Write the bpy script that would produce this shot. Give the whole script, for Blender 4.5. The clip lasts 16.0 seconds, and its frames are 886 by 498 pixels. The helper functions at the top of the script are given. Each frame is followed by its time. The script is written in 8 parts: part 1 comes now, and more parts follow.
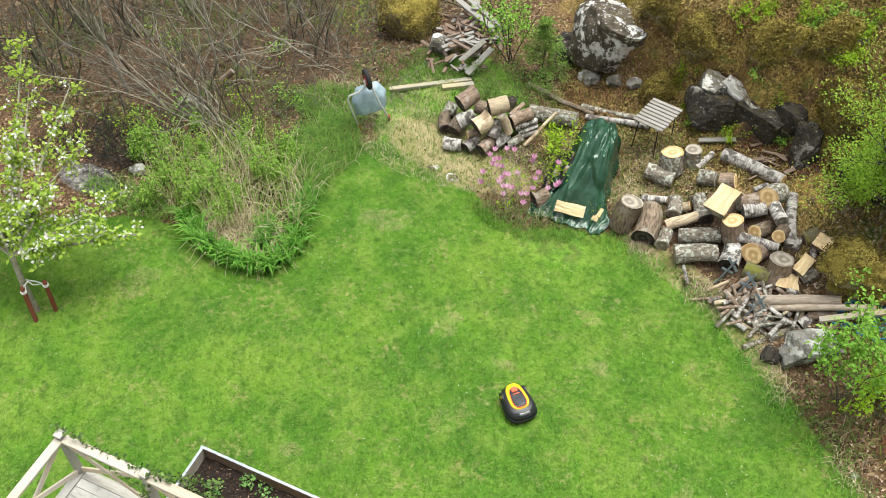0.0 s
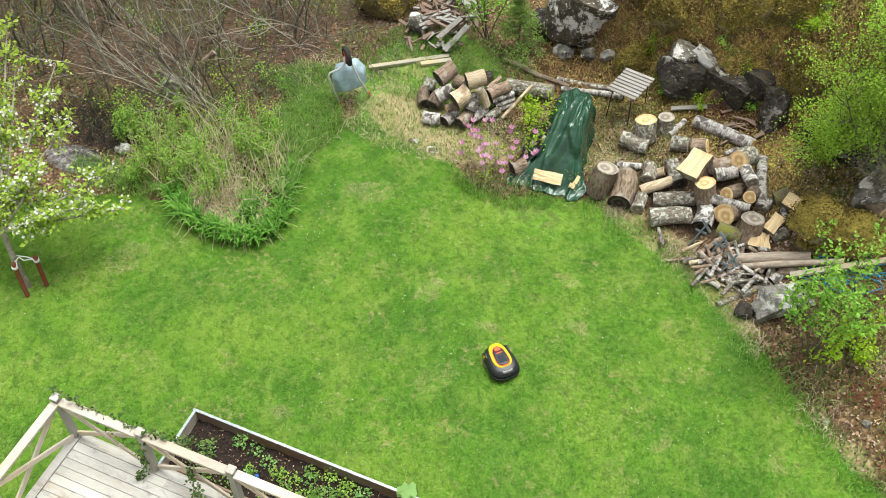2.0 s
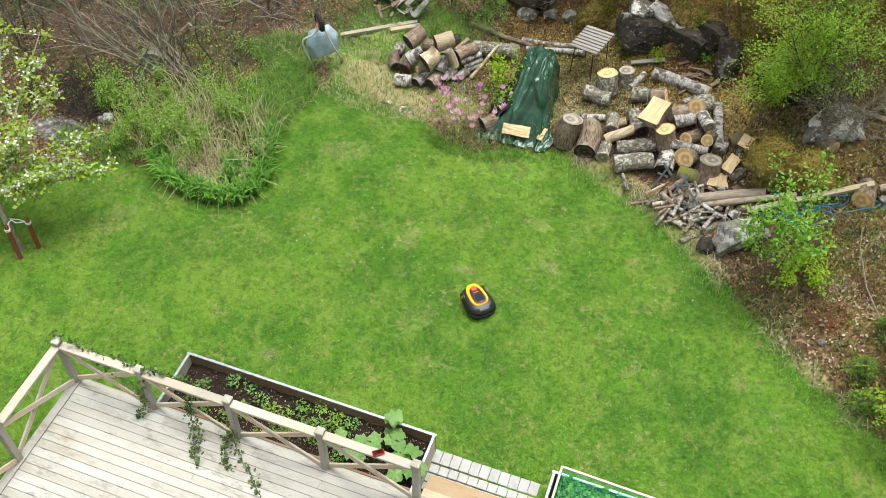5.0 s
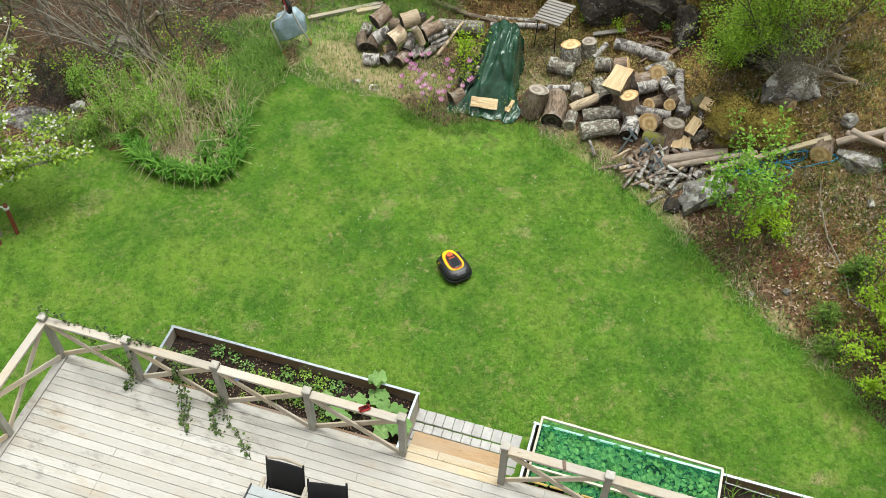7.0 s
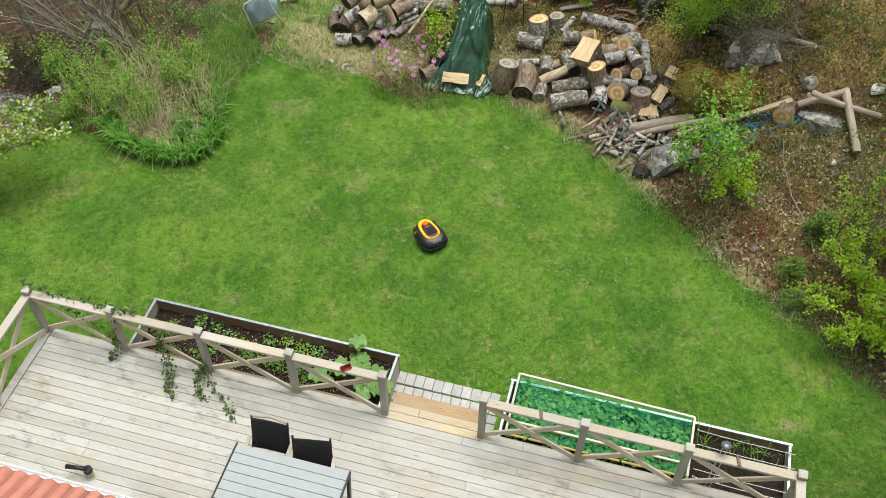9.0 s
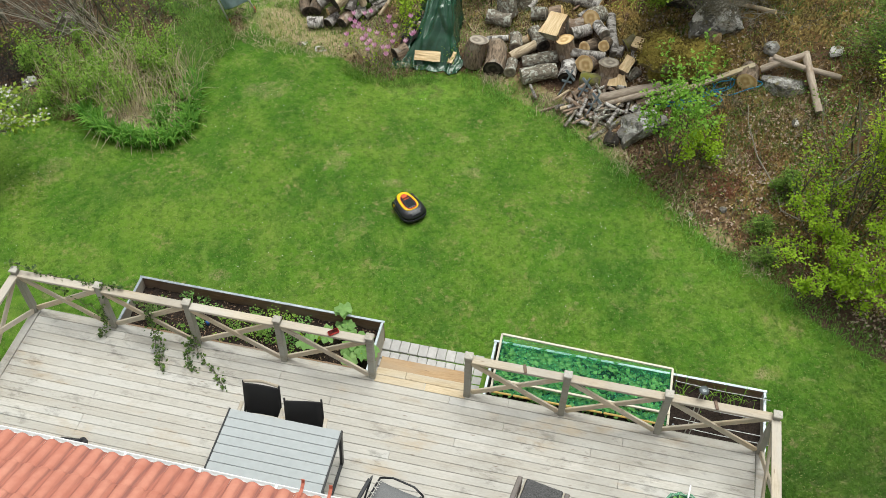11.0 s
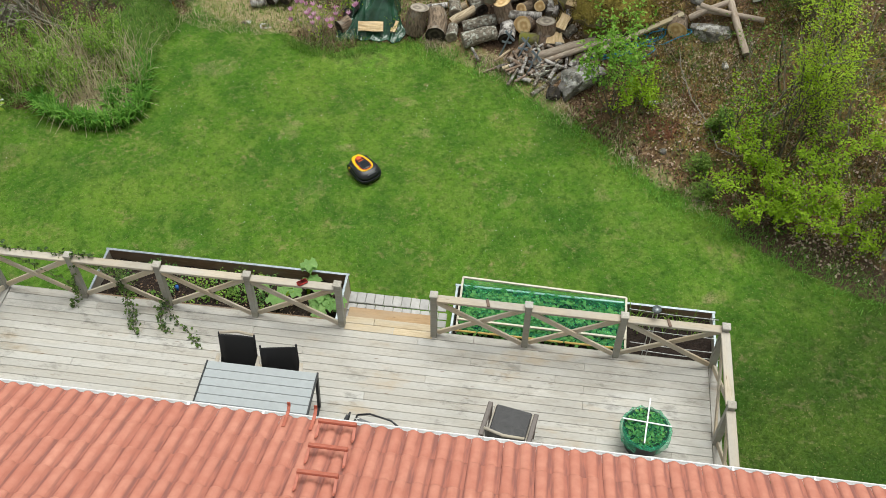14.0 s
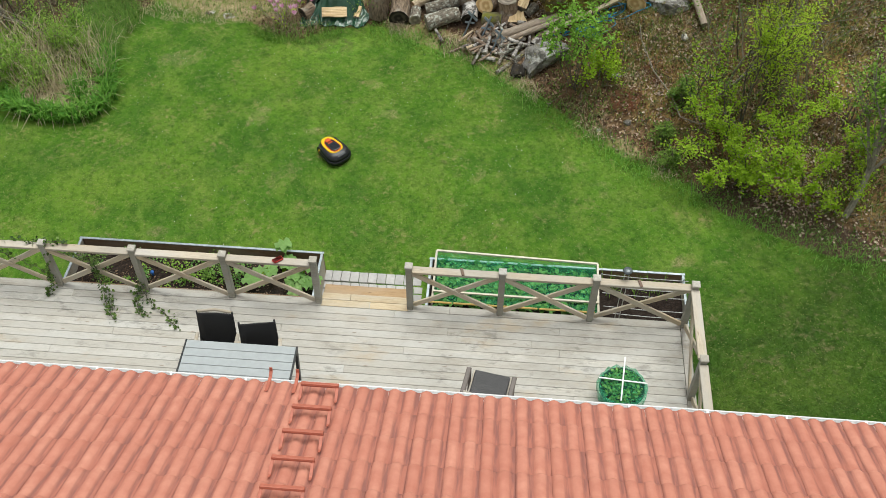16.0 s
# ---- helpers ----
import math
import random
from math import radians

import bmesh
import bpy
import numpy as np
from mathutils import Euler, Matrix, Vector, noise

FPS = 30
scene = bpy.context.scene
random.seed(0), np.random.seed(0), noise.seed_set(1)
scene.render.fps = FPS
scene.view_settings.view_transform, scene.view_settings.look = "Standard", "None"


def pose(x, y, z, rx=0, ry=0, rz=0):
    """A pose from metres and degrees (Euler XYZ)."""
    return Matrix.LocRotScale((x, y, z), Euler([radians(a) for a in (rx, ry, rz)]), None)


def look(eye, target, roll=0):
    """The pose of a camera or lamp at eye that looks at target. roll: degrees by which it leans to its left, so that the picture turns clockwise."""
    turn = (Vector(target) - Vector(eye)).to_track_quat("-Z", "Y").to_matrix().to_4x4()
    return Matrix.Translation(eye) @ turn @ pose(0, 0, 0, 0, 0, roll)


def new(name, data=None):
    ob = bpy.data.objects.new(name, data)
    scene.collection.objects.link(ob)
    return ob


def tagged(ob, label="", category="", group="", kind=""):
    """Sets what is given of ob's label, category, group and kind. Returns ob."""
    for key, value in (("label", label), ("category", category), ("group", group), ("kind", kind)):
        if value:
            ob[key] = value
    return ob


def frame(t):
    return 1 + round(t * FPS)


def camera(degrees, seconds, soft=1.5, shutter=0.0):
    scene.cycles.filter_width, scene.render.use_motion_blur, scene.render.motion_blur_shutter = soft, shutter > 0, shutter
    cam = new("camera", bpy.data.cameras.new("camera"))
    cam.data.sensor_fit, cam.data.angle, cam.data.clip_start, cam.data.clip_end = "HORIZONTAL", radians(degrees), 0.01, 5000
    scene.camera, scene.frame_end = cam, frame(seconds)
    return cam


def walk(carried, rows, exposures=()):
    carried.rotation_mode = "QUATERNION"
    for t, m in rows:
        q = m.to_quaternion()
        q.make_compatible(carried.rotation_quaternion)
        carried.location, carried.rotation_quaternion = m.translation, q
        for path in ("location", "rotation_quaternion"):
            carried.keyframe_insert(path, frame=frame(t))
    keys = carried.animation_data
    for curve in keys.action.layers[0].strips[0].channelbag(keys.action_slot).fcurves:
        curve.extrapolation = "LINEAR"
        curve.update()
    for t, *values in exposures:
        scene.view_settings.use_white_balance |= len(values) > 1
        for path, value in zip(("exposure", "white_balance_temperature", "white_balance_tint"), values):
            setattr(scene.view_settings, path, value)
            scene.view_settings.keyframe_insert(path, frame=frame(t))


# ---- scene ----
cam = camera(49.1, 16.0, soft=0.5)
PATH = [
    (0, (0.114, -3.602, 12.166), (-0.394, -2.415, 10.639), 1.6),
    (0.5, (0.201, -3.743, 12.174), (-0.298, -2.552, 10.646), 1.5),
    (1, (0.274, -3.873, 12.189), (-0.218, -2.681, 10.66), 1.4),
    (1.5, (0.334, -4.017, 12.169), (-0.15, -2.82, 10.641), 1.5),
    (2, (0.395, -4.188, 12.159), (-0.081, -2.989, 10.63), 1.4),
    (2.5, (0.475, -4.36, 12.184), (0.008, -3.16, 10.654), 1.4),
    (3, (0.535, -4.51, 12.214), (0.076, -3.309, 10.682), 1.4),
    (3.5, (0.628, -4.677, 12.243), (0.177, -3.473, 10.711), 1.3),
    (4, (0.684, -4.861, 12.242), (0.24, -3.654, 10.71), 1.2),
    (6.5, (0.843, -5.732, 12.204), (0.463, -4.503, 10.673), 1.1),
    (7, (0.88, -5.88, 12.169), (0.515, -4.644, 10.639), 1.0),
    (7.5, (0.937, -6.025, 12.151), (0.585, -4.786, 10.621), 1.0),
    (8, (0.997, -6.184, 12.142), (0.654, -4.941, 10.613), 0.9),
    (8.5, (1.095, -6.318, 12.127), (0.76, -5.074, 10.598), 0.8),
    (11, (1.131, -7.06, 12.074), (0.863, -5.8, 10.544), 0.7),
    (11.5, (1.128, -7.229, 12.099), (0.876, -5.967, 10.568), 0.6),
    (12, (1.11, -7.398, 12.109), (0.878, -6.132, 10.578), 0.6),
    (12.5, (1.126, -7.573, 12.099), (0.913, -6.304, 10.567), 0.7),
    (13, (1.128, -7.75, 12.089), (0.935, -6.479, 10.557), 0.7),
    (13.5, (1.135, -7.918, 12.065), (0.958, -6.644, 10.534), 0.6),
    (14, (1.131, -8.052, 12.045), (0.97, -6.773, 10.516), 0.5),
    (14.5, (1.127, -8.155, 12.02), (0.981, -6.874, 10.491), 0.4),
    (15, (1.135, -8.246, 11.987), (1.005, -6.963, 10.458), 0.3),
    (15.5, (1.134, -8.371, 11.949), (1.021, -7.086, 10.42), 0.3),
    (16, (1.142, -8.497, 11.913), (1.041, -7.209, 10.386), 0.2),
]
EXPOSURES = [(0, 0.66, 6600, 4.5), (4, 0.56, 6600, 4.5), (8, 0.24, 6600, 4.5), (12, 0.02, 6600, 4.5), (16, -0.06, 6600, 4.5)]
walk(cam, [(t, look(eye, target, roll)) for t, eye, target, roll in PATH], EXPOSURES)

# ---- daylight: bright overcast sky ----
world = bpy.data.worlds.new("sky")
scene.world = world
world.use_nodes = True
wn = world.node_tree
sky = wn.nodes.new("ShaderNodeTexSky")
sky.sky_type, sky.sun_disc = "NISHITA", False
sky.sun_elevation, sky.sun_rotation = radians(73), radians(210)
sky.air_density, sky.dust_density = 1.0, 4.0
wn.nodes["Background"].inputs["Strength"].default_value = 0.095
grey = wn.nodes.new("ShaderNodeHueSaturation")
grey.inputs["Saturation"].default_value = 0.35
wn.links.new(sky.outputs["Color"], grey.inputs["Color"])
wn.links.new(grey.outputs["Color"], wn.nodes["Background"].inputs["Color"])
sun = new("sun", bpy.data.lights.new("sun", "SUN"))
sun.data.energy, sun.data.angle, sun.data.color = 3.7, radians(42), (1.0, 0.98, 0.95)
sun.matrix_world = pose(0, 0, 30, 17, 0, 150)


# ---- materials ----
class Mat:
    """A node material, written top down."""

    def __init__(self, name, rough=0.8, metal=0.0, spec=0.3):
        self.m = bpy.data.materials.new(name)
        self.m.use_nodes = True
        self.t = self.m.node_tree
        self.b = self.t.nodes["Principled BSDF"]
        self.b.inputs["Roughness"].default_value = rough
        self.b.inputs["Metallic"].default_value = metal
        self.b.inputs["Specular IOR Level"].default_value = spec
        self.geo = self.t.nodes.new("ShaderNodeNewGeometry")
        self.tex = self.t.nodes.new("ShaderNodeTexCoord")
        self.info = self.t.nodes.new("ShaderNodeObjectInfo")

    def put(self, sock, v):
        if isinstance(v, bpy.types.NodeSocket):
            self.t.links.new(v, sock)
        else:
            sock.default_value = v

    def noise(self, scale, detail=4.0, vec=None, rough=0.55, dist=0.0):
        n = self.t.nodes.new("ShaderNodeTexNoise")
        n.inputs["Scale"].default_value, n.inputs["Detail"].default_value = scale, detail
        n.inputs["Roughness"].default_value, n.inputs["Distortion"].default_value = rough, dist
        self.t.links.new(vec or self.geo.outputs["Position"], n.inputs["Vector"])
        return n.outputs["Fac"]

    def voronoi(self, scale, vec=None, out="Distance"):
        n = self.t.nodes.new("ShaderNodeTexVoronoi")
        n.inputs["Scale"].default_value = scale
        self.t.links.new(vec or self.geo.outputs["Position"], n.inputs["Vector"])
        return n.outputs[out]

    def stretch(self, sx, sy, sz, src=None, turn=(0, 0, 0)):
        n = self.t.nodes.new("ShaderNodeMapping")
        n.inputs["Scale"].default_value = (sx, sy, sz)
        n.inputs["Rotation"].default_value = turn
        self.t.links.new(src or self.tex.outputs["Object"], n.inputs["Vector"])
        return n.outputs["Vector"]

    def shift(self, vec, amount=20.0):
        """Offsets a texture by the object's own random number."""
        n = self.t.nodes.new("ShaderNodeVectorMath")
        n.operation = "ADD"
        self.t.links.new(vec, n.inputs[0])
        k = self.math("MULTIPLY", self.info.outputs["Random"], amount)
        self.t.links.new(k, n.inputs[1])
        return n.outputs["Vector"]

    def ramp(self, fac, *stops):
        n = self.t.nodes.new("ShaderNodeValToRGB")
        e = n.color_ramp.elements
        while len(e) < len(stops):
            e.new(0.5)
        for el, (p, c) in zip(e, stops):
            el.position = p
            el.color = (*c, 1) if isinstance(c, tuple) else (c, c, c, 1)
        self.put(n.inputs["Fac"], fac)
        return n.outputs["Color"]

    def mix(self, fac, a, b, mode="MIX"):
        n = self.t.nodes.new("ShaderNodeMix")
        n.data_type, n.blend_type = "RGBA", mode
        self.put(n.inputs[0], fac)
        for s, v in ((n.inputs[6], a), (n.inputs[7], b)):
            self.put(s, (*v, 1) if isinstance(v, tuple) and len(v) == 3 else v)
        return n.outputs[2]

    def math(self, op, a, b=0.5, clamp=False):
        n = self.t.nodes.new("ShaderNodeMath")
        n.operation, n.use_clamp = op, clamp
        self.put(n.inputs[0], a)
        self.put(n.inputs[1], b)
        return n.outputs[0]

    def attr(self, name):
        n = self.t.nodes.new("ShaderNodeAttribute")
        n.attribute_name = name
        return n.outputs["Fac"]

    def color(self, c):
        self.put(self.b.inputs["Base Color"], (*c, 1) if isinstance(c, tuple) else c)
        return self

    def rough(self, v):
        self.put(self.b.inputs["Roughness"], v)
        return self

    def bump(self, h, strength=0.3, dist=0.01):
        n = self.t.nodes.new("ShaderNodeBump")
        n.inputs["Strength"].default_value, n.inputs["Distance"].default_value = strength, dist
        self.put(n.inputs["Height"], h)
        self.t.links.new(n.outputs["Normal"], self.b.inputs["Normal"])
        return self


def wood_mat(name, lo, hi, grey, amount, scale=1.0, knots=True, stain=0.4):
    """Planed timber with grain along x, weathered to grey in patches."""
    w = Mat(name, 0.75)
    v = w.shift(w.stretch(1.2 * scale, 14 * scale, 14 * scale))
    g = w.noise(4.0, 5, v, 0.6, 0.6)
    c = w.ramp(g, (0.3, lo), (0.7, hi))
    big = w.noise(1.3, 3, w.shift(w.stretch(0.8, 3, 3)))
    c = w.mix(w.ramp(big, (0.5 - amount * 0.4, 0.0), (0.62, 1.0)), c, grey)
    c = w.mix(w.math("MULTIPLY", w.info.outputs["Random"], 0.4), c, (0.55, 0.5, 0.42), "MULTIPLY")
    if knots:
        k = w.voronoi(2.2, w.shift(w.stretch(0.9, 4.5, 4.5)))
        c = w.mix(w.ramp(k, (0.04, 0.65), (0.09, 0.0)), c, (0.16, 0.1, 0.06))
    fine = w.noise(60, 3, w.stretch(0.3, 1, 1))
    c = w.mix(w.ramp(fine, (0.45, 0.0), (0.75, 0.13)), c, (0.14, 0.12, 0.1))
    damp = w.noise(0.9, 5, w.stretch(0.7, 1.6, 1, w.geo.outputs["Position"]), 0.7)
    c = w.mix(w.ramp(damp, (0.5, 0.0), (0.66, stain)), c, (0.62, 0.59, 0.54), "MULTIPLY")
    if stain > 0.5:
        # mildew spots and paler dry areas
        spot = w.math("MULTIPLY", w.ramp(w.noise(5, 4, w.stretch(0.6, 1.3, 1, w.geo.outputs["Position"]), 0.7), (0.55, 0.0), (0.66, 0.5)), w.ramp(w.noise(0.7, 3), (0.42, 0.15), (0.58, 1.0)))
        c = w.mix(spot, c, (0.13, 0.125, 0.11))
        c = w.mix(w.ramp(w.noise(1.6, 5, w.stretch(0.6, 1.5, 1, w.geo.outputs["Position"], (0, 0, 2)), 0.65), (0.58, 0.0), (0.7, 0.45)), c, (0.4, 0.3, 0.18))
    return w.color(c).bump(g, 0.25, 0.004).m


M = {}
M["deck"] = wood_mat("weathered_deck_wood", (0.4, 0.38, 0.34), (0.57, 0.55, 0.51), (0.51, 0.505, 0.485), 0.5, 1.0, True, 0.51)
M["newdeck"] = wood_mat("fresh_deck_wood", (0.46, 0.36, 0.23), (0.64, 0.54, 0.38), (0.56, 0.5, 0.4), 0.3)
M["step"] = wood_mat("brown_step_wood", (0.34, 0.22, 0.12), (0.46, 0.32, 0.18), (0.4, 0.3, 0.2), 0.2)
M["rail"] = wood_mat("pale_rail_wood", (0.44, 0.37, 0.27), (0.62, 0.54, 0.42), (0.5, 0.47, 0.42), 0.45)
M["post"] = wood_mat("grey_post_wood", (0.27, 0.25, 0.2), (0.42, 0.4, 0.34), (0.38, 0.38, 0.35), 0.6)
M["brace"] = wood_mat("pale_brace_wood", (0.55, 0.45, 0.32), (0.74, 0.63, 0.47), (0.6, 0.55, 0.47), 0.3)
M["cap"] = wood_mat("grey_cap_wood", (0.36, 0.33, 0.28), (0.56, 0.53, 0.47), (0.5, 0.49, 0.46), 0.6)
M["box"] = wood_mat("brown_planter_wood", (0.16, 0.1, 0.06), (0.3, 0.2, 0.13), (0.26, 0.2, 0.16), 0.2)

z = Mat("galvanised_steel", 0.45, 0.75)
z.color(z.ramp(z.noise(18), (0.35, (0.27, 0.31, 0.34)), (0.7, (0.42, 0.47, 0.5))))
M["zinc"] = z.m

t = Mat("clay_roof_tile", 0.7)
v = t.shift(t.tex.outputs["Object"], 9)
c = t.ramp(t.noise(7, 4, v), (0.3, (0.48, 0.188, 0.134)), (0.72, (0.6, 0.275, 0.2)))
c = t.mix(t.math("MULTIPLY", t.info.outputs["Random"], 0.45), c, (0.43, 0.15, 0.105))
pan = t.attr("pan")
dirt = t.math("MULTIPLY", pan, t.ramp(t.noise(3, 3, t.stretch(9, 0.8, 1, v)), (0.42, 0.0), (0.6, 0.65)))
# pans toned darker throughout, standing in for the rolls' shading as well as staining
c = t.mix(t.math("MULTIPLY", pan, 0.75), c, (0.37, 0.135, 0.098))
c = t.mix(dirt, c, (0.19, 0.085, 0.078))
c = t.mix(t.ramp(t.voronoi(55, v), (0.03, 0.35), (0.07, 0.0)), c, (0.6, 0.38, 0.28))
t.color(c).bump(t.noise(120, 3), 0.2, 0.003)
M["tile"] = t.m

s = Mat("dark_soil", 0.95)
c = s.ramp(s.noise(30, 6), (0.3, (0.009, 0.006, 0.005)), (0.7, (0.036, 0.024, 0.018)))
s.color(c).bump(s.noise(40, 5), 0.9, 0.03)
M["soil"] = s.m

p = Mat("grey_paving_stone", 0.85)
c = p.ramp(p.noise(9, 5), (0.3, (0.36, 0.35, 0.34)), (0.7, (0.52, 0.51, 0.5)))
c = p.mix(p.math("MULTIPLY", p.info.outputs["Random"], 0.5), c, (0.32, 0.32, 0.32))
p.color(c).bump(p.noise(90, 3), 0.35, 0.004)
M["paver"] = p.m


def plain(name, c, rough=0.5, metal=0.0, vary=0.12, scale=30.0, spec=0.4):
    q = Mat(name, rough, metal, spec)
    n = q.noise(scale, 4)
    lo, hi = tuple(a * (1 - vary) for a in c), tuple(min(1, a * (1 + vary)) for a in c)
    q.color(q.ramp(n, (0.3, lo), (0.7, hi))).bump(n, 0.08, 0.002)
    return q.m


def grass_colour(q):
    """Green of a patchy lawn: fresh green, yellow-green, worn straw patches."""
    pos = q.geo.outputs["Position"]
    big = q.noise(0.55, 5, None, 0.6, 0.3)
    c = q.ramp(big, (0.36, (0.062, 0.168, 0.014)), (0.5, (0.105, 0.232, 0.02)), (0.64, (0.165, 0.285, 0.033)))
    c = q.mix(q.ramp(q.noise(2.2, 5, None, 0.65), (0.48, 0.0), (0.62, 0.6)), c, (0.185, 0.285, 0.046))
    c = q.mix(q.ramp(q.noise(8, 5, None, 0.65), (0.54, 0.0), (0.74, 0.34)), c, (0.28, 0.29, 0.11))
    c = q.mix(q.ramp(q.noise(4.5, 5, q.stretch(1, 1, 1, pos, (0.2, 0.5, 1)), 0.7), (0.5, 0.0), (0.62, 0.45)), c, (0.046, 0.112, 0.016))
    c = q.mix(q.ramp(q.noise(1.1, 4, q.stretch(1, 1, 1, pos, (0.4, 0.3, 2)), 0.6), (0.5, 0.0), (0.66, 0.45)), c, (0.056, 0.145, 0.018))
    bare = q.math("MULTIPLY", q.ramp(q.noise(1.4, 3, q.stretch(1, 1, 1, pos, (0.7, 0.1, 3))), (0.52, 0.0), (0.66, 1.0)), q.ramp(q.noise(9, 4, None, 0.7), (0.5, 0.0), (0.66, 0.75)))
    c = q.mix(bare, c, (0.33, 0.28, 0.13))
    c = q.mix(q.ramp(q.noise(13, 4, q.stretch(1, 1, 1, pos, (0.3, 0.8, 1.5)), 0.7), (0.5, 0.0), (0.7, 0.22)), c, (0.06, 0.15, 0.018))
    c = q.mix(q.ramp(q.noise(17, 4, q.stretch(1, 1, 1, pos, (1.3, 0.2, 0.5)), 0.7), (0.54, 0.0), (0.74, 0.2)), c, (0.28, 0.34, 0.11))
    # shade over the lawn's right side by the house, painted into the grass colour
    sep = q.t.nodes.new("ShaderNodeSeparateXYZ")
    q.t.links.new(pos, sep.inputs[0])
    lawn_shade = q.math("SUBTRACT", sep.outputs["X"], q.math("MULTIPLY", sep.outputs["Y"], 1.2))
    lawn_shade = q.math("ADD", lawn_shade, q.math("MULTIPLY", q.noise(0.8, 3), 2.0))
    c = q.mix(q.ramp(q.math("MULTIPLY", lawn_shade, 0.1), (0.3, 0.0), (0.6, 0.8)), c, (0.31, 0.35, 0.34), "MULTIPLY")
    spot = q.math("MULTIPLY", q.ramp(q.noise(3.2, 3, q.stretch(1, 1.5, 1, pos, (0.1, 0.9, 2.2)), 0.6), (0.62, 0.0), (0.7, 1.0)), q.ramp(q.noise(11, 3, None, 0.6), (0.45, 0.0), (0.62, 0.4)))
    c = q.mix(spot, c, (0.34, 0.3, 0.15))
    tuft = q.ramp(q.noise(12, 5, q.stretch(1, 1, 1, pos, (0.6, 0.4, 0.9)), 0.75), (0.48, 0.0), (0.62, 0.62))
    c = q.mix(tuft, c, (0.4, 0.52, 0.4), "MULTIPLY")
    return c


def make_ground():
    q = Mat("garden_ground", 0.95)
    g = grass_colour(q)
    g = q.mix(q.ramp(q.noise(45, 5), (0.45, 0.0), (0.7, 0.12)), g, (0.07, 0.13, 0.015))
    # leaf litter, moss and needles on the bank
    lit = q.voronoi(26, None, "Color")
    litter = q.ramp(lit, (0.0, (0.02, 0.011, 0.006)), (0.4, (0.075, 0.043, 0.022)), (0.75, (0.2, 0.125, 0.07)), (0.94, (0.46, 0.35, 0.25)))
    litter = q.mix(q.ramp(q.noise(3, 5), (0.42, 0.0), (0.6, 0.8)), litter, (0.085, 0.05, 0.025))
    moss = q.ramp(q.noise(22, 7, None, 0.8), (0.36, (0.045, 0.03, 0.012)), (0.5, (0.25, 0.17, 0.05)), (0.62, (0.52, 0.38, 0.12)))
    moss = q.mix(q.ramp(q.noise(1.7, 4), (0.52, 0.0), (0.64, 0.75)), moss, (0.12, 0.06, 0.026))
    moss = q.mix(q.ramp(q.noise(3.1, 5, None, 0.65), (0.54, 0.0), (0.64, 0.7)), moss, (0.1, 0.15, 0.03))
    bank = q.mix(q.math("MULTIPLY", q.attr("moss"), q.ramp(q.noise(2.4, 5, None, 0.65), (0.38, 0.0), (0.48, 1.0))), litter, moss)
    c = q.mix(q.ramp(q.math("ADD", q.attr("bank"), q.math("MULTIPLY", q.noise(5, 4), 0.5)), (0.62, 0.0), (0.85, 1.0)), g, bank)
    straw = q.ramp(q.noise(35, 5, None, 0.7), (0.3, (0.2, 0.15, 0.075)), (0.7, (0.48, 0.39, 0.23)))
    straw = q.mix(q.ramp(q.noise(2.6, 5, None, 0.65), (0.46, 0.0), (0.6, 0.75)), straw, (0.17, 0.17, 0.045))
    straw = q.mix(q.ramp(q.noise(9, 4, None, 0.65), (0.56, 0.0), (0.68, 0.6)), straw, (0.1, 0.17, 0.03))
    c = q.mix(q.ramp(q.math("ADD", q.attr("dry"), q.math("MULTIPLY", q.noise(4, 4), 0.6)), (0.7, 0.0), (1.0, 0.9)), c, straw)
    dirt = q.ramp(q.noise(30, 5), (0.3, (0.035, 0.022, 0.015)), (0.7, (0.12, 0.08, 0.052)))
    c = q.mix(q.ramp(q.math("ADD", q.attr("dirt"), q.math("MULTIPLY", q.noise(5, 4), 0.5)), (0.7, 0.0), (0.95, 1.0)), c, dirt)
    q.color(c).bump(q.noise(28, 6), 0.6, 0.02)
    return q.m


M["ground"] = make_ground()


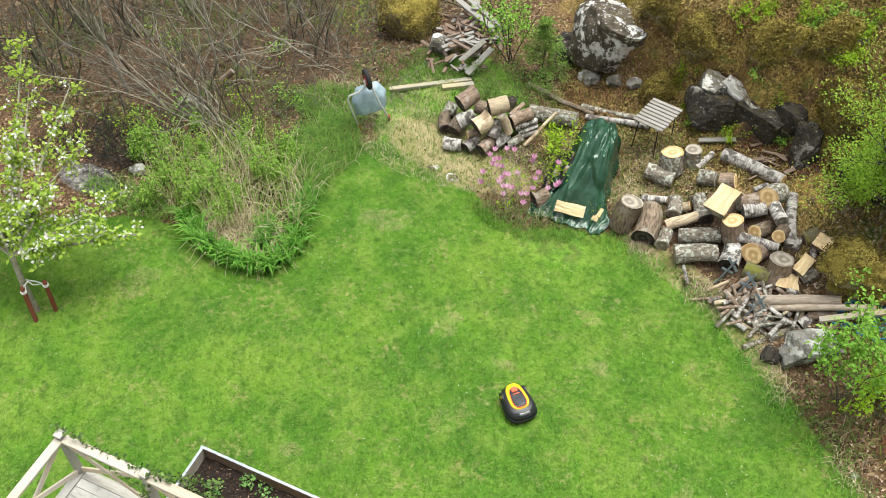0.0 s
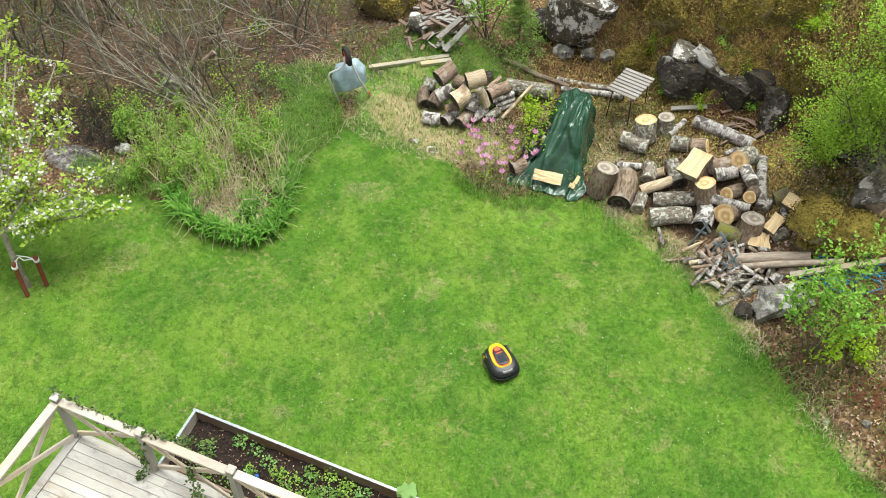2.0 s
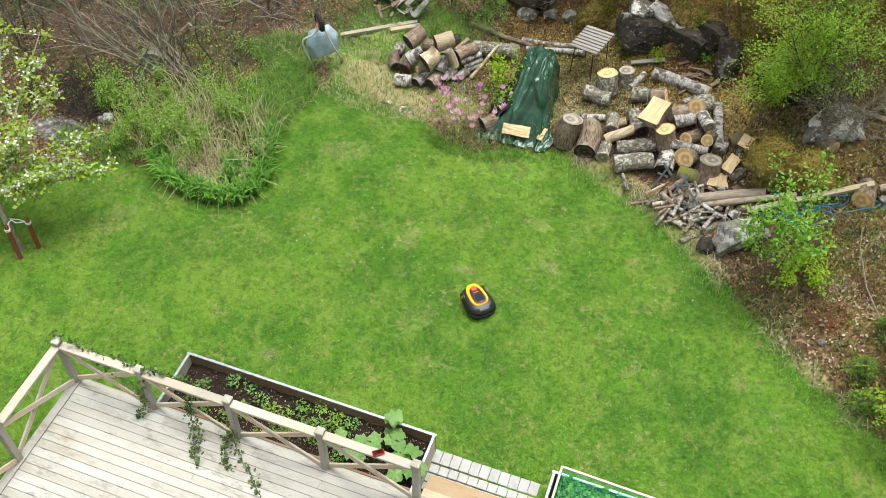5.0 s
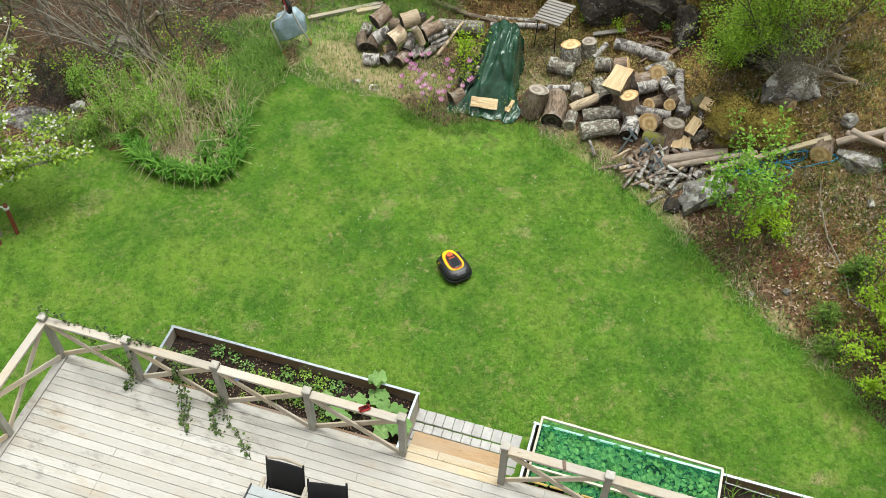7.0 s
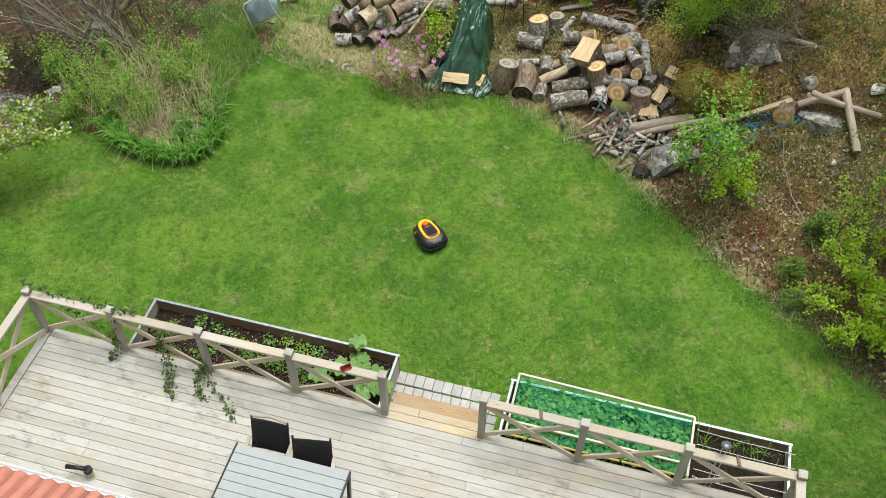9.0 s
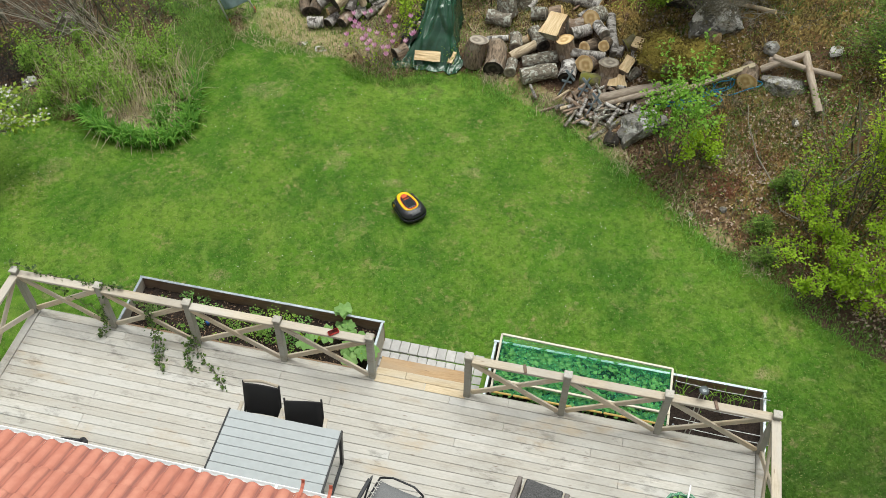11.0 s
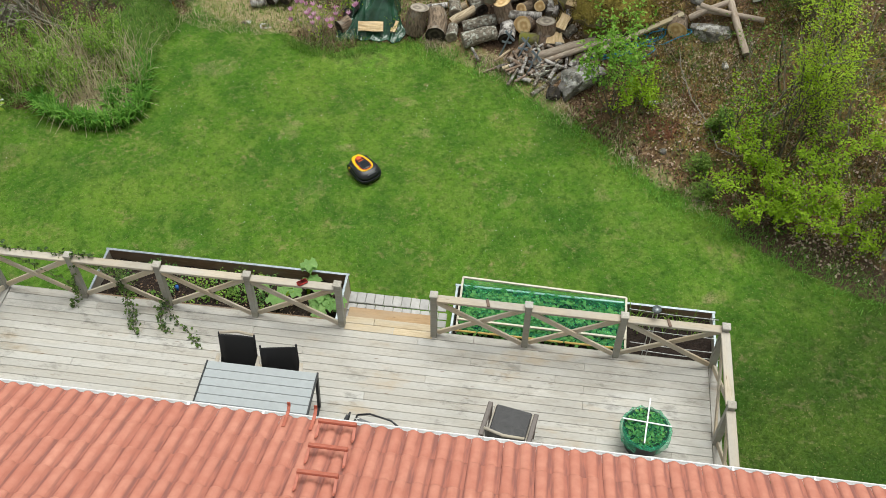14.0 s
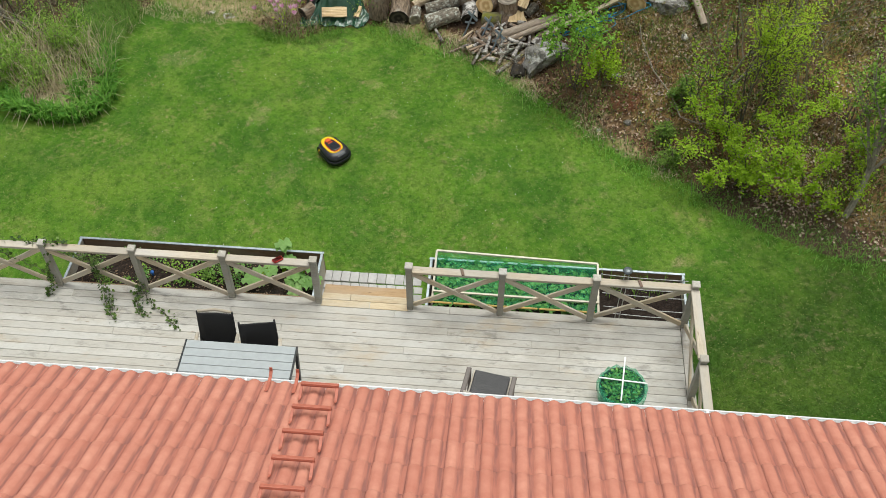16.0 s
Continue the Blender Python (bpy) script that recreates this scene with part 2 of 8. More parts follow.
# ---- building helpers ----
class Acc:
    """Collects vertices and faces of one mesh."""

    def __init__(self):
        self.v, self.f = [], []

    def poly(self, pts):
        n = len(self.v)
        self.v.extend([tuple(p) for p in pts])
        self.f.append(tuple(range(n, n + len(pts))))

    def mesh(self, other, m):
        n = len(self.v)
        self.v.extend([tuple(m @ Vector(p)) for p in other.v])
        self.f.extend([tuple(i + n for i in f) for f in other.f])

    def tube(self, pts, radii, sides=6, caps=True):
        pts = [Vector(p) for p in pts]
        rings = []
        for i, p in enumerate(pts):
            d = (pts[min(i + 1, len(pts) - 1)] - pts[max(i - 1, 0)]).normalized()
            a = d.orthogonal().normalized() if i == 0 else (a - d * a.dot(d)).normalized()
            b = d.cross(a)
            n = len(self.v)
            for k in range(sides):
                w = 2 * math.pi * k / sides
                self.v.append(tuple(p + (a * math.cos(w) + b * math.sin(w)) * radii[i]))
            rings.append(n)
        for r0, r1 in zip(rings, rings[1:]):
            for k in range(sides):
                j = (k + 1) % sides
                self.f.append((r0 + k, r0 + j, r1 + j, r1 + k))
        if caps:
            self.f.append(tuple(rings[0] + k for k in reversed(range(sides))))
            self.f.append(tuple(rings[-1] + k for k in range(sides)))

    def box(self, size, m, b=0.004):
        """A block with chamfered edges."""
        h = [s / 2 for s in size]
        b = min(b, 0.45 * min(size))
        n = len(self.v)
        idx = {}
        for axis in range(3):
            for sx in (-1, 1):
                for sy in (-1, 1):
                    for sz in (-1, 1):
                        s = (sx, sy, sz)
                        p = [s[k] * (h[k] if k == axis else h[k] - b) for k in range(3)]
                        idx[axis, s] = len(self.v)
                        self.v.append(tuple(m @ Vector(p)))
        for axis in range(3):
            u, w = (axis + 1) % 3, (axis + 2) % 3
            for s in (-1, 1):
                ring = []
                for a, c in ((-1, -1), (1, -1), (1, 1), (-1, 1)):
                    k = [0, 0, 0]
                    k[axis], k[u], k[w] = s, a, c
                    ring.append(idx[axis, tuple(k)])
                self.f.append(tuple(ring if s > 0 else ring[::-1]))
            for a in (-1, 1):
                for c in (-1, 1):
                    k0, k1 = [0, 0, 0], [0, 0, 0]
                    k0[axis], k1[axis] = -1, 1
                    k0[u] = k1[u] = a
                    k0[w] = k1[w] = c
                    q = (idx[u, tuple(k0)], idx[u, tuple(k1)], idx[w, tuple(k1)], idx[w, tuple(k0)])
                    self.f.append(q if a * c > 0 else q[::-1])
        for sx in (-1, 1):
            for sy in (-1, 1):
                for sz in (-1, 1):
                    s = (sx, sy, sz)
                    q = (idx[0, s], idx[1, s], idx[2, s])
                    self.f.append(q if sx * sy * sz > 0 else q[::-1])

    def data(self, name, mats, smooth=False, slots=None):
        me = bpy.data.meshes.new(name)
        me.from_pydata(self.v, [], self.f)
        for mt in (mats if isinstance(mats, (list, tuple)) else [mats]):
            me.materials.append(mt)
        if smooth:
            me.polygons.foreach_set("use_smooth", [True] * len(self.f))
        if slots:
            me.polygons.foreach_set("material_index", slots)
        me.update()
        return me


def thing(name, at, label, category, group="", kind=""):
    """An empty at a thing's base, for its parts."""
    ob = new(name)
    ob.empty_display_size = 0.1
    ob.matrix_world = at if isinstance(at, Matrix) else Matrix.Translation(at)
    return tagged(ob, label, category, group, kind)


def part(name, geo, material, parent, label="", m=None, smooth=False):
    """One mesh object under a thing or a part; geo: an Acc or mesh data."""
    me = geo.data(name, material, smooth) if isinstance(geo, Acc) else geo
    ob = new(name, me)
    ob.parent = parent
    if m is not None:
        ob.matrix_local = m
    return tagged(ob, label)


boxes = {}


def block(name, parent, mat, size, m, b=0.004, label=""):
    """A chamfered block; alike blocks share one mesh."""
    key = (tuple(round(s, 4) for s in size), b, mat.name)
    if key not in boxes:
        a = Acc()
        a.box(size, Matrix(), b)
        boxes[key] = a.data(name, mat)
    return part(name, boxes[key], mat, parent, label, m)


def beam(name, parent, mat, p, q, w, h, b=0.004, label="", up=(0, 0, 1)):
    """A block from p to q, w wide and h deep (along up)."""
    p, q = Vector(p), Vector(q)
    x = (q - p).normalized()
    y = Vector(up).cross(x).normalized()
    zz = x.cross(y)
    m = Matrix((x, y, zz)).transposed().to_4x4()
    m.translation = (p + q) / 2
    return block(name, parent, mat, ((q - p).length, w, h), m, b, label)


def smooth(a, lo, hi):
    k = np.clip((a - lo) / (hi - lo), 0, 1)
    return k * k * (3 - 2 * k)


EDGE = ((-6.4, 7.75), (-5.3, 7.65), (-4.2, 7.45), (-2.9, 6.95), (-1.6, 7.27), (-0.95, 7.12), (0.36, 6.55), (1.2, 5.85), (2.3, 4.72), (3.3, 3.82), (4.1, 3.32), (5.1, 2.66), (6.0, 2.14), (7.2, 1.66), (9.0, 0.9), (14.0, -1.2))
CLIFF = ((-6.0, 14.5), (-4.5, 12.6), (-2.5, 11.0), (-0.8, 10.1), (0.6, 10.0), (1.6, 9.4), (2.4, 8.7), (3.2, 8.5), (4.2, 9.0), (6.0, 9.3), (9.0, 9.0))


def lawn_z(x, y):
    return -0.07 + 0.025 * np.clip(x, -6, 12) - 0.005 * np.clip(y, -6, 14)


def edge_d(x, y):
    """Metres beyond the lawn's far edge."""
    return (y - np.interp(x, [p[0] for p in EDGE], [p[1] for p in EDGE])) * np.where(x > -1, 0.75, 0.95)


def ground_z(x, y):
    x, y = np.asarray(x, float), np.asarray(y, float)
    d = np.clip(edge_d(x, y), 0, 9)
    k = np.interp(x, (-3.0, -1.5, 0.0, 3.0), (0.05, 0.2, 0.3, 0.24))
    rise = k * d + np.interp(x, (0.5, 3.0), (0.0, 0.06)) * np.clip(d, 0, 4) ** 2
    yc = np.interp(x, [p[0] for p in CLIFF], [p[1] for p in CLIFF])
    a = np.interp(x, (-4.6, -2.5, 0.0, 2.0, 4.0, 6.0), (0.0, 1.3, 1.6, 1.2, 0.4, 0.2))
    wob = 0.35 * np.sin(2.1 * x + 0.7) + 0.2 * np.sin(5.3 * x + 1.9)
    c = smooth(y - yc + wob * 0.6, 0.0, 0.6)
    rise = rise + a * c + 0.3 * np.clip(y - yc - 0.4, 0, 8) * smooth(x, -4.6, -3.0)
    fall = 0.06 * np.clip(y - 7.5, 0, 5) * smooth(-x, 5.0, 8.0)
    rough = smooth(d, 0.0, 1.0) * (0.05 * np.sin(3.1 * x + 1.3 * y) * np.sin(2.7 * y - 1.1 * x + 0.8) + 0.03 * np.sin(7.3 * x - 3.9 * y + 1.0) * np.sin(6.1 * y + 2.9 * x) + 0.015 * np.sin(17 * x + 5 * y) * np.sin(15 * y - 6 * x))
    lump = 0.012 * np.sin(1.9 * x + 0.4) * np.sin(2.3 * y + 1.2)
    return lawn_z(x, y) + rise - fall + rough + lump


def gz(x, y):
    return float(ground_z(x, y))


def blob(x, y, cx, cy, rx, ry, turn=0.0):
    """1 inside an ellipse with a soft rim."""
    c, s = math.cos(radians(turn)), math.sin(radians(turn))
    u, w = (x - cx) * c + (y - cy) * s, -(x - cx) * s + (y - cy) * c
    return 1 - smooth(np.sqrt((u / rx) ** 2 + (w / ry) ** 2), 0.6, 1.15)


LAWN = ((14, -1.2), (9, 0.9), (7.2, 1.66), (6, 2.14), (5.1, 2.66), (4.1, 3.32), (3.3, 3.82), (2.3, 4.72), (1.2, 5.85), (0.36, 6.55), (-0.95, 7.12), (-1.6, 7.27), (-2.5, 7.05), (-3, 6.75), (-3.8, 7.05), (-4.3, 7.45), (-5.4, 7.55), (-6.1, 7.7), (-6.5, 7.5), (-6.7, 6.7), (-6.6, 6.1), (-6.2, 5.4), (-6.25, 4.6), (-6.6, 4.3), (-7.4, 4.2), (-8, 4.4), (-8.9, 4.4), (-9.85, 3.9), (-10.75, 3.2), (-14, 1.5), (-14, -8), (14, -8))


def lawn_d(x, y):
    """Metres outside the mown lawn (minus: inside)."""
    x, y = np.asarray(x, float), np.asarray(y, float)
    best, inside = np.full(x.shape, 1e9), np.zeros(x.shape, bool)
    for (x0, y0), (x1, y1) in zip(LAWN, LAWN[1:] + LAWN[:1]):
        dx, dy = x1 - x0, y1 - y0
        k = np.clip(((x - x0) * dx + (y - y0) * dy) / (dx * dx + dy * dy), 0, 1)
        best = np.minimum(best, np.hypot(x - x0 - k * dx, y - y0 - k * dy))
        if y0 != y1:
            inside ^= ((y0 > y) != (y1 > y)) & (x < x0 + (y - y0) * dx / dy)
    return np.where(inside, -best, best)


def masks(x, y):
    """bank, dry grass, bare dirt and moss on the ground."""
    d = lawn_d(x, y)
    clearing = blob(x, y, -5.3, 9.2, 1.7, 1.9, 10)
    bank = smooth(d, -0.05, 0.35) * (1 - 0.9 * clearing)
    along = smooth(x, -1.8, -0.4) * (1 - 0.75 * smooth(x, 0.9, 2.0)) * smooth(-x, -6.0, -4.5)
    dry = np.maximum(blob(x, y, -4.7, 8.15, 1.9, 0.8, -12) * 0.75, (1 - smooth(np.abs(d - 0.2), 0.1, 0.45)) * along * 0.8)
    dry = np.maximum(dry, 0.7 * np.maximum(blob(x, y, 3.35, 4.1, 0.5, 0.22, -40), blob(x, y, 1.5, 5.75, 0.3, 0.2, -45)))
    dry = np.maximum(dry, 0.5 * blob(x, y, -2.0, 8.8, 1.6, 1.2))
    dry = np.maximum(dry, 0.48 * blob(x, y, -5.4, 9.6, 1.6, 1.4))
    for cx, cy, r in ((-3.3, 4.6, 0.28), (-2.2, 4.3, 0.2), (2.5, 3.6, 0.25), (2.95, 3.1, 0.2), (-0.9, 4.8, 0.22), (-2.6, 3.1, 0.3), (-4.4, 1.7, 0.2), (4.2, 1.6, 0.22), (-5.2, 6.2, 0.4), (-1.4, 5.6, 0.25), (0.8, 3.3, 0.2), (-8.2, 3.3, 0.4)):
        dry = np.maximum(dry, 0.48 * blob(x, y, cx, cy, r * 1.6, r, 30 + 40 * math.sin(9 * cx)))
    dirt = np.maximum(blob(x, y, -2.5, 6.85, 1.0, 0.5, -12) * 0.48, blob(x, y, 5.9, 2.5, 1.9, 0.42, -27) * 0.95)
    dirt = np.maximum(dirt, 0.6 * blob(x, y, 0.1, 6.85, 0.45, 0.3, -30))
    # soil darkened under the heap to deepen the shade between its logs
    dirt = np.maximum(dirt, 0.85 * blob(x, y, 0.35, 8.0, 1.35, 0.9, -10))
    dirt = np.maximum(dirt, 0.7 * blob(x, y, -3.9, 8.7, 0.8, 0.4, -10))
    dirt = np.maximum(dirt, 0.95 * blob(x, y, 0.5, 9.65, 1.0, 0.4, -12))
    dirt = np.maximum(dirt, 0.25 * blob(x, y, -1.5, 2.3, 0.6, 0.35))
    dirt = np.maximum(dirt, 0.75 * blob(x, y, -7.4, 5.3, 1.0, 0.8))
    dirt = np.maximum(dirt, 0.58 * blob(x, y, -11.0, 9.5, 5.0, 3.6, -20) * smooth(d, 0.8, 1.6))
    moss = np.maximum(smooth(y + 0.9 * x, 8.0, 10.0) * smooth(y, 6.5, 8.5), smooth(x, 2.0, 3.0) * smooth(d, 0.3, 1.2) * (0.5 + 0.45 * np.sin(2.3 * x + 0.8) * np.sin(1.9 * y + 1.0)))
    return bank, dry, dirt, moss


def make_terrain():
    def axis(lo, hi, step, far):
        near = np.arange(lo, hi + step / 2, step)
        out = np.geomspace(step * 2, far, 22)
        return np.concatenate([lo - out[::-1], near, hi + out])
    xs, ys = axis(-14, 11, 0.09, 300), axis(-4, 17, 0.09, 300)
    x, y = np.meshgrid(xs, ys)
    zz = ground_z(x, y)
    nx, ny = len(xs), len(ys)
    me = bpy.data.meshes.new("ground")
    i = np.arange(nx * ny).reshape(ny, nx)
    quads = np.stack([i[:-1, :-1], i[:-1, 1:], i[1:, 1:], i[1:, :-1]], -1).reshape(-1, 4)
    me.from_pydata(np.stack([x, y, zz], -1).reshape(-1, 3).tolist(), [], quads.tolist())
    for name, val in zip(("bank", "dry", "dirt", "moss"), masks(x, y)):
        me.attributes.new(name, "FLOAT", "POINT").data.foreach_set("value", val.ravel().astype(np.float32))
    me.polygons.foreach_set("use_smooth", [True] * len(quads))
    me.materials.append(M["ground"])
    return tagged(new("ground", me), "mown lawn rising to a littered mossy bank", "ground", kind="structure")


make_terrain()


# ---- deck ----
DECK = 0.5


def make_deck():
    deck = thing("deck", (0, 0, 0), "weathered grey softwood deck beside the house", "deck", kind="structure")
    rnd = random.Random(3)
    pitch, xs0, xs1 = 0.125, -6.42, 3.92
    row = 0
    y = 0.02
    while y > -3.9:
        x = xs0
        first = rnd.choice((1.4, 2.2, 3.0, 3.8, 4.6))
        while x < xs1 - 0.01:
            x2 = min(xs1, x + first)
            first = rnd.choice((3.6, 4.2, 4.8))
            if xs1 - x2 < 0.5:
                x2 = xs1
            block("deck_board", deck, M["deck"], (round(x2 - x, 2) - 0.002, 0.1205, 0.028), pose((x + x2) / 2, y - 0.06, DECK - 0.014 + rnd.uniform(-0.001, 0.001)), 0.004)
            x = x2
        y -= pitch
        row += 1
    # border boards at both ends
    for x in (-6.49, 3.985):
        beam("end_board", deck, M["deck"], (x, -3.9, DECK - 0.014), (x, 0.02, DECK - 0.014), 0.119, 0.028)
    # fresh boards at the opening
    for k, x0, x1 in ((0, -1.32, -0.9), (0, -0.896, -0.02), (1, -1.32, -0.6), (1, -0.596, -0.02)):
        block("fresh_board", deck, M["newdeck"], (x1 - x0, 0.119, 0.028), pose((x0 + x1) / 2, 0.085 + 0.125 * (1 - k) * 0 + 0.125 * k * 0.0 + 0.0, DECK - 0.014) if k == 0 else pose((x0 + x1) / 2, -0.04, DECK - 0.0115), 0.004)
    block("fascia", deck, M["newdeck"], (1.3, 0.028, 0.17), pose(-0.67, 0.128, DECK - 0.118), 0.003)
    block("front_fascia", deck, M["post"], (5.1, 0.028, 0.36), pose(-3.9, 0.04, DECK - 0.212), 0.003)
    block("front_fascia", deck, M["post"], (3.95, 0.028, 0.36), pose(1.97, 0.04, DECK - 0.212), 0.003)
    block("side_fascia", deck, M["post"], (0.028, 3.9, 0.36), pose(-6.535, -1.95, DECK - 0.212), 0.003)
    block("side_fascia", deck, M["post"], (0.028, 3.9, 0.36), pose(4.045, -1.95, DECK - 0.212), 0.003)
    for x in (-6.3, -3.9, -1.5, 0.9, 3.6):
        for yy in (-0.3, -2.0, -3.7):
            block("pile", deck, M["post"], (0.1, 0.1, 1.2), pose(x, yy, -0.14), 0.004)
    step = thing("wooden_step", (-0.7, 0.33, gz(-0.7, 0.33)), "brown wooden step below the deck opening", "step")
    h = 0.3 - gz(-0.7, 0.33)
    block("tread", step, M["step"], (1.3, 0.26, 0.04), pose(0, 0, h - 0.02), 0.005)
    block("riser", step, M["step"], (1.28, 0.03, h - 0.04), pose(0, 0.1, (h - 0.04) / 2), 0.003)
    for x in (-0.62, 0.62):
        block("stringer", step, M["step"], (0.03, 0.2, h - 0.04), pose(x, -0.02, (h - 0.04) / 2), 0.003)


make_deck()


def make_railing(name, label, runs):
    rail = thing(name, (0, 0, DECK), label, "railing")
    done = set()
    capm = Acc()
    capm.box((0.112, 0.112, 0.03), pose(0, 0, 0.015), 0.006)
    n = len(capm.v)
    capm.v += [(-0.05, -0.05, 0.03), (0.05, -0.05, 0.03), (0.05, 0.05, 0.03), (-0.05, 0.05, 0.03), (0, 0, 0.05)]
    capm.f += [(n, n + 1, n + 4), (n + 1, n + 2, n + 4), (n + 2, n + 3, n + 4), (n + 3, n, n + 4)]
    cap = capm.data("cap", M["cap"])
    for (x0, y0), (x1, y1) in runs:
        for x, y in ((x0, y0), (x1, y1)):
            if (x, y) not in done:
                done.add((x, y))
                p = part("post", boxes_mesh("post", M["post"], (0.09, 0.09, 0.95)), M["post"], rail, "", pose(x, y, 0.475))
                part("cap", cap, M["cap"], p, "", pose(0, 0, 0.475))
        d = Vector((x1 - x0, y1 - y0, 0))
        u = d.normalized()
        a, b = Vector((x0, y0, 0)) + u * 0.046, Vector((x1, y1, 0)) - u * 0.046
        up = Vector((0, 0, 1))
        beam("top_rail", rail, M["rail"], a + up * 0.875, b + up * 0.875, 0.12, 0.045, 0.006)
        side = up.cross(u) * 0.016
        lo, hi = up * 0.06, up * 0.82
        beam("brace", rail, M["brace"], a + lo + side, b + hi + side, 0.03, 0.085, 0.004)
        beam("brace", rail, M["brace"], a + hi - side, b + lo - side, 0.03, 0.085, 0.004)
    return rail


def boxes_mesh(name, mat, size, b=0.005):
    key = (tuple(round(s, 4) for s in size), b, mat.name)
    if key not in boxes:
        a = Acc()
        a.box(size, Matrix(), b)
        boxes[key] = a.data(name, mat)
    return boxes[key]


XL = (-6.5, -5.24, -3.94, -2.64, -1.35)
XR = (0.0, 1.31, 2.61, 3.96)
make_railing("deck_railing", "pale timber railing with crossed braces, entwined by creeper", [((a, -0.03), (b, -0.03)) for a, b in zip(XL, XL[1:])] + [((-6.5, -0.03), (-6.5, -1.35)), ((-6.5, -1.35), (-6.5, -2.65))])
make_railing("deck_railing", "pale timber railing with crossed braces beside the netted bed", [((a, -0.03), (b, -0.03)) for a, b in zip(XR, XR[1:])] + [((3.96, -0.03), (3.96, -1.25)), ((3.96, -1.25), (3.96, -2.5))])


# ---- raised beds ----
def make_bed(name, label, x0, x1, y0, y1, top, soil):
    zb = min(gz(x0, y1), gz(x0, y0)) - 0.02
    bed = thing(name, ((x0 + x1) / 2, (y0 + y1) / 2, zb), label, "raised bed")
    w, d, h = x1 - x0, y1 - y0, top - zb
    for k, sy in (("front_board", 1), ("back_board", -1)):
        for r in range(3):
            block(k, bed, M["box"], (w, 0.035, h / 3 - 0.004), pose(0, sy * (d / 2 - 0.018), h * (r + 0.5) / 3), 0.004)
    for sx in (-1, 1):
        for r in range(3):
            block("side_board", bed, M["rail"], (0.035, d - 0.074, h / 3 - 0.004), pose(sx * (w / 2 - 0.018), 0, h * (r + 0.5) / 3), 0.004)
    for a, s in (((0, d / 2 - 0.018), (w + 0.03, 0.04, 0.012)), ((w / 2 - 0.018, -0.03), (0.04, d - 0.01, 0.012)), ((-w / 2 + 0.018, -0.03), (0.04, d - 0.01, 0.012))):
        block("metal_edging", bed, M["zinc"], s, pose(a[0], a[1], h + 0.008 + (0.002 if s[0] > s[1] else 0)), 0.003, "galvanised steel edging")
    g = Acc()
    nx, ny = int((w - 0.08) / 0.05), int((d - 0.08) / 0.05)
    rnd = random.Random(int(x0 * 100))
    for j in range(ny + 1):
        for i in range(nx + 1):
            g.v.append((-w / 2 + 0.04 + (w - 0.08) * i / nx, -d / 2 + 0.04 + (d - 0.08) * j / ny, soil - zb + 0.05 * noise.noise((i * 0.3, j * 0.3, x0)) + rnd.uniform(-0.012, 0.012)))
    for j in range(ny):
        for i in range(nx):
            a = j * (nx + 1) + i
            g.f.append((a, a + 1, a + nx + 2, a + nx + 1))
    part("soil", g, M["soil"], bed, "dark crumbly garden soil", smooth=False)
    return bed


make_bed("raised_bed", "brown timber raised bed with zinc edging and young plants", -5.3, -1.46, 0.09, 0.99, 0.4, 0.2)
make_bed("raised_bed", "timber raised bed with zinc edging and wire guides", 0.2, 4.09, 0.09, 1.06, 0.35, 0.18)


# ---- paving between the beds ----
def make_pavers():
    pv = thing("paving_strip", (-0.65, 0.7, gz(-0.65, 0.7)), "strip of pale grey concrete paving stones", "paving", kind="structure")
    rnd = random.Random(5)
    for r, (y, d) in enumerate(((0.92, 0.21), (0.73, 0.14), (0.58, 0.14), (0.44, 0.13))):
        for i in range(12):
            x = -1.42 + i * 0.142 + (0.03 if r else 0)
            if x > 0.14:
                continue
            block("paving_stone", pv, M["paver"], (0.136, d - 0.01, 0.06), pose(x + 0.65, y - 0.7, 0.0 + rnd.uniform(-0.004, 0.004), rnd.uniform(-1, 1), rnd.uniform(-1, 1), rnd.uniform(-1, 1)), 0.006)


make_pavers()


# ---- house ----
EAVE_Y, EAVE_Z, PITCH = -3.23, 3.28, 27.0


def tile_mesh():
    """A double-roll roof tile, nose at y = 0, running up along -y."""
    a = Acc()
    n, w, length = 26, 0.328, 0.46

    def prof(u):
        # a broad, flattened roll, then a narrow pan
        k = (min(max(u, 0), w - 1e-6) / w * 2) % 1.0
        return 0.027 * math.sin(math.pi * k / 0.76) if k < 0.76 else 0.0

    ys = (0.0, -0.012, -0.14, -0.3, -length)
    pan = []
    for j, y in enumerate(ys):
        for i in range(n + 1):
            u = (w - 0.002) * i / n + 0.001
            a.v.append((u, y, prof(u) + 0.007 + 0.021 * (1 + y / length) - (0.0 if j else 0.003)))
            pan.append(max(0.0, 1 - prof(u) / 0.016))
    base = len(a.v)
    for i in range(n + 1):
        u = (w - 0.002) * i / n + 0.001
        a.v.append((u, 0.002, prof(u) + 0.008))
        pan.append(0.5)
    for j in range(len(ys) - 1):
        for i in range(n):
            p = j * (n + 1) + i
            a.f.append((p, p + n + 1, p + n + 2, p + 1)[::-1])
    for i in range(n):
        a.f.append((i, i + 1, base + i + 1, base + i)[::-1])
    return a, pan


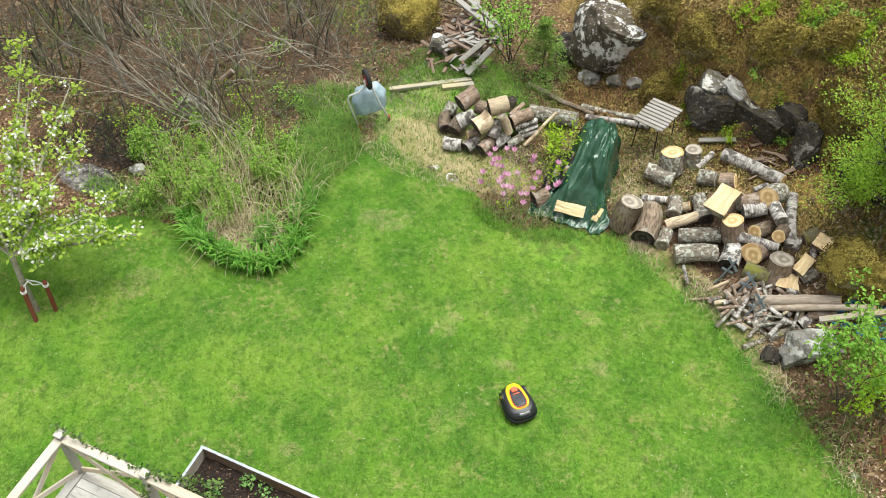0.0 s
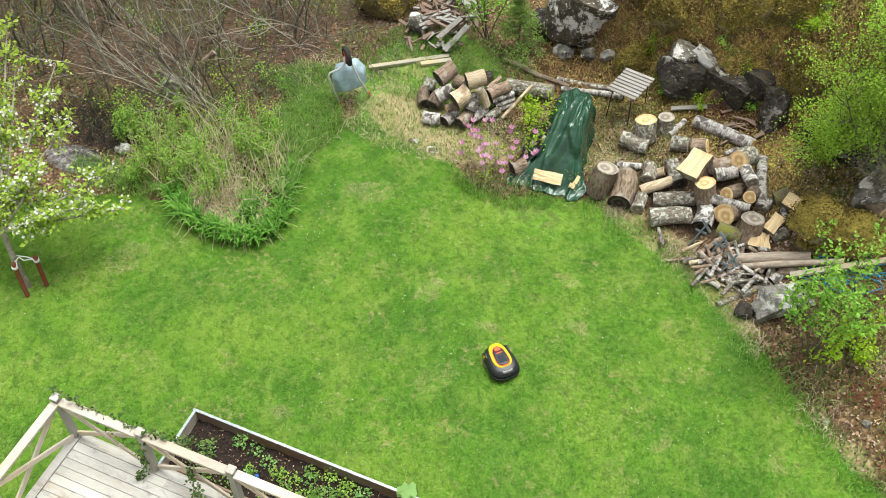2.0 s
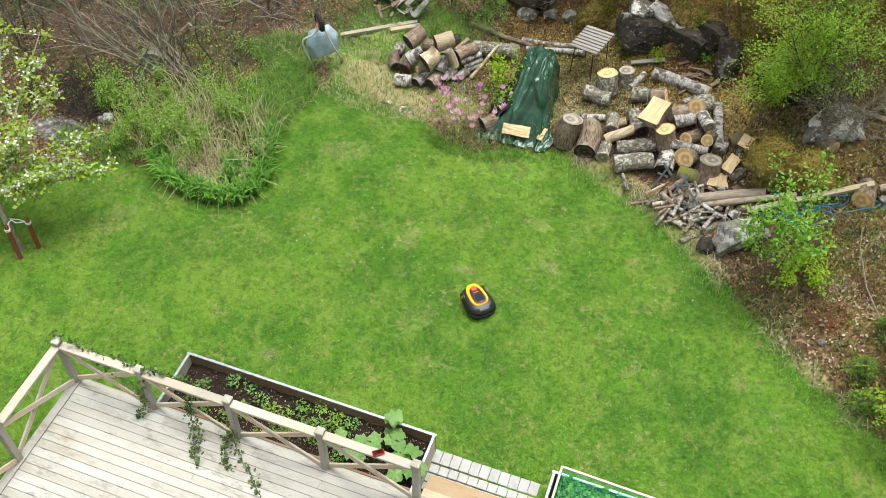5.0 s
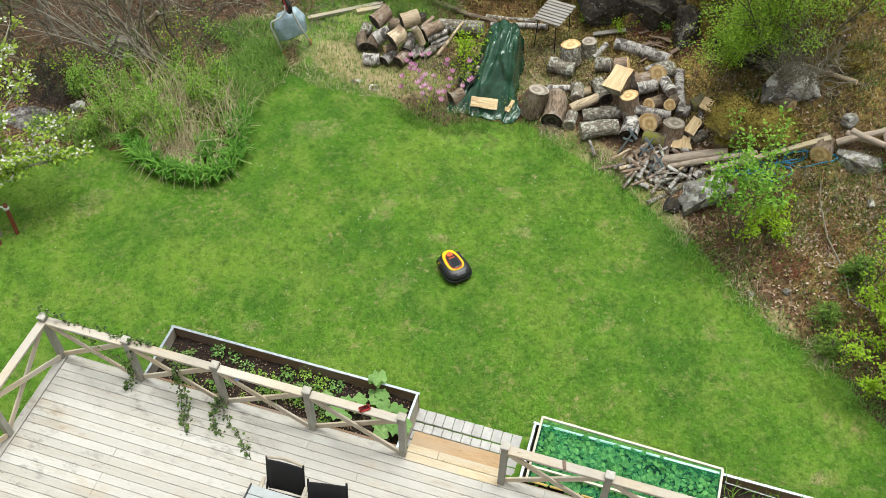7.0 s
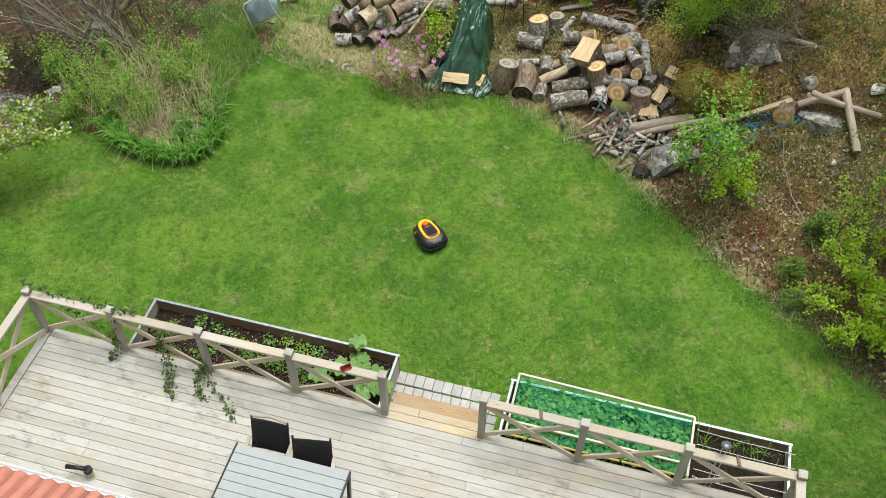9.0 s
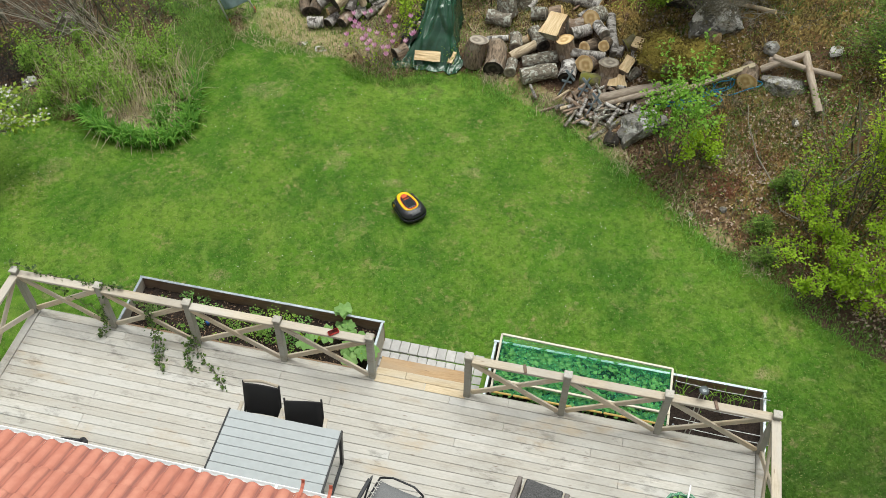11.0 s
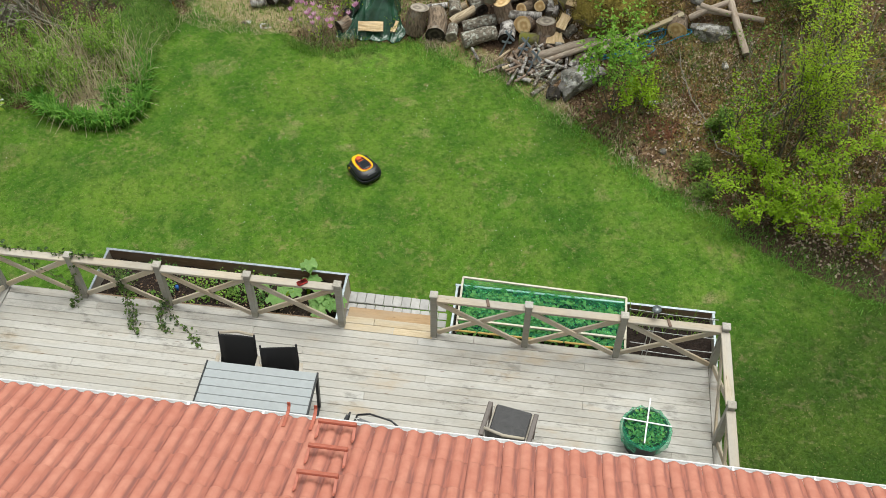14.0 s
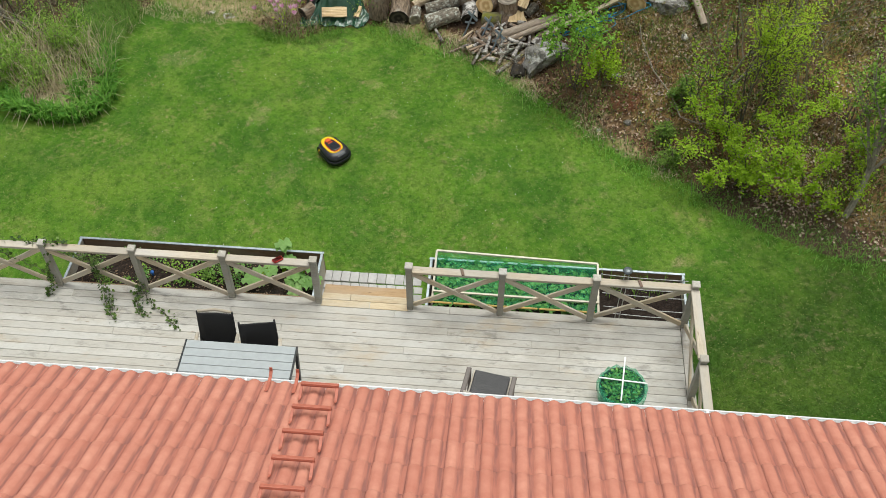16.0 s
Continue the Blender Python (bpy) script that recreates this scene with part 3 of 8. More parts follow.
def make_house():
    house = thing("house", (0, -7.5, gz(0, -5)), "house under a red double-roll tiled roof", "house")
    M["wall"] = plain("white_house_wall", (0.7, 0.69, 0.66), 0.7)
    zb = gz(0, -5)
    block("wall", house, M["wall"], (16.5, 8.0, 3.5 - zb - 0.2), pose(0, -0.15, (3.3 - zb) / 2), 0.01)
    slope = pose(0, EAVE_Y, EAVE_Z, -PITCH)
    local = Matrix.Translation((0, 7.5, -zb))
    roof = part("roof", boxes_mesh("roof", M["tile"], (18.0, 4.9, 0.05), 0.004), M["tile"], house, "red roof with weathered tiles", local @ slope @ pose(0, -2.46, -0.06))
    part("rear_roof", boxes_mesh("roof", M["tile"], (18.0, 4.9, 0.05), 0.004), M["tile"], house, "", Matrix.Translation((0, 0, -zb)) @ pose(0, -4.46, EAVE_Z, PITCH) @ pose(0, 2.46, -0.06))
    inv = (local @ slope @ pose(0, -2.46, -0.06)).inverted() @ local @ slope
    a, pan = tile_mesh()
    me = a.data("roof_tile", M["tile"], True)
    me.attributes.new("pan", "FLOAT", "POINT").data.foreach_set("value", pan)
    rest = Acc()
    rest_pan = []
    rnd = random.Random(8)
    for r in range(11):
        for i in range(-28, 28):
            m = pose(i * 0.328 + 0.172, 0.04 - r * 0.425, rnd.uniform(-0.0007, 0.0007), rnd.uniform(-0.1, 0.1), 0, rnd.uniform(-0.2, 0.2))
            if r < 6 and -17 <= i < 24:
                part("roof_tile", me, M["tile"], roof, "", inv @ m)
            else:
                rest.mesh(a, m)
                rest_pan += pan
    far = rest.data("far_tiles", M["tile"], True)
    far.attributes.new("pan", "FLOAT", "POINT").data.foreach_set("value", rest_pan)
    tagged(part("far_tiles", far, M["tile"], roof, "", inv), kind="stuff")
    # white gutter
    M["white"] = plain("white_painted_steel", (0.78, 0.79, 0.8), 0.4)
    g = Acc()
    n = 8
    for x in (-9.0, 9.0):
        for k in range(n + 1):
            w = math.pi * k / n
            g.v.append((x, 0.065 + 0.05 * math.cos(w), -0.05 * math.sin(w)))
        for k in range(n + 1):
            w = math.pi * (n - k) / n
            g.v.append((x, 0.065 + 0.038 * math.cos(w), -0.04 * math.sin(w)))
    s = 2 * (n + 1)
    for k in range(s):
        j = (k + 1) % s
        g.f.append((k, j, s + j, s + k))
    gut = part("gutter", g, M["white"], house, "white half-round gutter", local @ pose(0, EAVE_Y, EAVE_Z - 0.035), True)
    for i in range(-11, 12):
        block("gutter_bracket", gut, M["white"], (0.025, 0.1, 0.005), pose(i * 0.8 + 0.25, 0.065, 0.003), 0.002)
    return roof, inv


roof, roof_inv = make_house()


# ---- plant and timber materials ----
def leaf_mat(name, lo, hi, glow=0.45, rough=0.55):
    q = Mat(name, rough, 0.0, 0.25)
    r = q.geo.outputs["Random Per Island"]
    c = q.ramp(r, (0.0, lo), (1.0, hi)) if name != "dead_leaf" else q.ramp(r, (0.0, lo), (0.55, (0.11, 0.07, 0.043)), (0.82, (0.26, 0.175, 0.115)), (1.0, hi))
    c = q.mix(q.ramp(q.noise(6, 3), (0.35, 0.0), (0.7, 0.35)), c, tuple(a * 0.55 for a in lo))
    q.color(c)
    tr = q.t.nodes.new("ShaderNodeBsdfTranslucent")
    mx = q.t.nodes.new("ShaderNodeMixShader")
    mx.inputs[0].default_value = glow
    q.put(tr.inputs["Color"], c)
    out = q.t.nodes["Material Output"]
    q.t.links.new(q.b.outputs[0], mx.inputs[1])
    q.t.links.new(tr.outputs[0], mx.inputs[2])
    q.t.links.new(mx.outputs[0], out.inputs["Surface"])
    return q.m


M["leaf_apple"] = leaf_mat("apple_leaf", (0.27, 0.42, 0.04), (0.5, 0.64, 0.12))
M["leaf_fresh"] = leaf_mat("fresh_green_leaf", (0.17, 0.4, 0.04), (0.36, 0.6, 0.1))
M["leaf_lime"] = leaf_mat("lime_green_leaf", (0.22, 0.4, 0.012), (0.4, 0.58, 0.04))
M["leaf_sapling"] = leaf_mat("sapling_leaf", (0.3, 0.48, 0.02), (0.5, 0.68, 0.06), 0.5)
M["leaf_birch"] = leaf_mat("birch_leaf", (0.25, 0.45, 0.035), (0.47, 0.68, 0.1))
M["leaf_herb"] = leaf_mat("herb_leaf", (0.09, 0.22, 0.03), (0.27, 0.43, 0.085))
M["leaf_day"] = leaf_mat("daylily_blade", (0.1, 0.29, 0.04), (0.3, 0.56, 0.1))
M["leaf_bed"] = leaf_mat("bed_leaf", (0.17, 0.37, 0.04), (0.42, 0.62, 0.12))
M["leaf_big"] = leaf_mat("rhubarb_leaf", (0.2, 0.4, 0.11), (0.36, 0.56, 0.2))
M["needle"] = leaf_mat("conifer_needle", (0.1, 0.21, 0.03), (0.28, 0.42, 0.08), 0.35)
M["blossom"] = leaf_mat("white_blossom", (0.75, 0.72, 0.72), (0.85, 0.84, 0.82), 0.3)
M["magnolia"] = leaf_mat("magenta_petal", (0.42, 0.05, 0.26), (0.82, 0.6, 0.72), 0.3)
M["straw"] = leaf_mat("dry_straw", (0.36, 0.3, 0.17), (0.7, 0.61, 0.43), 0.3, 0.8)
M["moss_bright"] = leaf_mat("bright_moss", (0.09, 0.05, 0.018), (0.36, 0.31, 0.075), 0.1, 0.9)
M["moss_lime"] = leaf_mat("yellow_green_moss", (0.11, 0.14, 0.02), (0.34, 0.4, 0.06), 0.15, 0.85)
M["needle_red"] = leaf_mat("red_needle", (0.1, 0.03, 0.014), (0.25, 0.1, 0.05), 0.1, 0.85)
M["straw_dull"] = leaf_mat("dull_straw", (0.17, 0.135, 0.075), (0.46, 0.38, 0.24), 0.2, 0.85)
M["litter"] = leaf_mat("dead_leaf", (0.04, 0.021, 0.011), (0.52, 0.39, 0.28), 0.05, 0.85)
M["moss_tuft"] = leaf_mat("moss_tuft", (0.09, 0.066, 0.024), (0.5, 0.4, 0.15), 0.1, 0.9)
M["rust"] = leaf_mat("rust_brown_fern", (0.08, 0.038, 0.017), (0.38, 0.22, 0.1), 0.1, 0.85)
M["pale_leaf"] = leaf_mat("pale_dead_leaf", (0.26, 0.17, 0.12), (0.68, 0.57, 0.47), 0.1, 0.8)
M["moss_green"] = leaf_mat("green_undergrowth", (0.05, 0.11, 0.018), (0.18, 0.27, 0.05), 0.2, 0.8)


def bark_mat(name, lo, hi, ring=6.0, along=2.0, bump=0.6, patch=None, pscale=3.0, plo=0.5, phi=0.6):
    q = Mat(name, 0.9)
    v = q.shift(q.stretch(ring, ring, along))
    n = q.noise(3.0, 6, v, 0.65, 0.4)
    c = q.ramp(n, (0.32, lo), (0.68, hi))
    if patch:
        c = q.mix(q.ramp(q.noise(pscale, 4, q.shift(q.tex.outputs["Object"], 7)), (plo, 0.0), (phi, 0.85)), c, patch)
    c = q.mix(q.math("MULTIPLY", q.info.outputs["Random"], 0.4), c, tuple(a * 0.6 for a in lo))
    q.color(c).bump(n, bump, 0.02)
    return q.m


M["bark_brown"] = bark_mat("brown_bark", (0.05, 0.037, 0.026), (0.33, 0.25, 0.18), 9, 2.5, 0.9, (0.28, 0.26, 0.22), 5, 0.55, 0.7)
M["bark_grey"] = bark_mat("grey_lichen_bark", (0.05, 0.043, 0.032), (0.33, 0.29, 0.235), 8, 4, 0.9, (0.48, 0.5, 0.44), 16, 0.53, 0.58)
M["bark_birch"] = bark_mat("white_birch_bark", (0.14, 0.12, 0.105), (0.76, 0.74, 0.71), 3.5, 14, 0.5, (0.05, 0.04, 0.034), 8, 0.5, 0.58)
M["bark_pale"] = bark_mat("peeled_pale_wood", (0.3, 0.22, 0.14), (0.72, 0.62, 0.45), 12, 1.5, 0.5, (0.22, 0.15, 0.095), 6, 0.52, 0.66)
M["bark_moss"] = bark_mat("mossy_bark", (0.1, 0.085, 0.05), (0.22, 0.2, 0.12), 7, 4, 0.8, (0.19, 0.2, 0.03), 6, 0.42, 0.55)
M["bark_light"] = bark_mat("pale_debarked_pole", (0.3, 0.24, 0.19), (0.54, 0.46, 0.38), 9, 2, 0.4, (0.3, 0.22, 0.16), 5, 0.58, 0.7)
M["bark_pine"] = bark_mat("pinkish_conifer_bark", (0.1, 0.07, 0.05), (0.42, 0.31, 0.23), 10, 3, 0.8, (0.4, 0.36, 0.32), 8, 0.54, 0.64)
M["twig"] = bark_mat("grey_brown_twig", (0.048, 0.044, 0.034), (0.22, 0.2, 0.15), 8, 3, 0.3)
M["twig_pale"] = bark_mat("pale_grey_stem", (0.17, 0.155, 0.122), (0.4, 0.37, 0.3), 8, 3, 0.3)


def end_mat(name, lo, hi, crack):
    q = Mat(name, 0.85)
    n = q.t.nodes.new("ShaderNodeVectorMath")
    n.operation = "LENGTH"
    q.t.links.new(q.stretch(1, 1, 0), n.inputs[0])
    wob = q.math("ADD", q.math("MULTIPLY", n.outputs["Value"], 55.0), q.math("MULTIPLY", q.noise(9, 3, q.tex.outputs["Object"]), 3.0))
    ring = q.math("SINE", wob, 0)
    c = q.ramp(q.math("ADD", q.math("MULTIPLY", ring, 0.22), q.noise(12, 5, q.tex.outputs["Object"])), (0.3, lo), (0.75, hi))
    c = q.mix(q.ramp(q.noise(3, 3, q.shift(q.tex.outputs["Object"], 11)), (0.55, 0.0), (0.68, crack)), c, tuple(a * 0.4 for a in lo))
    q.color(c)
    return q.m


M["end_fresh"] = end_mat("fresh_cut_wood", (0.5, 0.32, 0.14), (0.74, 0.57, 0.32), 0.3)
M["end_old"] = end_mat("grey_cut_wood", (0.2, 0.17, 0.14), (0.38, 0.34, 0.28), 0.5)
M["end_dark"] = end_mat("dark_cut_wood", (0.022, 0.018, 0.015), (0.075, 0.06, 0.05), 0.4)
q = Mat("fresh_split_wood", 0.85)
v = q.shift(q.stretch(26, 1.6, 26))
g = q.noise(2.0, 4, v, 0.6, 0.5)
c = q.ramp(g, (0.3, (0.45, 0.3, 0.15)), (0.52, (0.68, 0.52, 0.31)), (0.7, (0.8, 0.67, 0.45)))
c = q.mix(q.ramp(q.noise(3, 3, q.shift(q.tex.outputs["Object"], 5)), (0.5, 0.0), (0.68, 0.5)), c, (0.5, 0.34, 0.18))
q.color(c).bump(g, 0.7, 0.02)
M["split"] = q.m


def rock_mat(name, base, dark, lichen, moss, mossy, lo=0.53):
    q = Mat(name, 0.9)
    o = q.shift(q.tex.outputs["Object"], 13)
    c = q.ramp(q.noise(5, 7, o, 0.65), (0.3, dark), (0.65, base))
    c = q.mix(q.ramp(q.noise(2.0, 9, o, 0.72), (lo, 0.0), (lo + 0.035, 0.9)), c, lichen)
    c = q.mix(q.ramp(q.noise(13, 6, o, 0.7), (0.58, 0.0), (0.64, 0.7)), c, lichen)
    c = q.mix(q.ramp(q.noise(9, 5, q.shift(q.tex.outputs["Object"], 31), 0.7), (0.56, 0.0), (0.62, 0.6)), c, moss)
    up = q.t.nodes.new("ShaderNodeSeparateXYZ")
    q.t.links.new(q.geo.outputs["Normal"], up.inputs[0])
    k = q.math("ADD", q.math("MULTIPLY", up.outputs["Z"], 0.5), q.math("MULTIPLY", q.noise(3.5, 5, o), 0.6))
    m = q.ramp(q.noise(40, 4), (0.3, tuple(a * 0.5 for a in moss)), (0.7, moss))
    c = q.mix(q.ramp(k, (1.0 - mossy, 0.0), (1.12 - mossy, 1.0)), c, m)
    q.color(c).bump(q.noise(14, 7, o, 0.7), 0.8, 0.05)
    return q.m


M["rock"] = rock_mat("grey_lichen_rock", (0.28, 0.27, 0.25), (0.06, 0.055, 0.048), (0.46, 0.46, 0.44), (0.16, 0.14, 0.03), 0.1)
M["rock_dark"] = rock_mat("dark_lichen_rock", (0.06, 0.052, 0.045), (0.012, 0.01, 0.008), (0.26, 0.25, 0.23), (0.09, 0.07, 0.02), 0.2, 0.57)
M["rock_moss"] = rock_mat("moss_covered_rock", (0.24, 0.19, 0.11), (0.08, 0.06, 0.03), (0.3, 0.26, 0.16), (0.33, 0.265, 0.055), 0.7)
M["rock_white"] = rock_mat("rock_with_white_lichen", (0.22, 0.21, 0.19), (0.04, 0.033, 0.026), (0.72, 0.71, 0.69), (0.13, 0.1, 0.025), 0.25, 0.5)

M["rock_great"] = rock_mat("dark_rock_with_large_white_lichen", (0.12, 0.1, 0.075), (0.03, 0.024, 0.018), (0.74, 0.73, 0.72), (0.1, 0.075, 0.022), 0.2, 0.52)


# ---- plant builders ----
def fast(name, verts, faces, mat, smooth=False):
    """Mesh data from arrays of vertices and equal-sided faces."""
    verts, faces = np.asarray(verts, np.float32), np.asarray(faces, np.int32)
    me = bpy.data.meshes.new(name)
    n, k = faces.shape
    me.vertices.add(len(verts))
    me.vertices.foreach_set("co", verts.ravel())
    me.loops.add(n * k)
    me.loops.foreach_set("vertex_index", faces.ravel())
    me.polygons.add(n)
    me.polygons.foreach_set("loop_start", np.arange(0, n * k, k, dtype=np.int32))
    me.update(calc_edges=True)
    me.materials.append(mat)
    if smooth:
        me.polygons.foreach_set("use_smooth", [True] * n)
    return me


def unit(v):
    return v / np.maximum(np.linalg.norm(v, axis=-1, keepdims=True), 1e-9)


def leaf_arrays(c, size, rng, flat=0.5, wide=0.6):
    """Folded diamond leaves at the points c; flat: how much they lie level."""
    n = len(c)
    d = unit(rng.normal(size=(n, 3)) * (1, 1, 1 - 0.7 * flat))
    nrm = unit(rng.normal(size=(n, 3)) * (1 - flat) + np.array((0, 0, flat * 1.5)))
    s = unit(np.cross(d, nrm))
    nrm = np.cross(s, d)
    L = size * rng.uniform(0.65, 1.3, (n, 1))
    base = c - d * L * 0.5
    v = np.stack([base, c + s * L * wide * 0.5 + nrm * L * 0.12, c + d * L * 0.5, c - s * L * wide * 0.5 + nrm * L * 0.12], 1).reshape(-1, 3)
    i = np.arange(n)[:, None] * 4
    return v, np.concatenate([i + (0, 1, 2), i + (0, 2, 3)], 0)


def leaves(name, c, size, mat, parent, seed, flat=0.5, wide=0.6, label=""):
    v, f = leaf_arrays(np.asarray(c, float), size, np.random.default_rng(seed), flat, wide)
    return part(name, fast(name, v, f, mat), mat, parent, label)


def blade_arrays(p, h, w, rng, lean=0.5, bend=0.5):
    """Grass blades of two bent triangles' worth from the points p."""
    n = len(p)
    a = rng.uniform(0, 2 * math.pi, n)
    d = np.stack([np.cos(a), np.sin(a), np.zeros(n)], 1)
    s = np.stack([-np.sin(a), np.cos(a), np.zeros(n)], 1)
    H = (h * rng.uniform(0.55, 1.25, n))[:, None]
    l = (lean * rng.uniform(0.2, 1.2, n))[:, None]
    up = np.array((0, 0, 1.0))
    mid = p + up * H * 0.62 + d * H * l * 0.45
    tip = p + up * H * (1 - bend * l * 0.6) + d * H * l * 1.15
    W = w * rng.uniform(0.7, 1.2, (n, 1))
    v = np.stack([p - s * W / 2, p + s * W / 2, mid + s * W * 0.42, mid - s * W * 0.42, tip], 1).reshape(-1, 3)
    i = np.arange(n)[:, None] * 5
    return v, np.concatenate([i + (0, 1, 2), i + (0, 2, 3), i + (3, 2, 4)], 0)


def grow(acc, tips, p, d, length, r, depth, rnd, spread=0.7, kids=4, lift=0.15, wander=0.25, sides=None):
    """A tapering limb with side limbs; leaf places go to tips."""
    p, d = Vector(p), Vector(d).normalized()
    n = 5 if depth else 4
    pts, dirs = [p.copy()], [d.copy()]
    for _ in range(n):
        d = (d + Vector((rnd.gauss(0, 1), rnd.gauss(0, 1), rnd.gauss(0, 1))) * wander * 0.5 + Vector((0, 0, lift))).normalized()
        p = p + d * length / n
        pts.append(p.copy())
        dirs.append(d.copy())
    end = 0.45 if depth else 0.25
    acc.tube(pts, [r * (1 - (1 - end) * i / n) for i in range(n + 1)], sides or (6 if r > 0.03 else 4 if r > 0.012 else 3), False)
    if depth == 0:
        for i in range(1, n + 1):
            tips.append(tuple(pts[i]))
        return
    for k in range(kids):
        f = rnd.uniform(0.25, 1.0)
        i = min(int(f * n), n - 1)
        q = pts[i].lerp(pts[i + 1], f * n - i)
        side = Vector((rnd.gauss(0, 1), rnd.gauss(0, 1), rnd.gauss(0, 0.7)))
        side = (side - dirs[i] * side.dot(dirs[i])).normalized()
        grow(acc, tips, q, dirs[i] + side * spread * rnd.uniform(0.6, 1.4), length * rnd.uniform(0.4, 0.65), r * 0.5, depth - 1, rnd, spread, kids, lift, wander)


def around(tips, per, jitter, seed):
    rng = np.random.default_rng(seed)
    t = np.repeat(np.asarray(tips, float), per, 0)
    return t + rng.normal(size=t.shape) * jitter


def shrub(name, label, category, x, y, stems, height, seed, leaf=None, size=0.05, per=4, jitter=0.05, r=0.02, spread=0.7, kids=4, depth=2, lift=0.15, lean=(0, 0), wander=0.25, bark="twig", group="", fan=0.5, flat=0.5, base=0.1):
    """A bush: several branching stems from the ground and its leaves."""
    z0 = gz(x, y)
    ob = thing(name, (x, y, z0), label, category, group)
    rnd = random.Random(seed)
    acc, tips = Acc(), []
    for _ in range(stems):
        a, q = rnd.uniform(0, 2 * math.pi), rnd.uniform(0, base)
        d = Vector((math.cos(a) * fan * rnd.random() + lean[0], math.sin(a) * fan * rnd.random() + lean[1], 1))
        bx, by = q * math.cos(a), q * math.sin(a)
        grow(acc, tips, (bx, by, gz(x + bx, y + by) - z0 - 0.03), d, height * rnd.uniform(0.6, 1.0), r * rnd.uniform(0.7, 1.1), depth, rnd, spread, kids, lift, wander)
    tagged(part("branchwork", acc, M[bark], ob), kind="stuff")
    if leaf:
        leaves("foliage", around(tips, per, jitter, seed), size, M[leaf], ob, seed, flat)
    return ob


def boulder(name, label, x, y, sx, sy, sz, mat, seed, turn=0.0, sink=0.25, tilt=0.0, rough=0.22, z=None, group="", cut=0.0):
    """A weathered stone, part sunk into the ground."""
    rk = random.Random(int(seed * 100))
    cuts = [(Vector((rk.gauss(0, 1), rk.gauss(0, 1), rk.gauss(0, 0.8))).normalized(), rk.uniform(0.3, 0.44)) for _ in range(9)]
    bm = bmesh.new()
    bmesh.ops.create_icosphere(bm, subdivisions=4, radius=0.5)
    for v in bm.verts:
        d = v.co.normalized()
        k = noise.noise(d * 1.3 + Vector((seed, 0, 0))) * rough * 1.6 + noise.noise(d * 3.1 + Vector((0, seed, 0))) * rough * 0.8 + abs(noise.noise(d * 6.5 + Vector((0, 0, seed)))) * rough * 0.4
        p = d * 0.5 * (1 + k)
        for nn, o in cuts:
            s = p.dot(nn) - o - 0.03 * noise.noise(p * 7 + Vector((seed, 0, 0)))
            if s > 0:
                p = p - nn * s * 0.9
        p = p + d * 0.02 * noise.noise(d * 13 + Vector((seed, 0, 0)))
        box = Vector([max(-0.42, min(0.42, c)) for c in p])
        p = p.lerp(box, 0.45)
        v.co = Vector((p.x * sx, p.y * sy, p.z * sz))
    me = bpy.data.meshes.new(name)
    bm.to_mesh(me)
    bm.free()
    me.polygons.foreach_set("use_smooth", [True] * len(me.polygons))
    me.materials.append(M[mat])
    ob = new(name, me)
    zz = gz(x, y) if z is None else z
    ob.matrix_world = pose(x, y, zz + sz * (0.5 - sink), tilt, 0, turn)
    if mat == "rock_moss":
        rng = np.random.default_rng(int(seed * 10))
        pts = np.array([tuple(v.co) for v in me.vertices if v.normal.z > -0.25])
        pts = np.repeat(pts, 26, 0) + rng.normal(size=(len(pts) * 26, 3)) * (0.035 * sx, 0.035 * sy, 0.018)
        pts = pts[rng.uniform(0, 1, len(pts)) < 0.75 + 0.5 * np.sin(7 * pts[:, 0]) * np.sin(9 * pts[:, 1])]
        tagged(leaves("moss_cover", pts, 0.04, M["moss_bright"], ob, int(seed), 0.35, 0.6), kind="stuff")
    return tagged(ob, label, "boulder" if max(sx, sy) > 0.45 else "stone", group)


def crag(label, x, y, z, sx, sy, sz, mat, seed, turn=0.0, tilt=0.0, lean=0.0, group=""):
    """An angular, fissured block of rock with its middle at z."""
    rk = random.Random(int(seed * 100))
    cuts = [(Vector((rk.gauss(0, 1), rk.gauss(0, 1), rk.gauss(0, 0.7))).normalized(), rk.uniform(0.34, 0.5)) for _ in range(8)]
    bm = bmesh.new()
    bmesh.ops.create_cube(bm, size=1.0)
    bmesh.ops.subdivide_edges(bm, edges=bm.edges[:], cuts=13, use_grid_fill=True)
    off = Vector((seed, seed * 0.7, 0))
    for v in bm.verts:
        p = v.co.lerp(v.co.normalized() * 0.58, 0.3)
        for nn, o in cuts:
            s = p.dot(nn) - o
            if s > 0:
                p = p - nn * s
        crack = max(0.0, 1 - 9 * abs(noise.noise(p * 2.2 + off))) * 0.05
        p = p * (1 + 0.16 * noise.noise(p * 2.6 + off) + 0.07 * noise.noise(p * 6.5 + off) + 0.03 * noise.noise(p * 15 + off) - crack)
        v.co = Vector((p.x * sx, p.y * sy, p.z * sz))
    me = bpy.data.meshes.new("boulder")
    bm.to_mesh(me)
    bm.free()
    me.materials.append(M[mat])
    ob = new("boulder", me)
    ob.matrix_world = pose(x, y, z, tilt, lean, turn)
    return tagged(ob, label, "boulder", group)


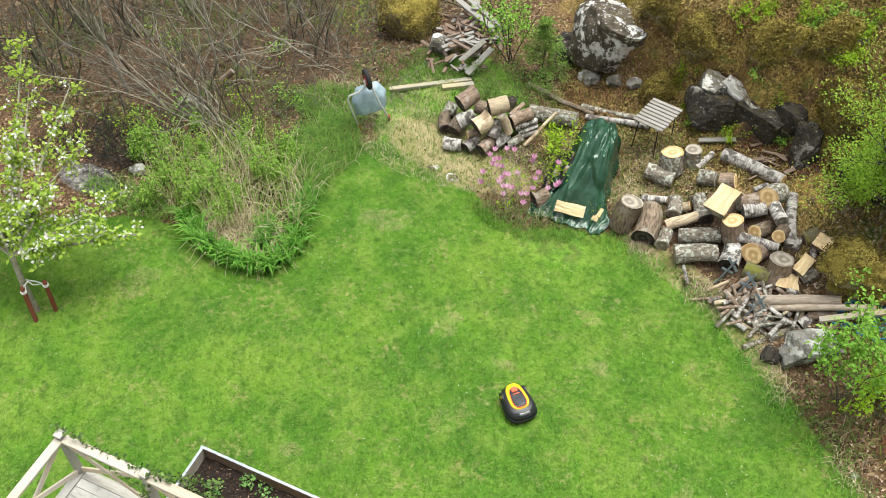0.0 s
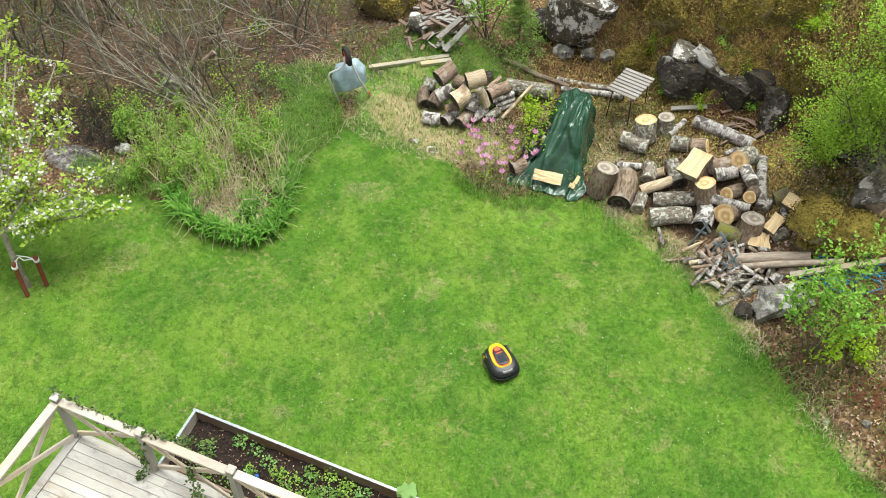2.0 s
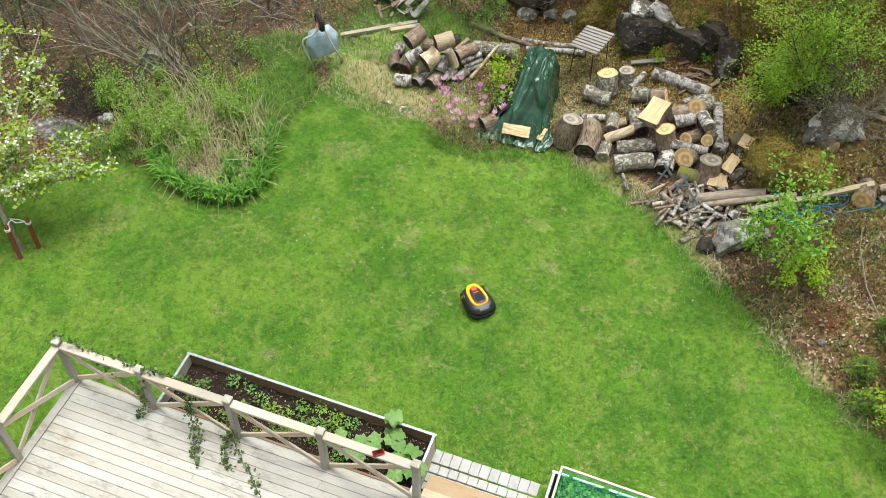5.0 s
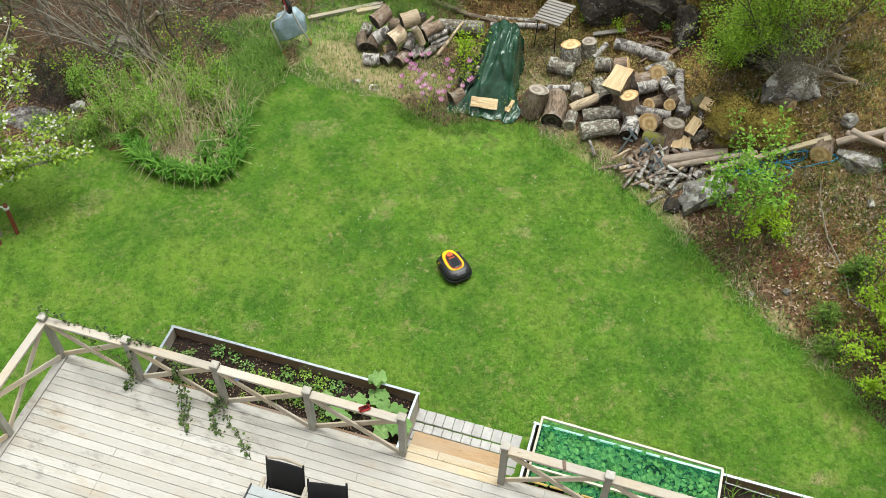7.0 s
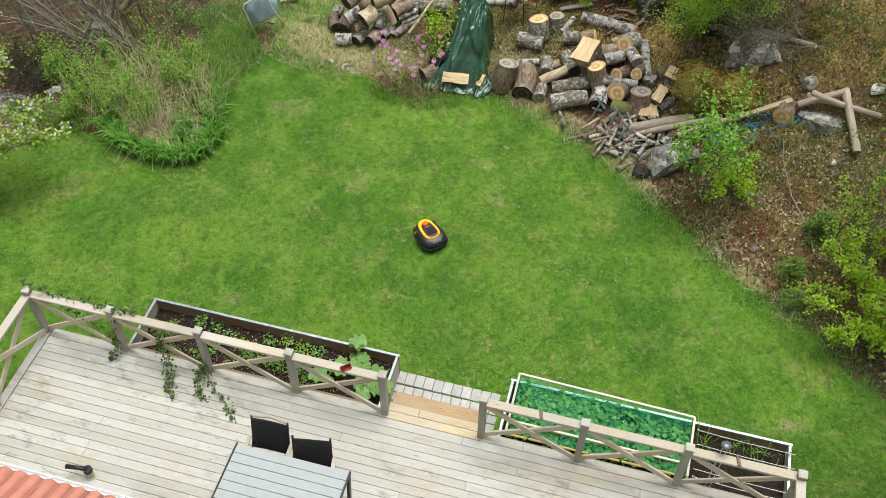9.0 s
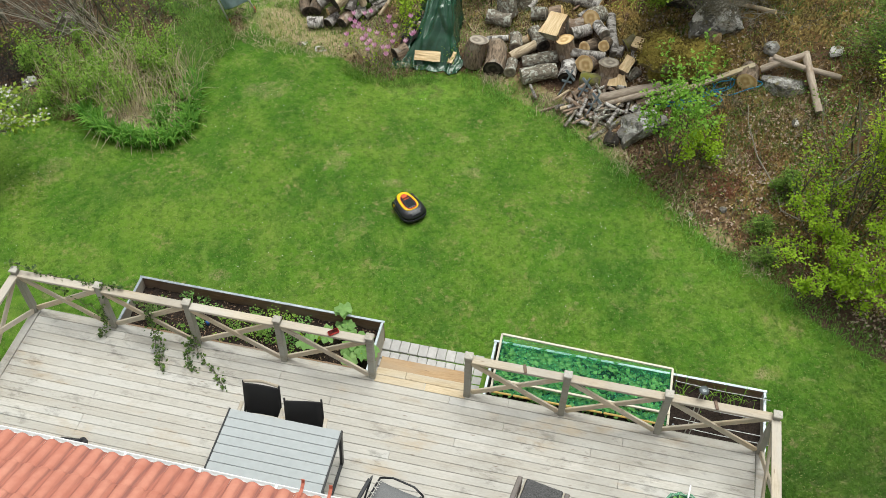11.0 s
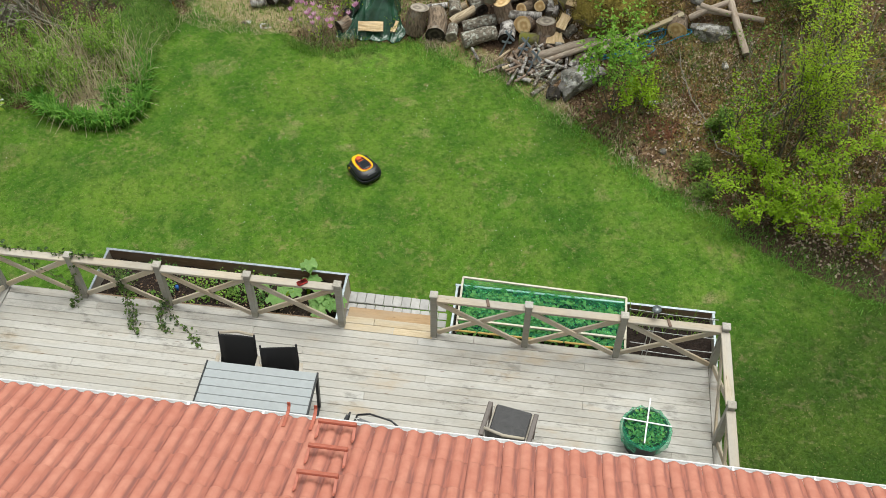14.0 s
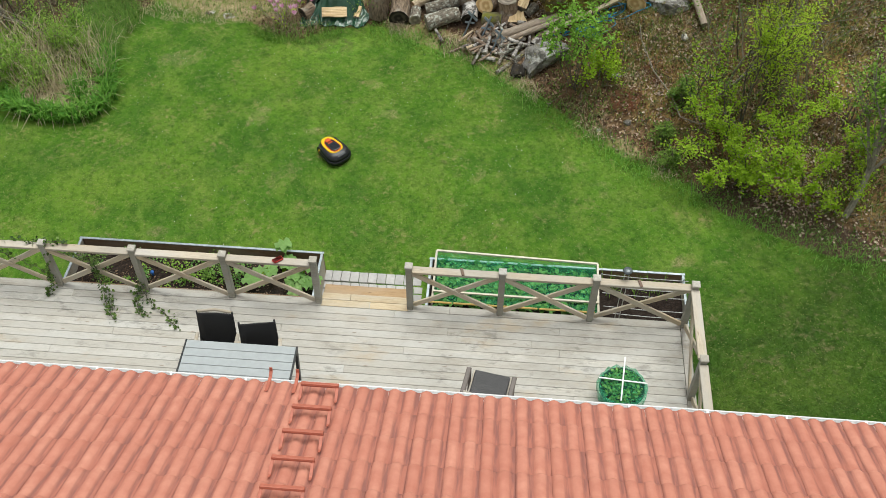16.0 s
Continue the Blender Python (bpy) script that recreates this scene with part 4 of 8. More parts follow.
ENDS = {"fresh": "end_fresh", "old": "end_old", "dark": "end_dark"}
WORDS = {"bark_brown": "rough brown-barked", "bark_grey": "grey lichen-flecked", "bark_birch": "white-barked birch", "bark_pale": "pale peeled", "bark_moss": "mossy old", "bark_pine": "pinkish-barked conifer", "bark_light": "pale grey-brown debarked"}
TOPS = {"fresh": "a fresh yellow cut", "old": "a weathered cut", "dark": "a blackened cut"}
log_seed = [0]


def log(x0, y0, z0, x1, y1, z1, r, bark, a="old", b="old", where="in the firewood heap", group="logs in the firewood heap", kind="log"):
    """A sawn log from one end to the other; a, b: the look of its ends."""
    log_seed[0] += 1
    sd = log_seed[0] * 1.7
    p, q = Vector((x0, y0, z0)), Vector((x1, y1, z1))
    d = q - p
    L = d.length
    m = Matrix.Translation(p) @ d.to_track_quat("Z", "Y").to_matrix().to_4x4()
    bark = "bark_" + bark
    ob = thing(kind, m, WORDS[bark] + " " + kind + ", " + TOPS[b if a == "old" else a][2:] + ", " + where, "log", group)
    n, rings = (14 if r > 0.07 else 8), max(3, int(L / 0.12))
    acc = Acc()
    rim = []
    for j in range(rings + 1):
        t = j / rings
        bend = Vector((noise.noise((sd, t * 1.5, 3)), noise.noise((sd, t * 1.5, 8)), 0)) * r * 0.35
        row = []
        for k in range(n):
            w = 2 * math.pi * k / n
            rr = r * (1 - 0.08 * t) * (1 + 0.16 * noise.noise((math.cos(w) * 1.2 + sd, math.sin(w) * 1.2, t * L * 3)))
            row.append((bend.x + rr * math.cos(w), bend.y + rr * math.sin(w), t * L))
        rim.append(row)
        acc.v += row
    for j in range(rings):
        for k in range(n):
            i = (k + 1) % n
            acc.f.append((j * n + k, j * n + i, (j + 1) * n + i, (j + 1) * n + k))
    part("bark", acc, M[bark], ob, smooth=True)
    for e, row, zz in ((a, rim[0], -0.002), (b, rim[-1], 0.002)):
        cap = Acc()
        c = (sum(v[0] for v in row) / n, sum(v[1] for v in row) / n, row[0][2] + zz * 2)
        cap.v = [c] + [(c[0] + (v[0] - c[0]) * 0.9, c[1] + (v[1] - c[1]) * 0.9, v[2] + zz * 2) for v in row] + row
        for k in range(n):
            i = (k + 1) % n
            cap.f += [(0, 1 + k, 1 + i), (1 + k, 1 + n + k, 1 + n + i, 1 + i)]
            if zz < 0:
                cap.f[-2:] = [f[::-1] for f in cap.f[-2:]]
        part("cut_face", cap, M[ENDS[e]], ob, TOPS[e][2:])
    return ob


def split_log(x, y, z, w, length, h, rx, ry, rz, bark, where="in the firewood heap", group="split logs in the firewood heap", jag=0.0):
    """A cloven piece: pale flat faces above, bark round below."""
    log_seed[0] += 1
    rnd = random.Random(log_seed[0])
    ob = thing("split_log", pose(x, y, z, rx, ry, rz), "cloven log with a broad pale split face " + where, "log", group)
    n = 9
    prof = [(w / 2 * math.cos(math.pi + math.pi * k / n) * (1 + rnd.uniform(-0.05, 0.05)), h * math.sin(math.pi + math.pi * k / n) * (1 + rnd.uniform(-0.05, 0.05))) for k in range(n + 1)]
    acc, face, rows = Acc(), Acc(), 7
    ta, tb = rnd.uniform(0.0, 0.22), rnd.uniform(0, 6)

    def taper(t):
        return 1 - ta * t + 0.05 * math.sin(7 * t + tb)

    for j in range(rows + 1):
        acc.v += [(px * taper(j / rows), length * (j / rows - 0.5), pz) for px, pz in prof]
    for j in range(rows):
        for k in range(n):
            i = j * (n + 1) + k
            acc.f.append((i, i + n + 1, i + n + 2, i + 1)[::-1])
    part("bark", acc, M["bark_" + bark], ob, smooth=True)
    cols = 6
    for j in range(rows + 1):
        for k in range(cols + 1):
            yy = length * (j / rows - 0.5)
            if j == rows:
                yy += rnd.uniform(0, jag)
            face.v.append((w * (k / cols - 0.5) * taper(j / rows), yy, 0.004 + 0.014 * noise.noise((k * 0.8, j * 0.25, log_seed[0])) + 0.01))
    for j in range(rows):
        for k in range(cols):
            i = j * (cols + 1) + k
            face.f.append((i, i + 1, i + cols + 2, i + cols + 1))
    part("split_face", face, M["split"], ob, "pale fresh split wood")
    for s in (-1, 1):
        cap = Acc()
        e = taper(0.5 + s / 2)
        pts = [(px * e, s * (length / 2 + 0.001), pz) for px, pz in prof] + [(w / 2 * e, s * (length / 2 + 0.001), 0.012), (-w / 2 * e, s * (length / 2 + 0.001), 0.012)]
        cap.poly(pts if s > 0 else pts[::-1])
        part("cut_face", cap, M["split"] if s > 0 else M["end_old"], ob)
    return ob


# ---- timber ----
# heap on the slope
log(-0.98, 8.93, 0.28, -1.06, 8.97, 0.67, 0.2, "grey", "old", "fresh")
log(-0.72, 9.27, 0.23, -0.77, 9.29, 0.58, 0.16, "grey", "old", "old")
log(-0.62, 9.15, 0.33, -0.44, 9.53, 0.41, 0.06, "birch", "old", "old")
log(-1.39, 8.74, 0.31, -0.9, 8.72, 0.3, 0.15, "grey", "old", "old")
log(-0.26, 9.5, 0.51, 0.8, 9.13, 0.64, 0.12, "birch", "old", "fresh")
log(-0.51, 8.88, 0.4, -0.23, 8.87, 0.47, 0.14, "grey", "old", "old")
log(-0.15, 8.87, 0.47, 0.08, 8.88, 0.56, 0.14, "pine", "old", "fresh")
log(0.4, 8.82, 0.55, 0.59, 8.96, 0.62, 0.045, "birch", "old", "fresh")
log(0.65, 8.55, 0.74, 0.8, 8.85, 0.62, 0.18, "grey", "fresh", "old")
log(0.23, 8.45, 0.56, 0.51, 8.55, 0.55, 0.16, "pine", "old", "old")
log(0.36, 7.81, 0.33, 0.24, 7.83, 0.7, 0.19, "pine", "old", "fresh")
log(0.36, 8.29, 0.48, 0.68, 8.47, 0.54, 0.13, "birch", "old", "old")
log(0.63, 7.92, 0.51, 0.83, 8.24, 0.38, 0.13, "brown", "fresh", "old")
log(0.99, 7.82, 0.69, 1.05, 8.09, 0.58, 0.11, "brown", "fresh", "old")
log(1.2, 7.89, 0.46, 1.0, 8.95, 0.57, 0.1, "birch", "old", "old")
log(0.96, 8.16, 0.69, 0.79, 8.47, 0.68, 0.11, "birch", "old", "old")
log(0.34, 7.73, 0.51, 1.04, 7.75, 0.5, 0.085, "birch", "fresh", "old")
log(-0.48, 7.66, 0.14, 0.16, 7.82, 0.27, 0.13, "grey", "old", "old")
log(-0.44, 7.27, 0.12, 0.18, 7.53, 0.21, 0.16, "grey", "old", "old")
log(-1.46, 7.66, -0.07, -1.41, 7.76, 0.46, 0.21, "brown", "old", "old")
log(-1.01, 7.39, 0.12, -1.07, 8.06, 0.18, 0.2, "brown", "dark", "old")
log(-0.68, 7.41, 0.08, -0.71, 7.7, 0.11, 0.12, "grey", "old", "old")
log(-1.3, 8.27, 0.11, -0.88, 8.38, 0.12, 0.07, "birch", "old", "old")
log(-0.69, 8.09, 0.15, -0.73, 8.4, 0.2, 0.13, "grey", "old", "old")
log(-0.65, 8.3, 0.13, -0.47, 8.33, 0.23, 0.09, "pale", "fresh", "fresh")
log(-0.73, 7.79, 0.14, -0.3, 8.09, 0.32, 0.1, "pale", "fresh", "old")
log(-0.16, 8.05, 0.31, -0.41, 8.47, 0.34, 0.14, "grey", "dark", "old")
log(0.42, 7.33, 0.21, 0.38, 7.73, 0.32, 0.17, "birch", "dark", "old")
log(0.72, 7.5, 0.44, 0.86, 7.81, 0.32, 0.18, "pine", "fresh", "old")
log(0.68, 7.35, 0.24, 1.07, 7.27, 0.29, 0.14, "moss", "old", "old")
log(1.18, 7.35, 0.21, 1.16, 7.41, 0.66, 0.2, "pine", "old", "old")
log(1.59, 7.61, 0.58, 1.53, 7.99, 0.64, 0.06, "birch", "old", "old")
log(1.38, 8.06, 0.59, 1.56, 8.16, 0.68, 0.14, "moss", "old", "old")
log(1.29, 7.85, 0.48, 1.33, 8.05, 0.54, 0.06, "birch", "old", "old")
log(1.53, 7.36, 0.38, 1.7, 7.51, 0.5, 0.1, "grey", "old", "old")
log(1.78, 6.78, 0.29, 2.14, 6.88, 0.46, 0.1, "pine", "old", "old")
log(1.69, 6.62, 0.22, 1.82, 6.77, 0.31, 0.09, "birch", "dark", "old")
log(0.97, 6.78, 0.25, 2.12, 6.98, 0.63, 0.085, "light", "old", "fresh")
log(1.15, 6.75, 0.23, 2.57, 6.88, 0.84, 0.055, "light", "old", "fresh")
log(1.32, 6.27, 0.07, 1.66, 6.61, 0.18, 0.065, "grey", "old", "old")
log(1.02, 6.03, -0.02, 1.28, 6.27, 0.04, 0.05, "grey", "old", "old")
log(1.01, 6.67, 0.18, 1.2, 6.43, 0.11, 0.05, "grey", "old", "old")
log(1.5, 6.74, 0.14, 1.74, 6.5, 0.2, 0.055, "pine", "old", "old")
log(1.32, 6.54, 0.12, 1.49, 6.37, 0.12, 0.055, "moss", "old", "old")
log(0.49, 6.8, 0.14, 0.8, 7.26, 0.24, 0.05, "pine", "old", "old")
# cloven pieces
split_log(-0.01, 8.09, 0.83, 0.42, 0.48, 0.2, 28, -14, -28, "brown")
split_log(1.34, 7.22, 0.4, 0.36, 0.22, 0.18, 24, 5, 10, "pine", jag=0.06)
split_log(1.47, 7.47, 0.63, 0.2, 0.32, 0.18, 26, 8, -20, "pine")
split_log(1.72, 7.8, 0.85, 0.28, 0.44, 0.24, 4, -18, 72, "brown")
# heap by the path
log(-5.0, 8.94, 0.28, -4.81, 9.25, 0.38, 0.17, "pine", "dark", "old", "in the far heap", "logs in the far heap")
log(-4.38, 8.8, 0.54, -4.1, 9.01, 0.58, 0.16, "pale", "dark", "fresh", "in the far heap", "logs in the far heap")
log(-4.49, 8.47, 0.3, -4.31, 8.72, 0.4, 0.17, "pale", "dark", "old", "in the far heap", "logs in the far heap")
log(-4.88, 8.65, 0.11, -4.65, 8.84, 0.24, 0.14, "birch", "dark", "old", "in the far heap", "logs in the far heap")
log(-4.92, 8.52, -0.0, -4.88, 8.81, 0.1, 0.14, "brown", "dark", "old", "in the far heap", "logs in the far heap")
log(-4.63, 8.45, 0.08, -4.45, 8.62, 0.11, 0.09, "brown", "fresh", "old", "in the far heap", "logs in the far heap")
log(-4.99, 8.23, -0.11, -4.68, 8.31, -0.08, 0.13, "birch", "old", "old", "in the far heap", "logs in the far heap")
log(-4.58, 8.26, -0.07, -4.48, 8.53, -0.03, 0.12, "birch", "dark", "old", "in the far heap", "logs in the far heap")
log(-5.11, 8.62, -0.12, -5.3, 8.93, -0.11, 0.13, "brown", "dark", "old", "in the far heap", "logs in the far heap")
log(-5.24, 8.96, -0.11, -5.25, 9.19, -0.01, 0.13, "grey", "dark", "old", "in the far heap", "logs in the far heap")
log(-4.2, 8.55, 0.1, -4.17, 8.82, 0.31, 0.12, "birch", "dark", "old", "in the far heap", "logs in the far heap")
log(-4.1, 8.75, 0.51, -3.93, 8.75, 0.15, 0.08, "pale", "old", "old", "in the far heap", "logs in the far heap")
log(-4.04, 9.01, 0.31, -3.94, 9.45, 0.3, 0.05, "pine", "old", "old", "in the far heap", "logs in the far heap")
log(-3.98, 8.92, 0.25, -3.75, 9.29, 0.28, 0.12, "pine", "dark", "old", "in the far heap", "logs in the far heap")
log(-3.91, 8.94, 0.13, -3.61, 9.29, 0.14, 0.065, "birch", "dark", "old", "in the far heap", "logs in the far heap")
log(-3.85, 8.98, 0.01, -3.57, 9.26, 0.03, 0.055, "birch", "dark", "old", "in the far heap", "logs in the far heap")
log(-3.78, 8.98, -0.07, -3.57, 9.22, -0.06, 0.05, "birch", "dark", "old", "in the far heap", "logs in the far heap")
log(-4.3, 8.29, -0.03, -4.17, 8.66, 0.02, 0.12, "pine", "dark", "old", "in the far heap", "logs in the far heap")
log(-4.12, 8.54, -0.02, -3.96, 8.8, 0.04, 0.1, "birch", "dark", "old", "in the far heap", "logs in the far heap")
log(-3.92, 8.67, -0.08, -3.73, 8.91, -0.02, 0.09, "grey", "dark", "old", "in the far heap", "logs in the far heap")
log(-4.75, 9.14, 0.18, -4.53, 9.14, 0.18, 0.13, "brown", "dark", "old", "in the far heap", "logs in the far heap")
log(-3.64, 8.81, -0.09, -3.27, 9.37, 0.4, 0.035, "pale", "old", "old", "in the far heap", "logs in the far heap")
# felled poles behind
log(-3.85, 9.6, 0.03, -2.95, 9.63, 0.11, 0.15, "grey", "old", "old", "lying in the grass", "felled poles")
log(-4.16, 10.33, -0.0, -3.3, 10.1, 0.03, 0.055, "brown", "old", "old", "lying in the grass", "felled poles")
log(-3.3, 10.1, 0.03, -2.74, 9.94, 0.1, 0.05, "brown", "old", "old", "lying in the grass", "felled poles")
log(-2.82, 9.81, 0.1, -1.67, 9.76, 0.36, 0.06, "birch", "old", "old", "lying in the grass", "felled poles")
log(-3.01, 10.17, 0.0, -1.94, 9.94, 0.31, 0.06, "grey", "old", "old", "lying in the grass", "felled poles")
log(-4.22, 9.6, -0.14, -4.22, 9.6, 0.19, 0.1, "brown", "old", "dark", "behind the heap")
log(3.0, 8.54, 1.54, 3.85, 8.08, 1.74, 0.045, "pale", "old", "fresh", "lying on the bank", "logs on the bank")
log(2.95, 7.73, 1.23, 2.69, 7.95, 1.19, 0.13, "brown", "fresh", "old", "lying on the bank", "logs on the bank")
log(3.74, 7.13, 1.2, 4.4, 7.27, 1.53, 0.06, "light", "old", "old", "lying on the bank", "logs on the bank")
log(3.91, 7.26, 1.4, 4.43, 7.03, 1.43, 0.055, "light", "old", "old", "lying on the bank", "logs on the bank")
log(3.5, 6.88, 1.1, 3.62, 7.22, 1.1, 0.18, "brown", "fresh", "old", "lying on the bank", "logs on the bank")
log(4.41, 7.34, 1.52, 4.72, 6.27, 1.14, 0.07, "light", "old", "old", "lying on the bank", "logs on the bank")
log(3.85, 7.26, 1.33, 5.01, 6.88, 1.47, 0.055, "light", "old", "fresh", "lying on the bank", "logs on the bank")


# ---- stones ----
boulder("boulder", "mossy round boulder at the wood's edge", -7.2, 11.3, 1.5, 1.3, 1.2, "rock_moss", 3.1, 20, 0.3)
boulder("boulder", "pale grey broken stone beside the debris heap", -6.25, 10.75, 0.5, 0.45, 0.55, "rock_white", 5.2, 40, 0.2)
crag("great dark boulder with white lichen patches", -2.98, 11.32, 0.74, 1.6, 1.0, 1.25, "rock_great", 7.7, -8)
boulder("boulder", "rounded pale grey stone under the great boulder", -2.6, 10.85, 0.46, 0.36, 0.3, "rock_white", 1.3, 10, 0.2)
boulder("boulder", "grey stone under the great boulder", -3.15, 10.98, 0.5, 0.36, 0.3, "rock", 2.3, -10, 0.2)
boulder("stone", "small grey stone under the great boulder", -2.25, 10.74, 0.3, 0.25, 0.22, "rock", 4.3, 30, 0.2)
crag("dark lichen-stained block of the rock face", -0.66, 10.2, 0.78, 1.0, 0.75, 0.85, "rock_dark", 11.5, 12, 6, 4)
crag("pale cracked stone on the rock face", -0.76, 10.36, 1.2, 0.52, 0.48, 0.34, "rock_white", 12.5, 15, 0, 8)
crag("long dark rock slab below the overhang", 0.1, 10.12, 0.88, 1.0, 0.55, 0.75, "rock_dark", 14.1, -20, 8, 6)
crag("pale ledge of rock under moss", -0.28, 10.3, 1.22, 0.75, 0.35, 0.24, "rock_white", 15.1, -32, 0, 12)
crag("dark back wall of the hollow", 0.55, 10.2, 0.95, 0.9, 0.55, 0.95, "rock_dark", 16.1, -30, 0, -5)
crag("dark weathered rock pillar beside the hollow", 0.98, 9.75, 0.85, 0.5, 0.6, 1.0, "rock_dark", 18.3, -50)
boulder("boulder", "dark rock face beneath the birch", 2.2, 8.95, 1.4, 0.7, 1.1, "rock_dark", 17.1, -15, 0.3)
boulder("boulder", "low mossy boulder beside the firewood", 2.35, 7.35, 1.7, 0.9, 0.9, "rock_moss", 21.4, 0, 0.2, 0, 0.42)
crag("small pale stone on the mossy boulder", 2.72, 7.45, gz(2.72, 7.45) + 0.2, 0.36, 0.26, 0.24, "rock_white", 22.4, 0)
crag("pale grey outcrop below the bare shrub", 2.95, 8.2, gz(2.95, 8.2) + 0.1, 1.1, 0.6, 0.5, "rock_white", 23.7, 15, 10, 0)
crag("flat grey stone on the bank", 4.15, 6.9, gz(4.15, 6.9) + 0.02, 0.7, 0.42, 0.24, "rock", 24.9, -10)
crag("grey boulder at the lawn's edge", 1.88, 6.18, gz(1.88, 6.18) + 0.14, 0.85, 0.5, 0.5, "rock", 25.3, 25, 8, -8)
boulder("stone", "dark round stone at the lawn's edge", 1.4, 5.98, 0.32, 0.3, 0.28, "rock_dark", 26.3, 0, 0.2)
boulder("stone", "flat pale stone in the worn grass", -4.55, 7.6, 0.3, 0.2, 0.06, "rock_white", 27.3, 0, 0.5)
boulder("stone", "flat pale stone in the worn grass", -4.95, 7.72, 0.26, 0.16, 0.05, "rock_white", 28.3, 20, 0.5)
boulder("stone", "small brown stone beside the ash heap", -9.65, 5.35, 0.35, 0.28, 0.25, "rock", 29.3, 20, 0.3)
for i, (x, y, s) in enumerate(((3.4, 4.6, 0.16), (3.2, 5.6, 0.2), (2.9, 4.5, 0.12), (4.4, 6.2, 0.18), (0.2, 10.6, 0.2), (1.2, 10.6, 0.25), (3.9, 7.6, 0.35), (4.9, 7.4, 0.3), (-0.3, 10.9, 0.15), (2.2, 10.5, 0.3), (4.0, 3.6, 0.1))):
    boulder("stone", "small pale stone among dead leaves", x, y, s, s * 0.8, s * 0.6, "rock_white" if i % 2 else "rock", 40.7 + i, i * 37, 0.3, group="stones on the bank")

# the broken rock face behind the heap
rnd = random.Random(202)
for i, (x, y, w, d, h, mt) in enumerate(((-1.6, 10.65, 1.0, 0.7, 1.0, "rock_moss"), (-1.3, 10.85, 0.8, 0.7, 1.0, "rock_moss"), (1.3, 9.95, 0.9, 0.7, 1.2, "rock_moss"), (1.75, 9.5, 0.8, 0.6, 1.0, "rock_moss"), (0.1, 10.55, 1.2, 0.7, 0.9, "rock_moss"), (0.9, 10.65, 1.1, 0.8, 0.9, "rock_moss"), (-3.7, 11.5, 0.7, 0.6, 0.8, "rock_dark"), (-2.1, 11.35, 0.8, 0.7, 1.1, "rock_moss"), (-3.0, 12.3, 1.6, 1.0, 1.5, "rock_moss"), (3.7, 8.6, 0.8, 0.5, 0.5, "rock_moss"), (2.4, 9.4, 1.0, 0.8, 1.0, "rock_moss"))):
    boulder("boulder", "dark broken rock of the overgrown rock face" if mt == "rock_dark" else "moss-grown rock of the overgrown rock face", x, y, w, d, h, mt, 60.3 + 3.7 * i, rnd.uniform(-40, 40), 0.35 if mt == "rock_dark" else 0.55, 0, 0.25, group="rocks of the rock face")


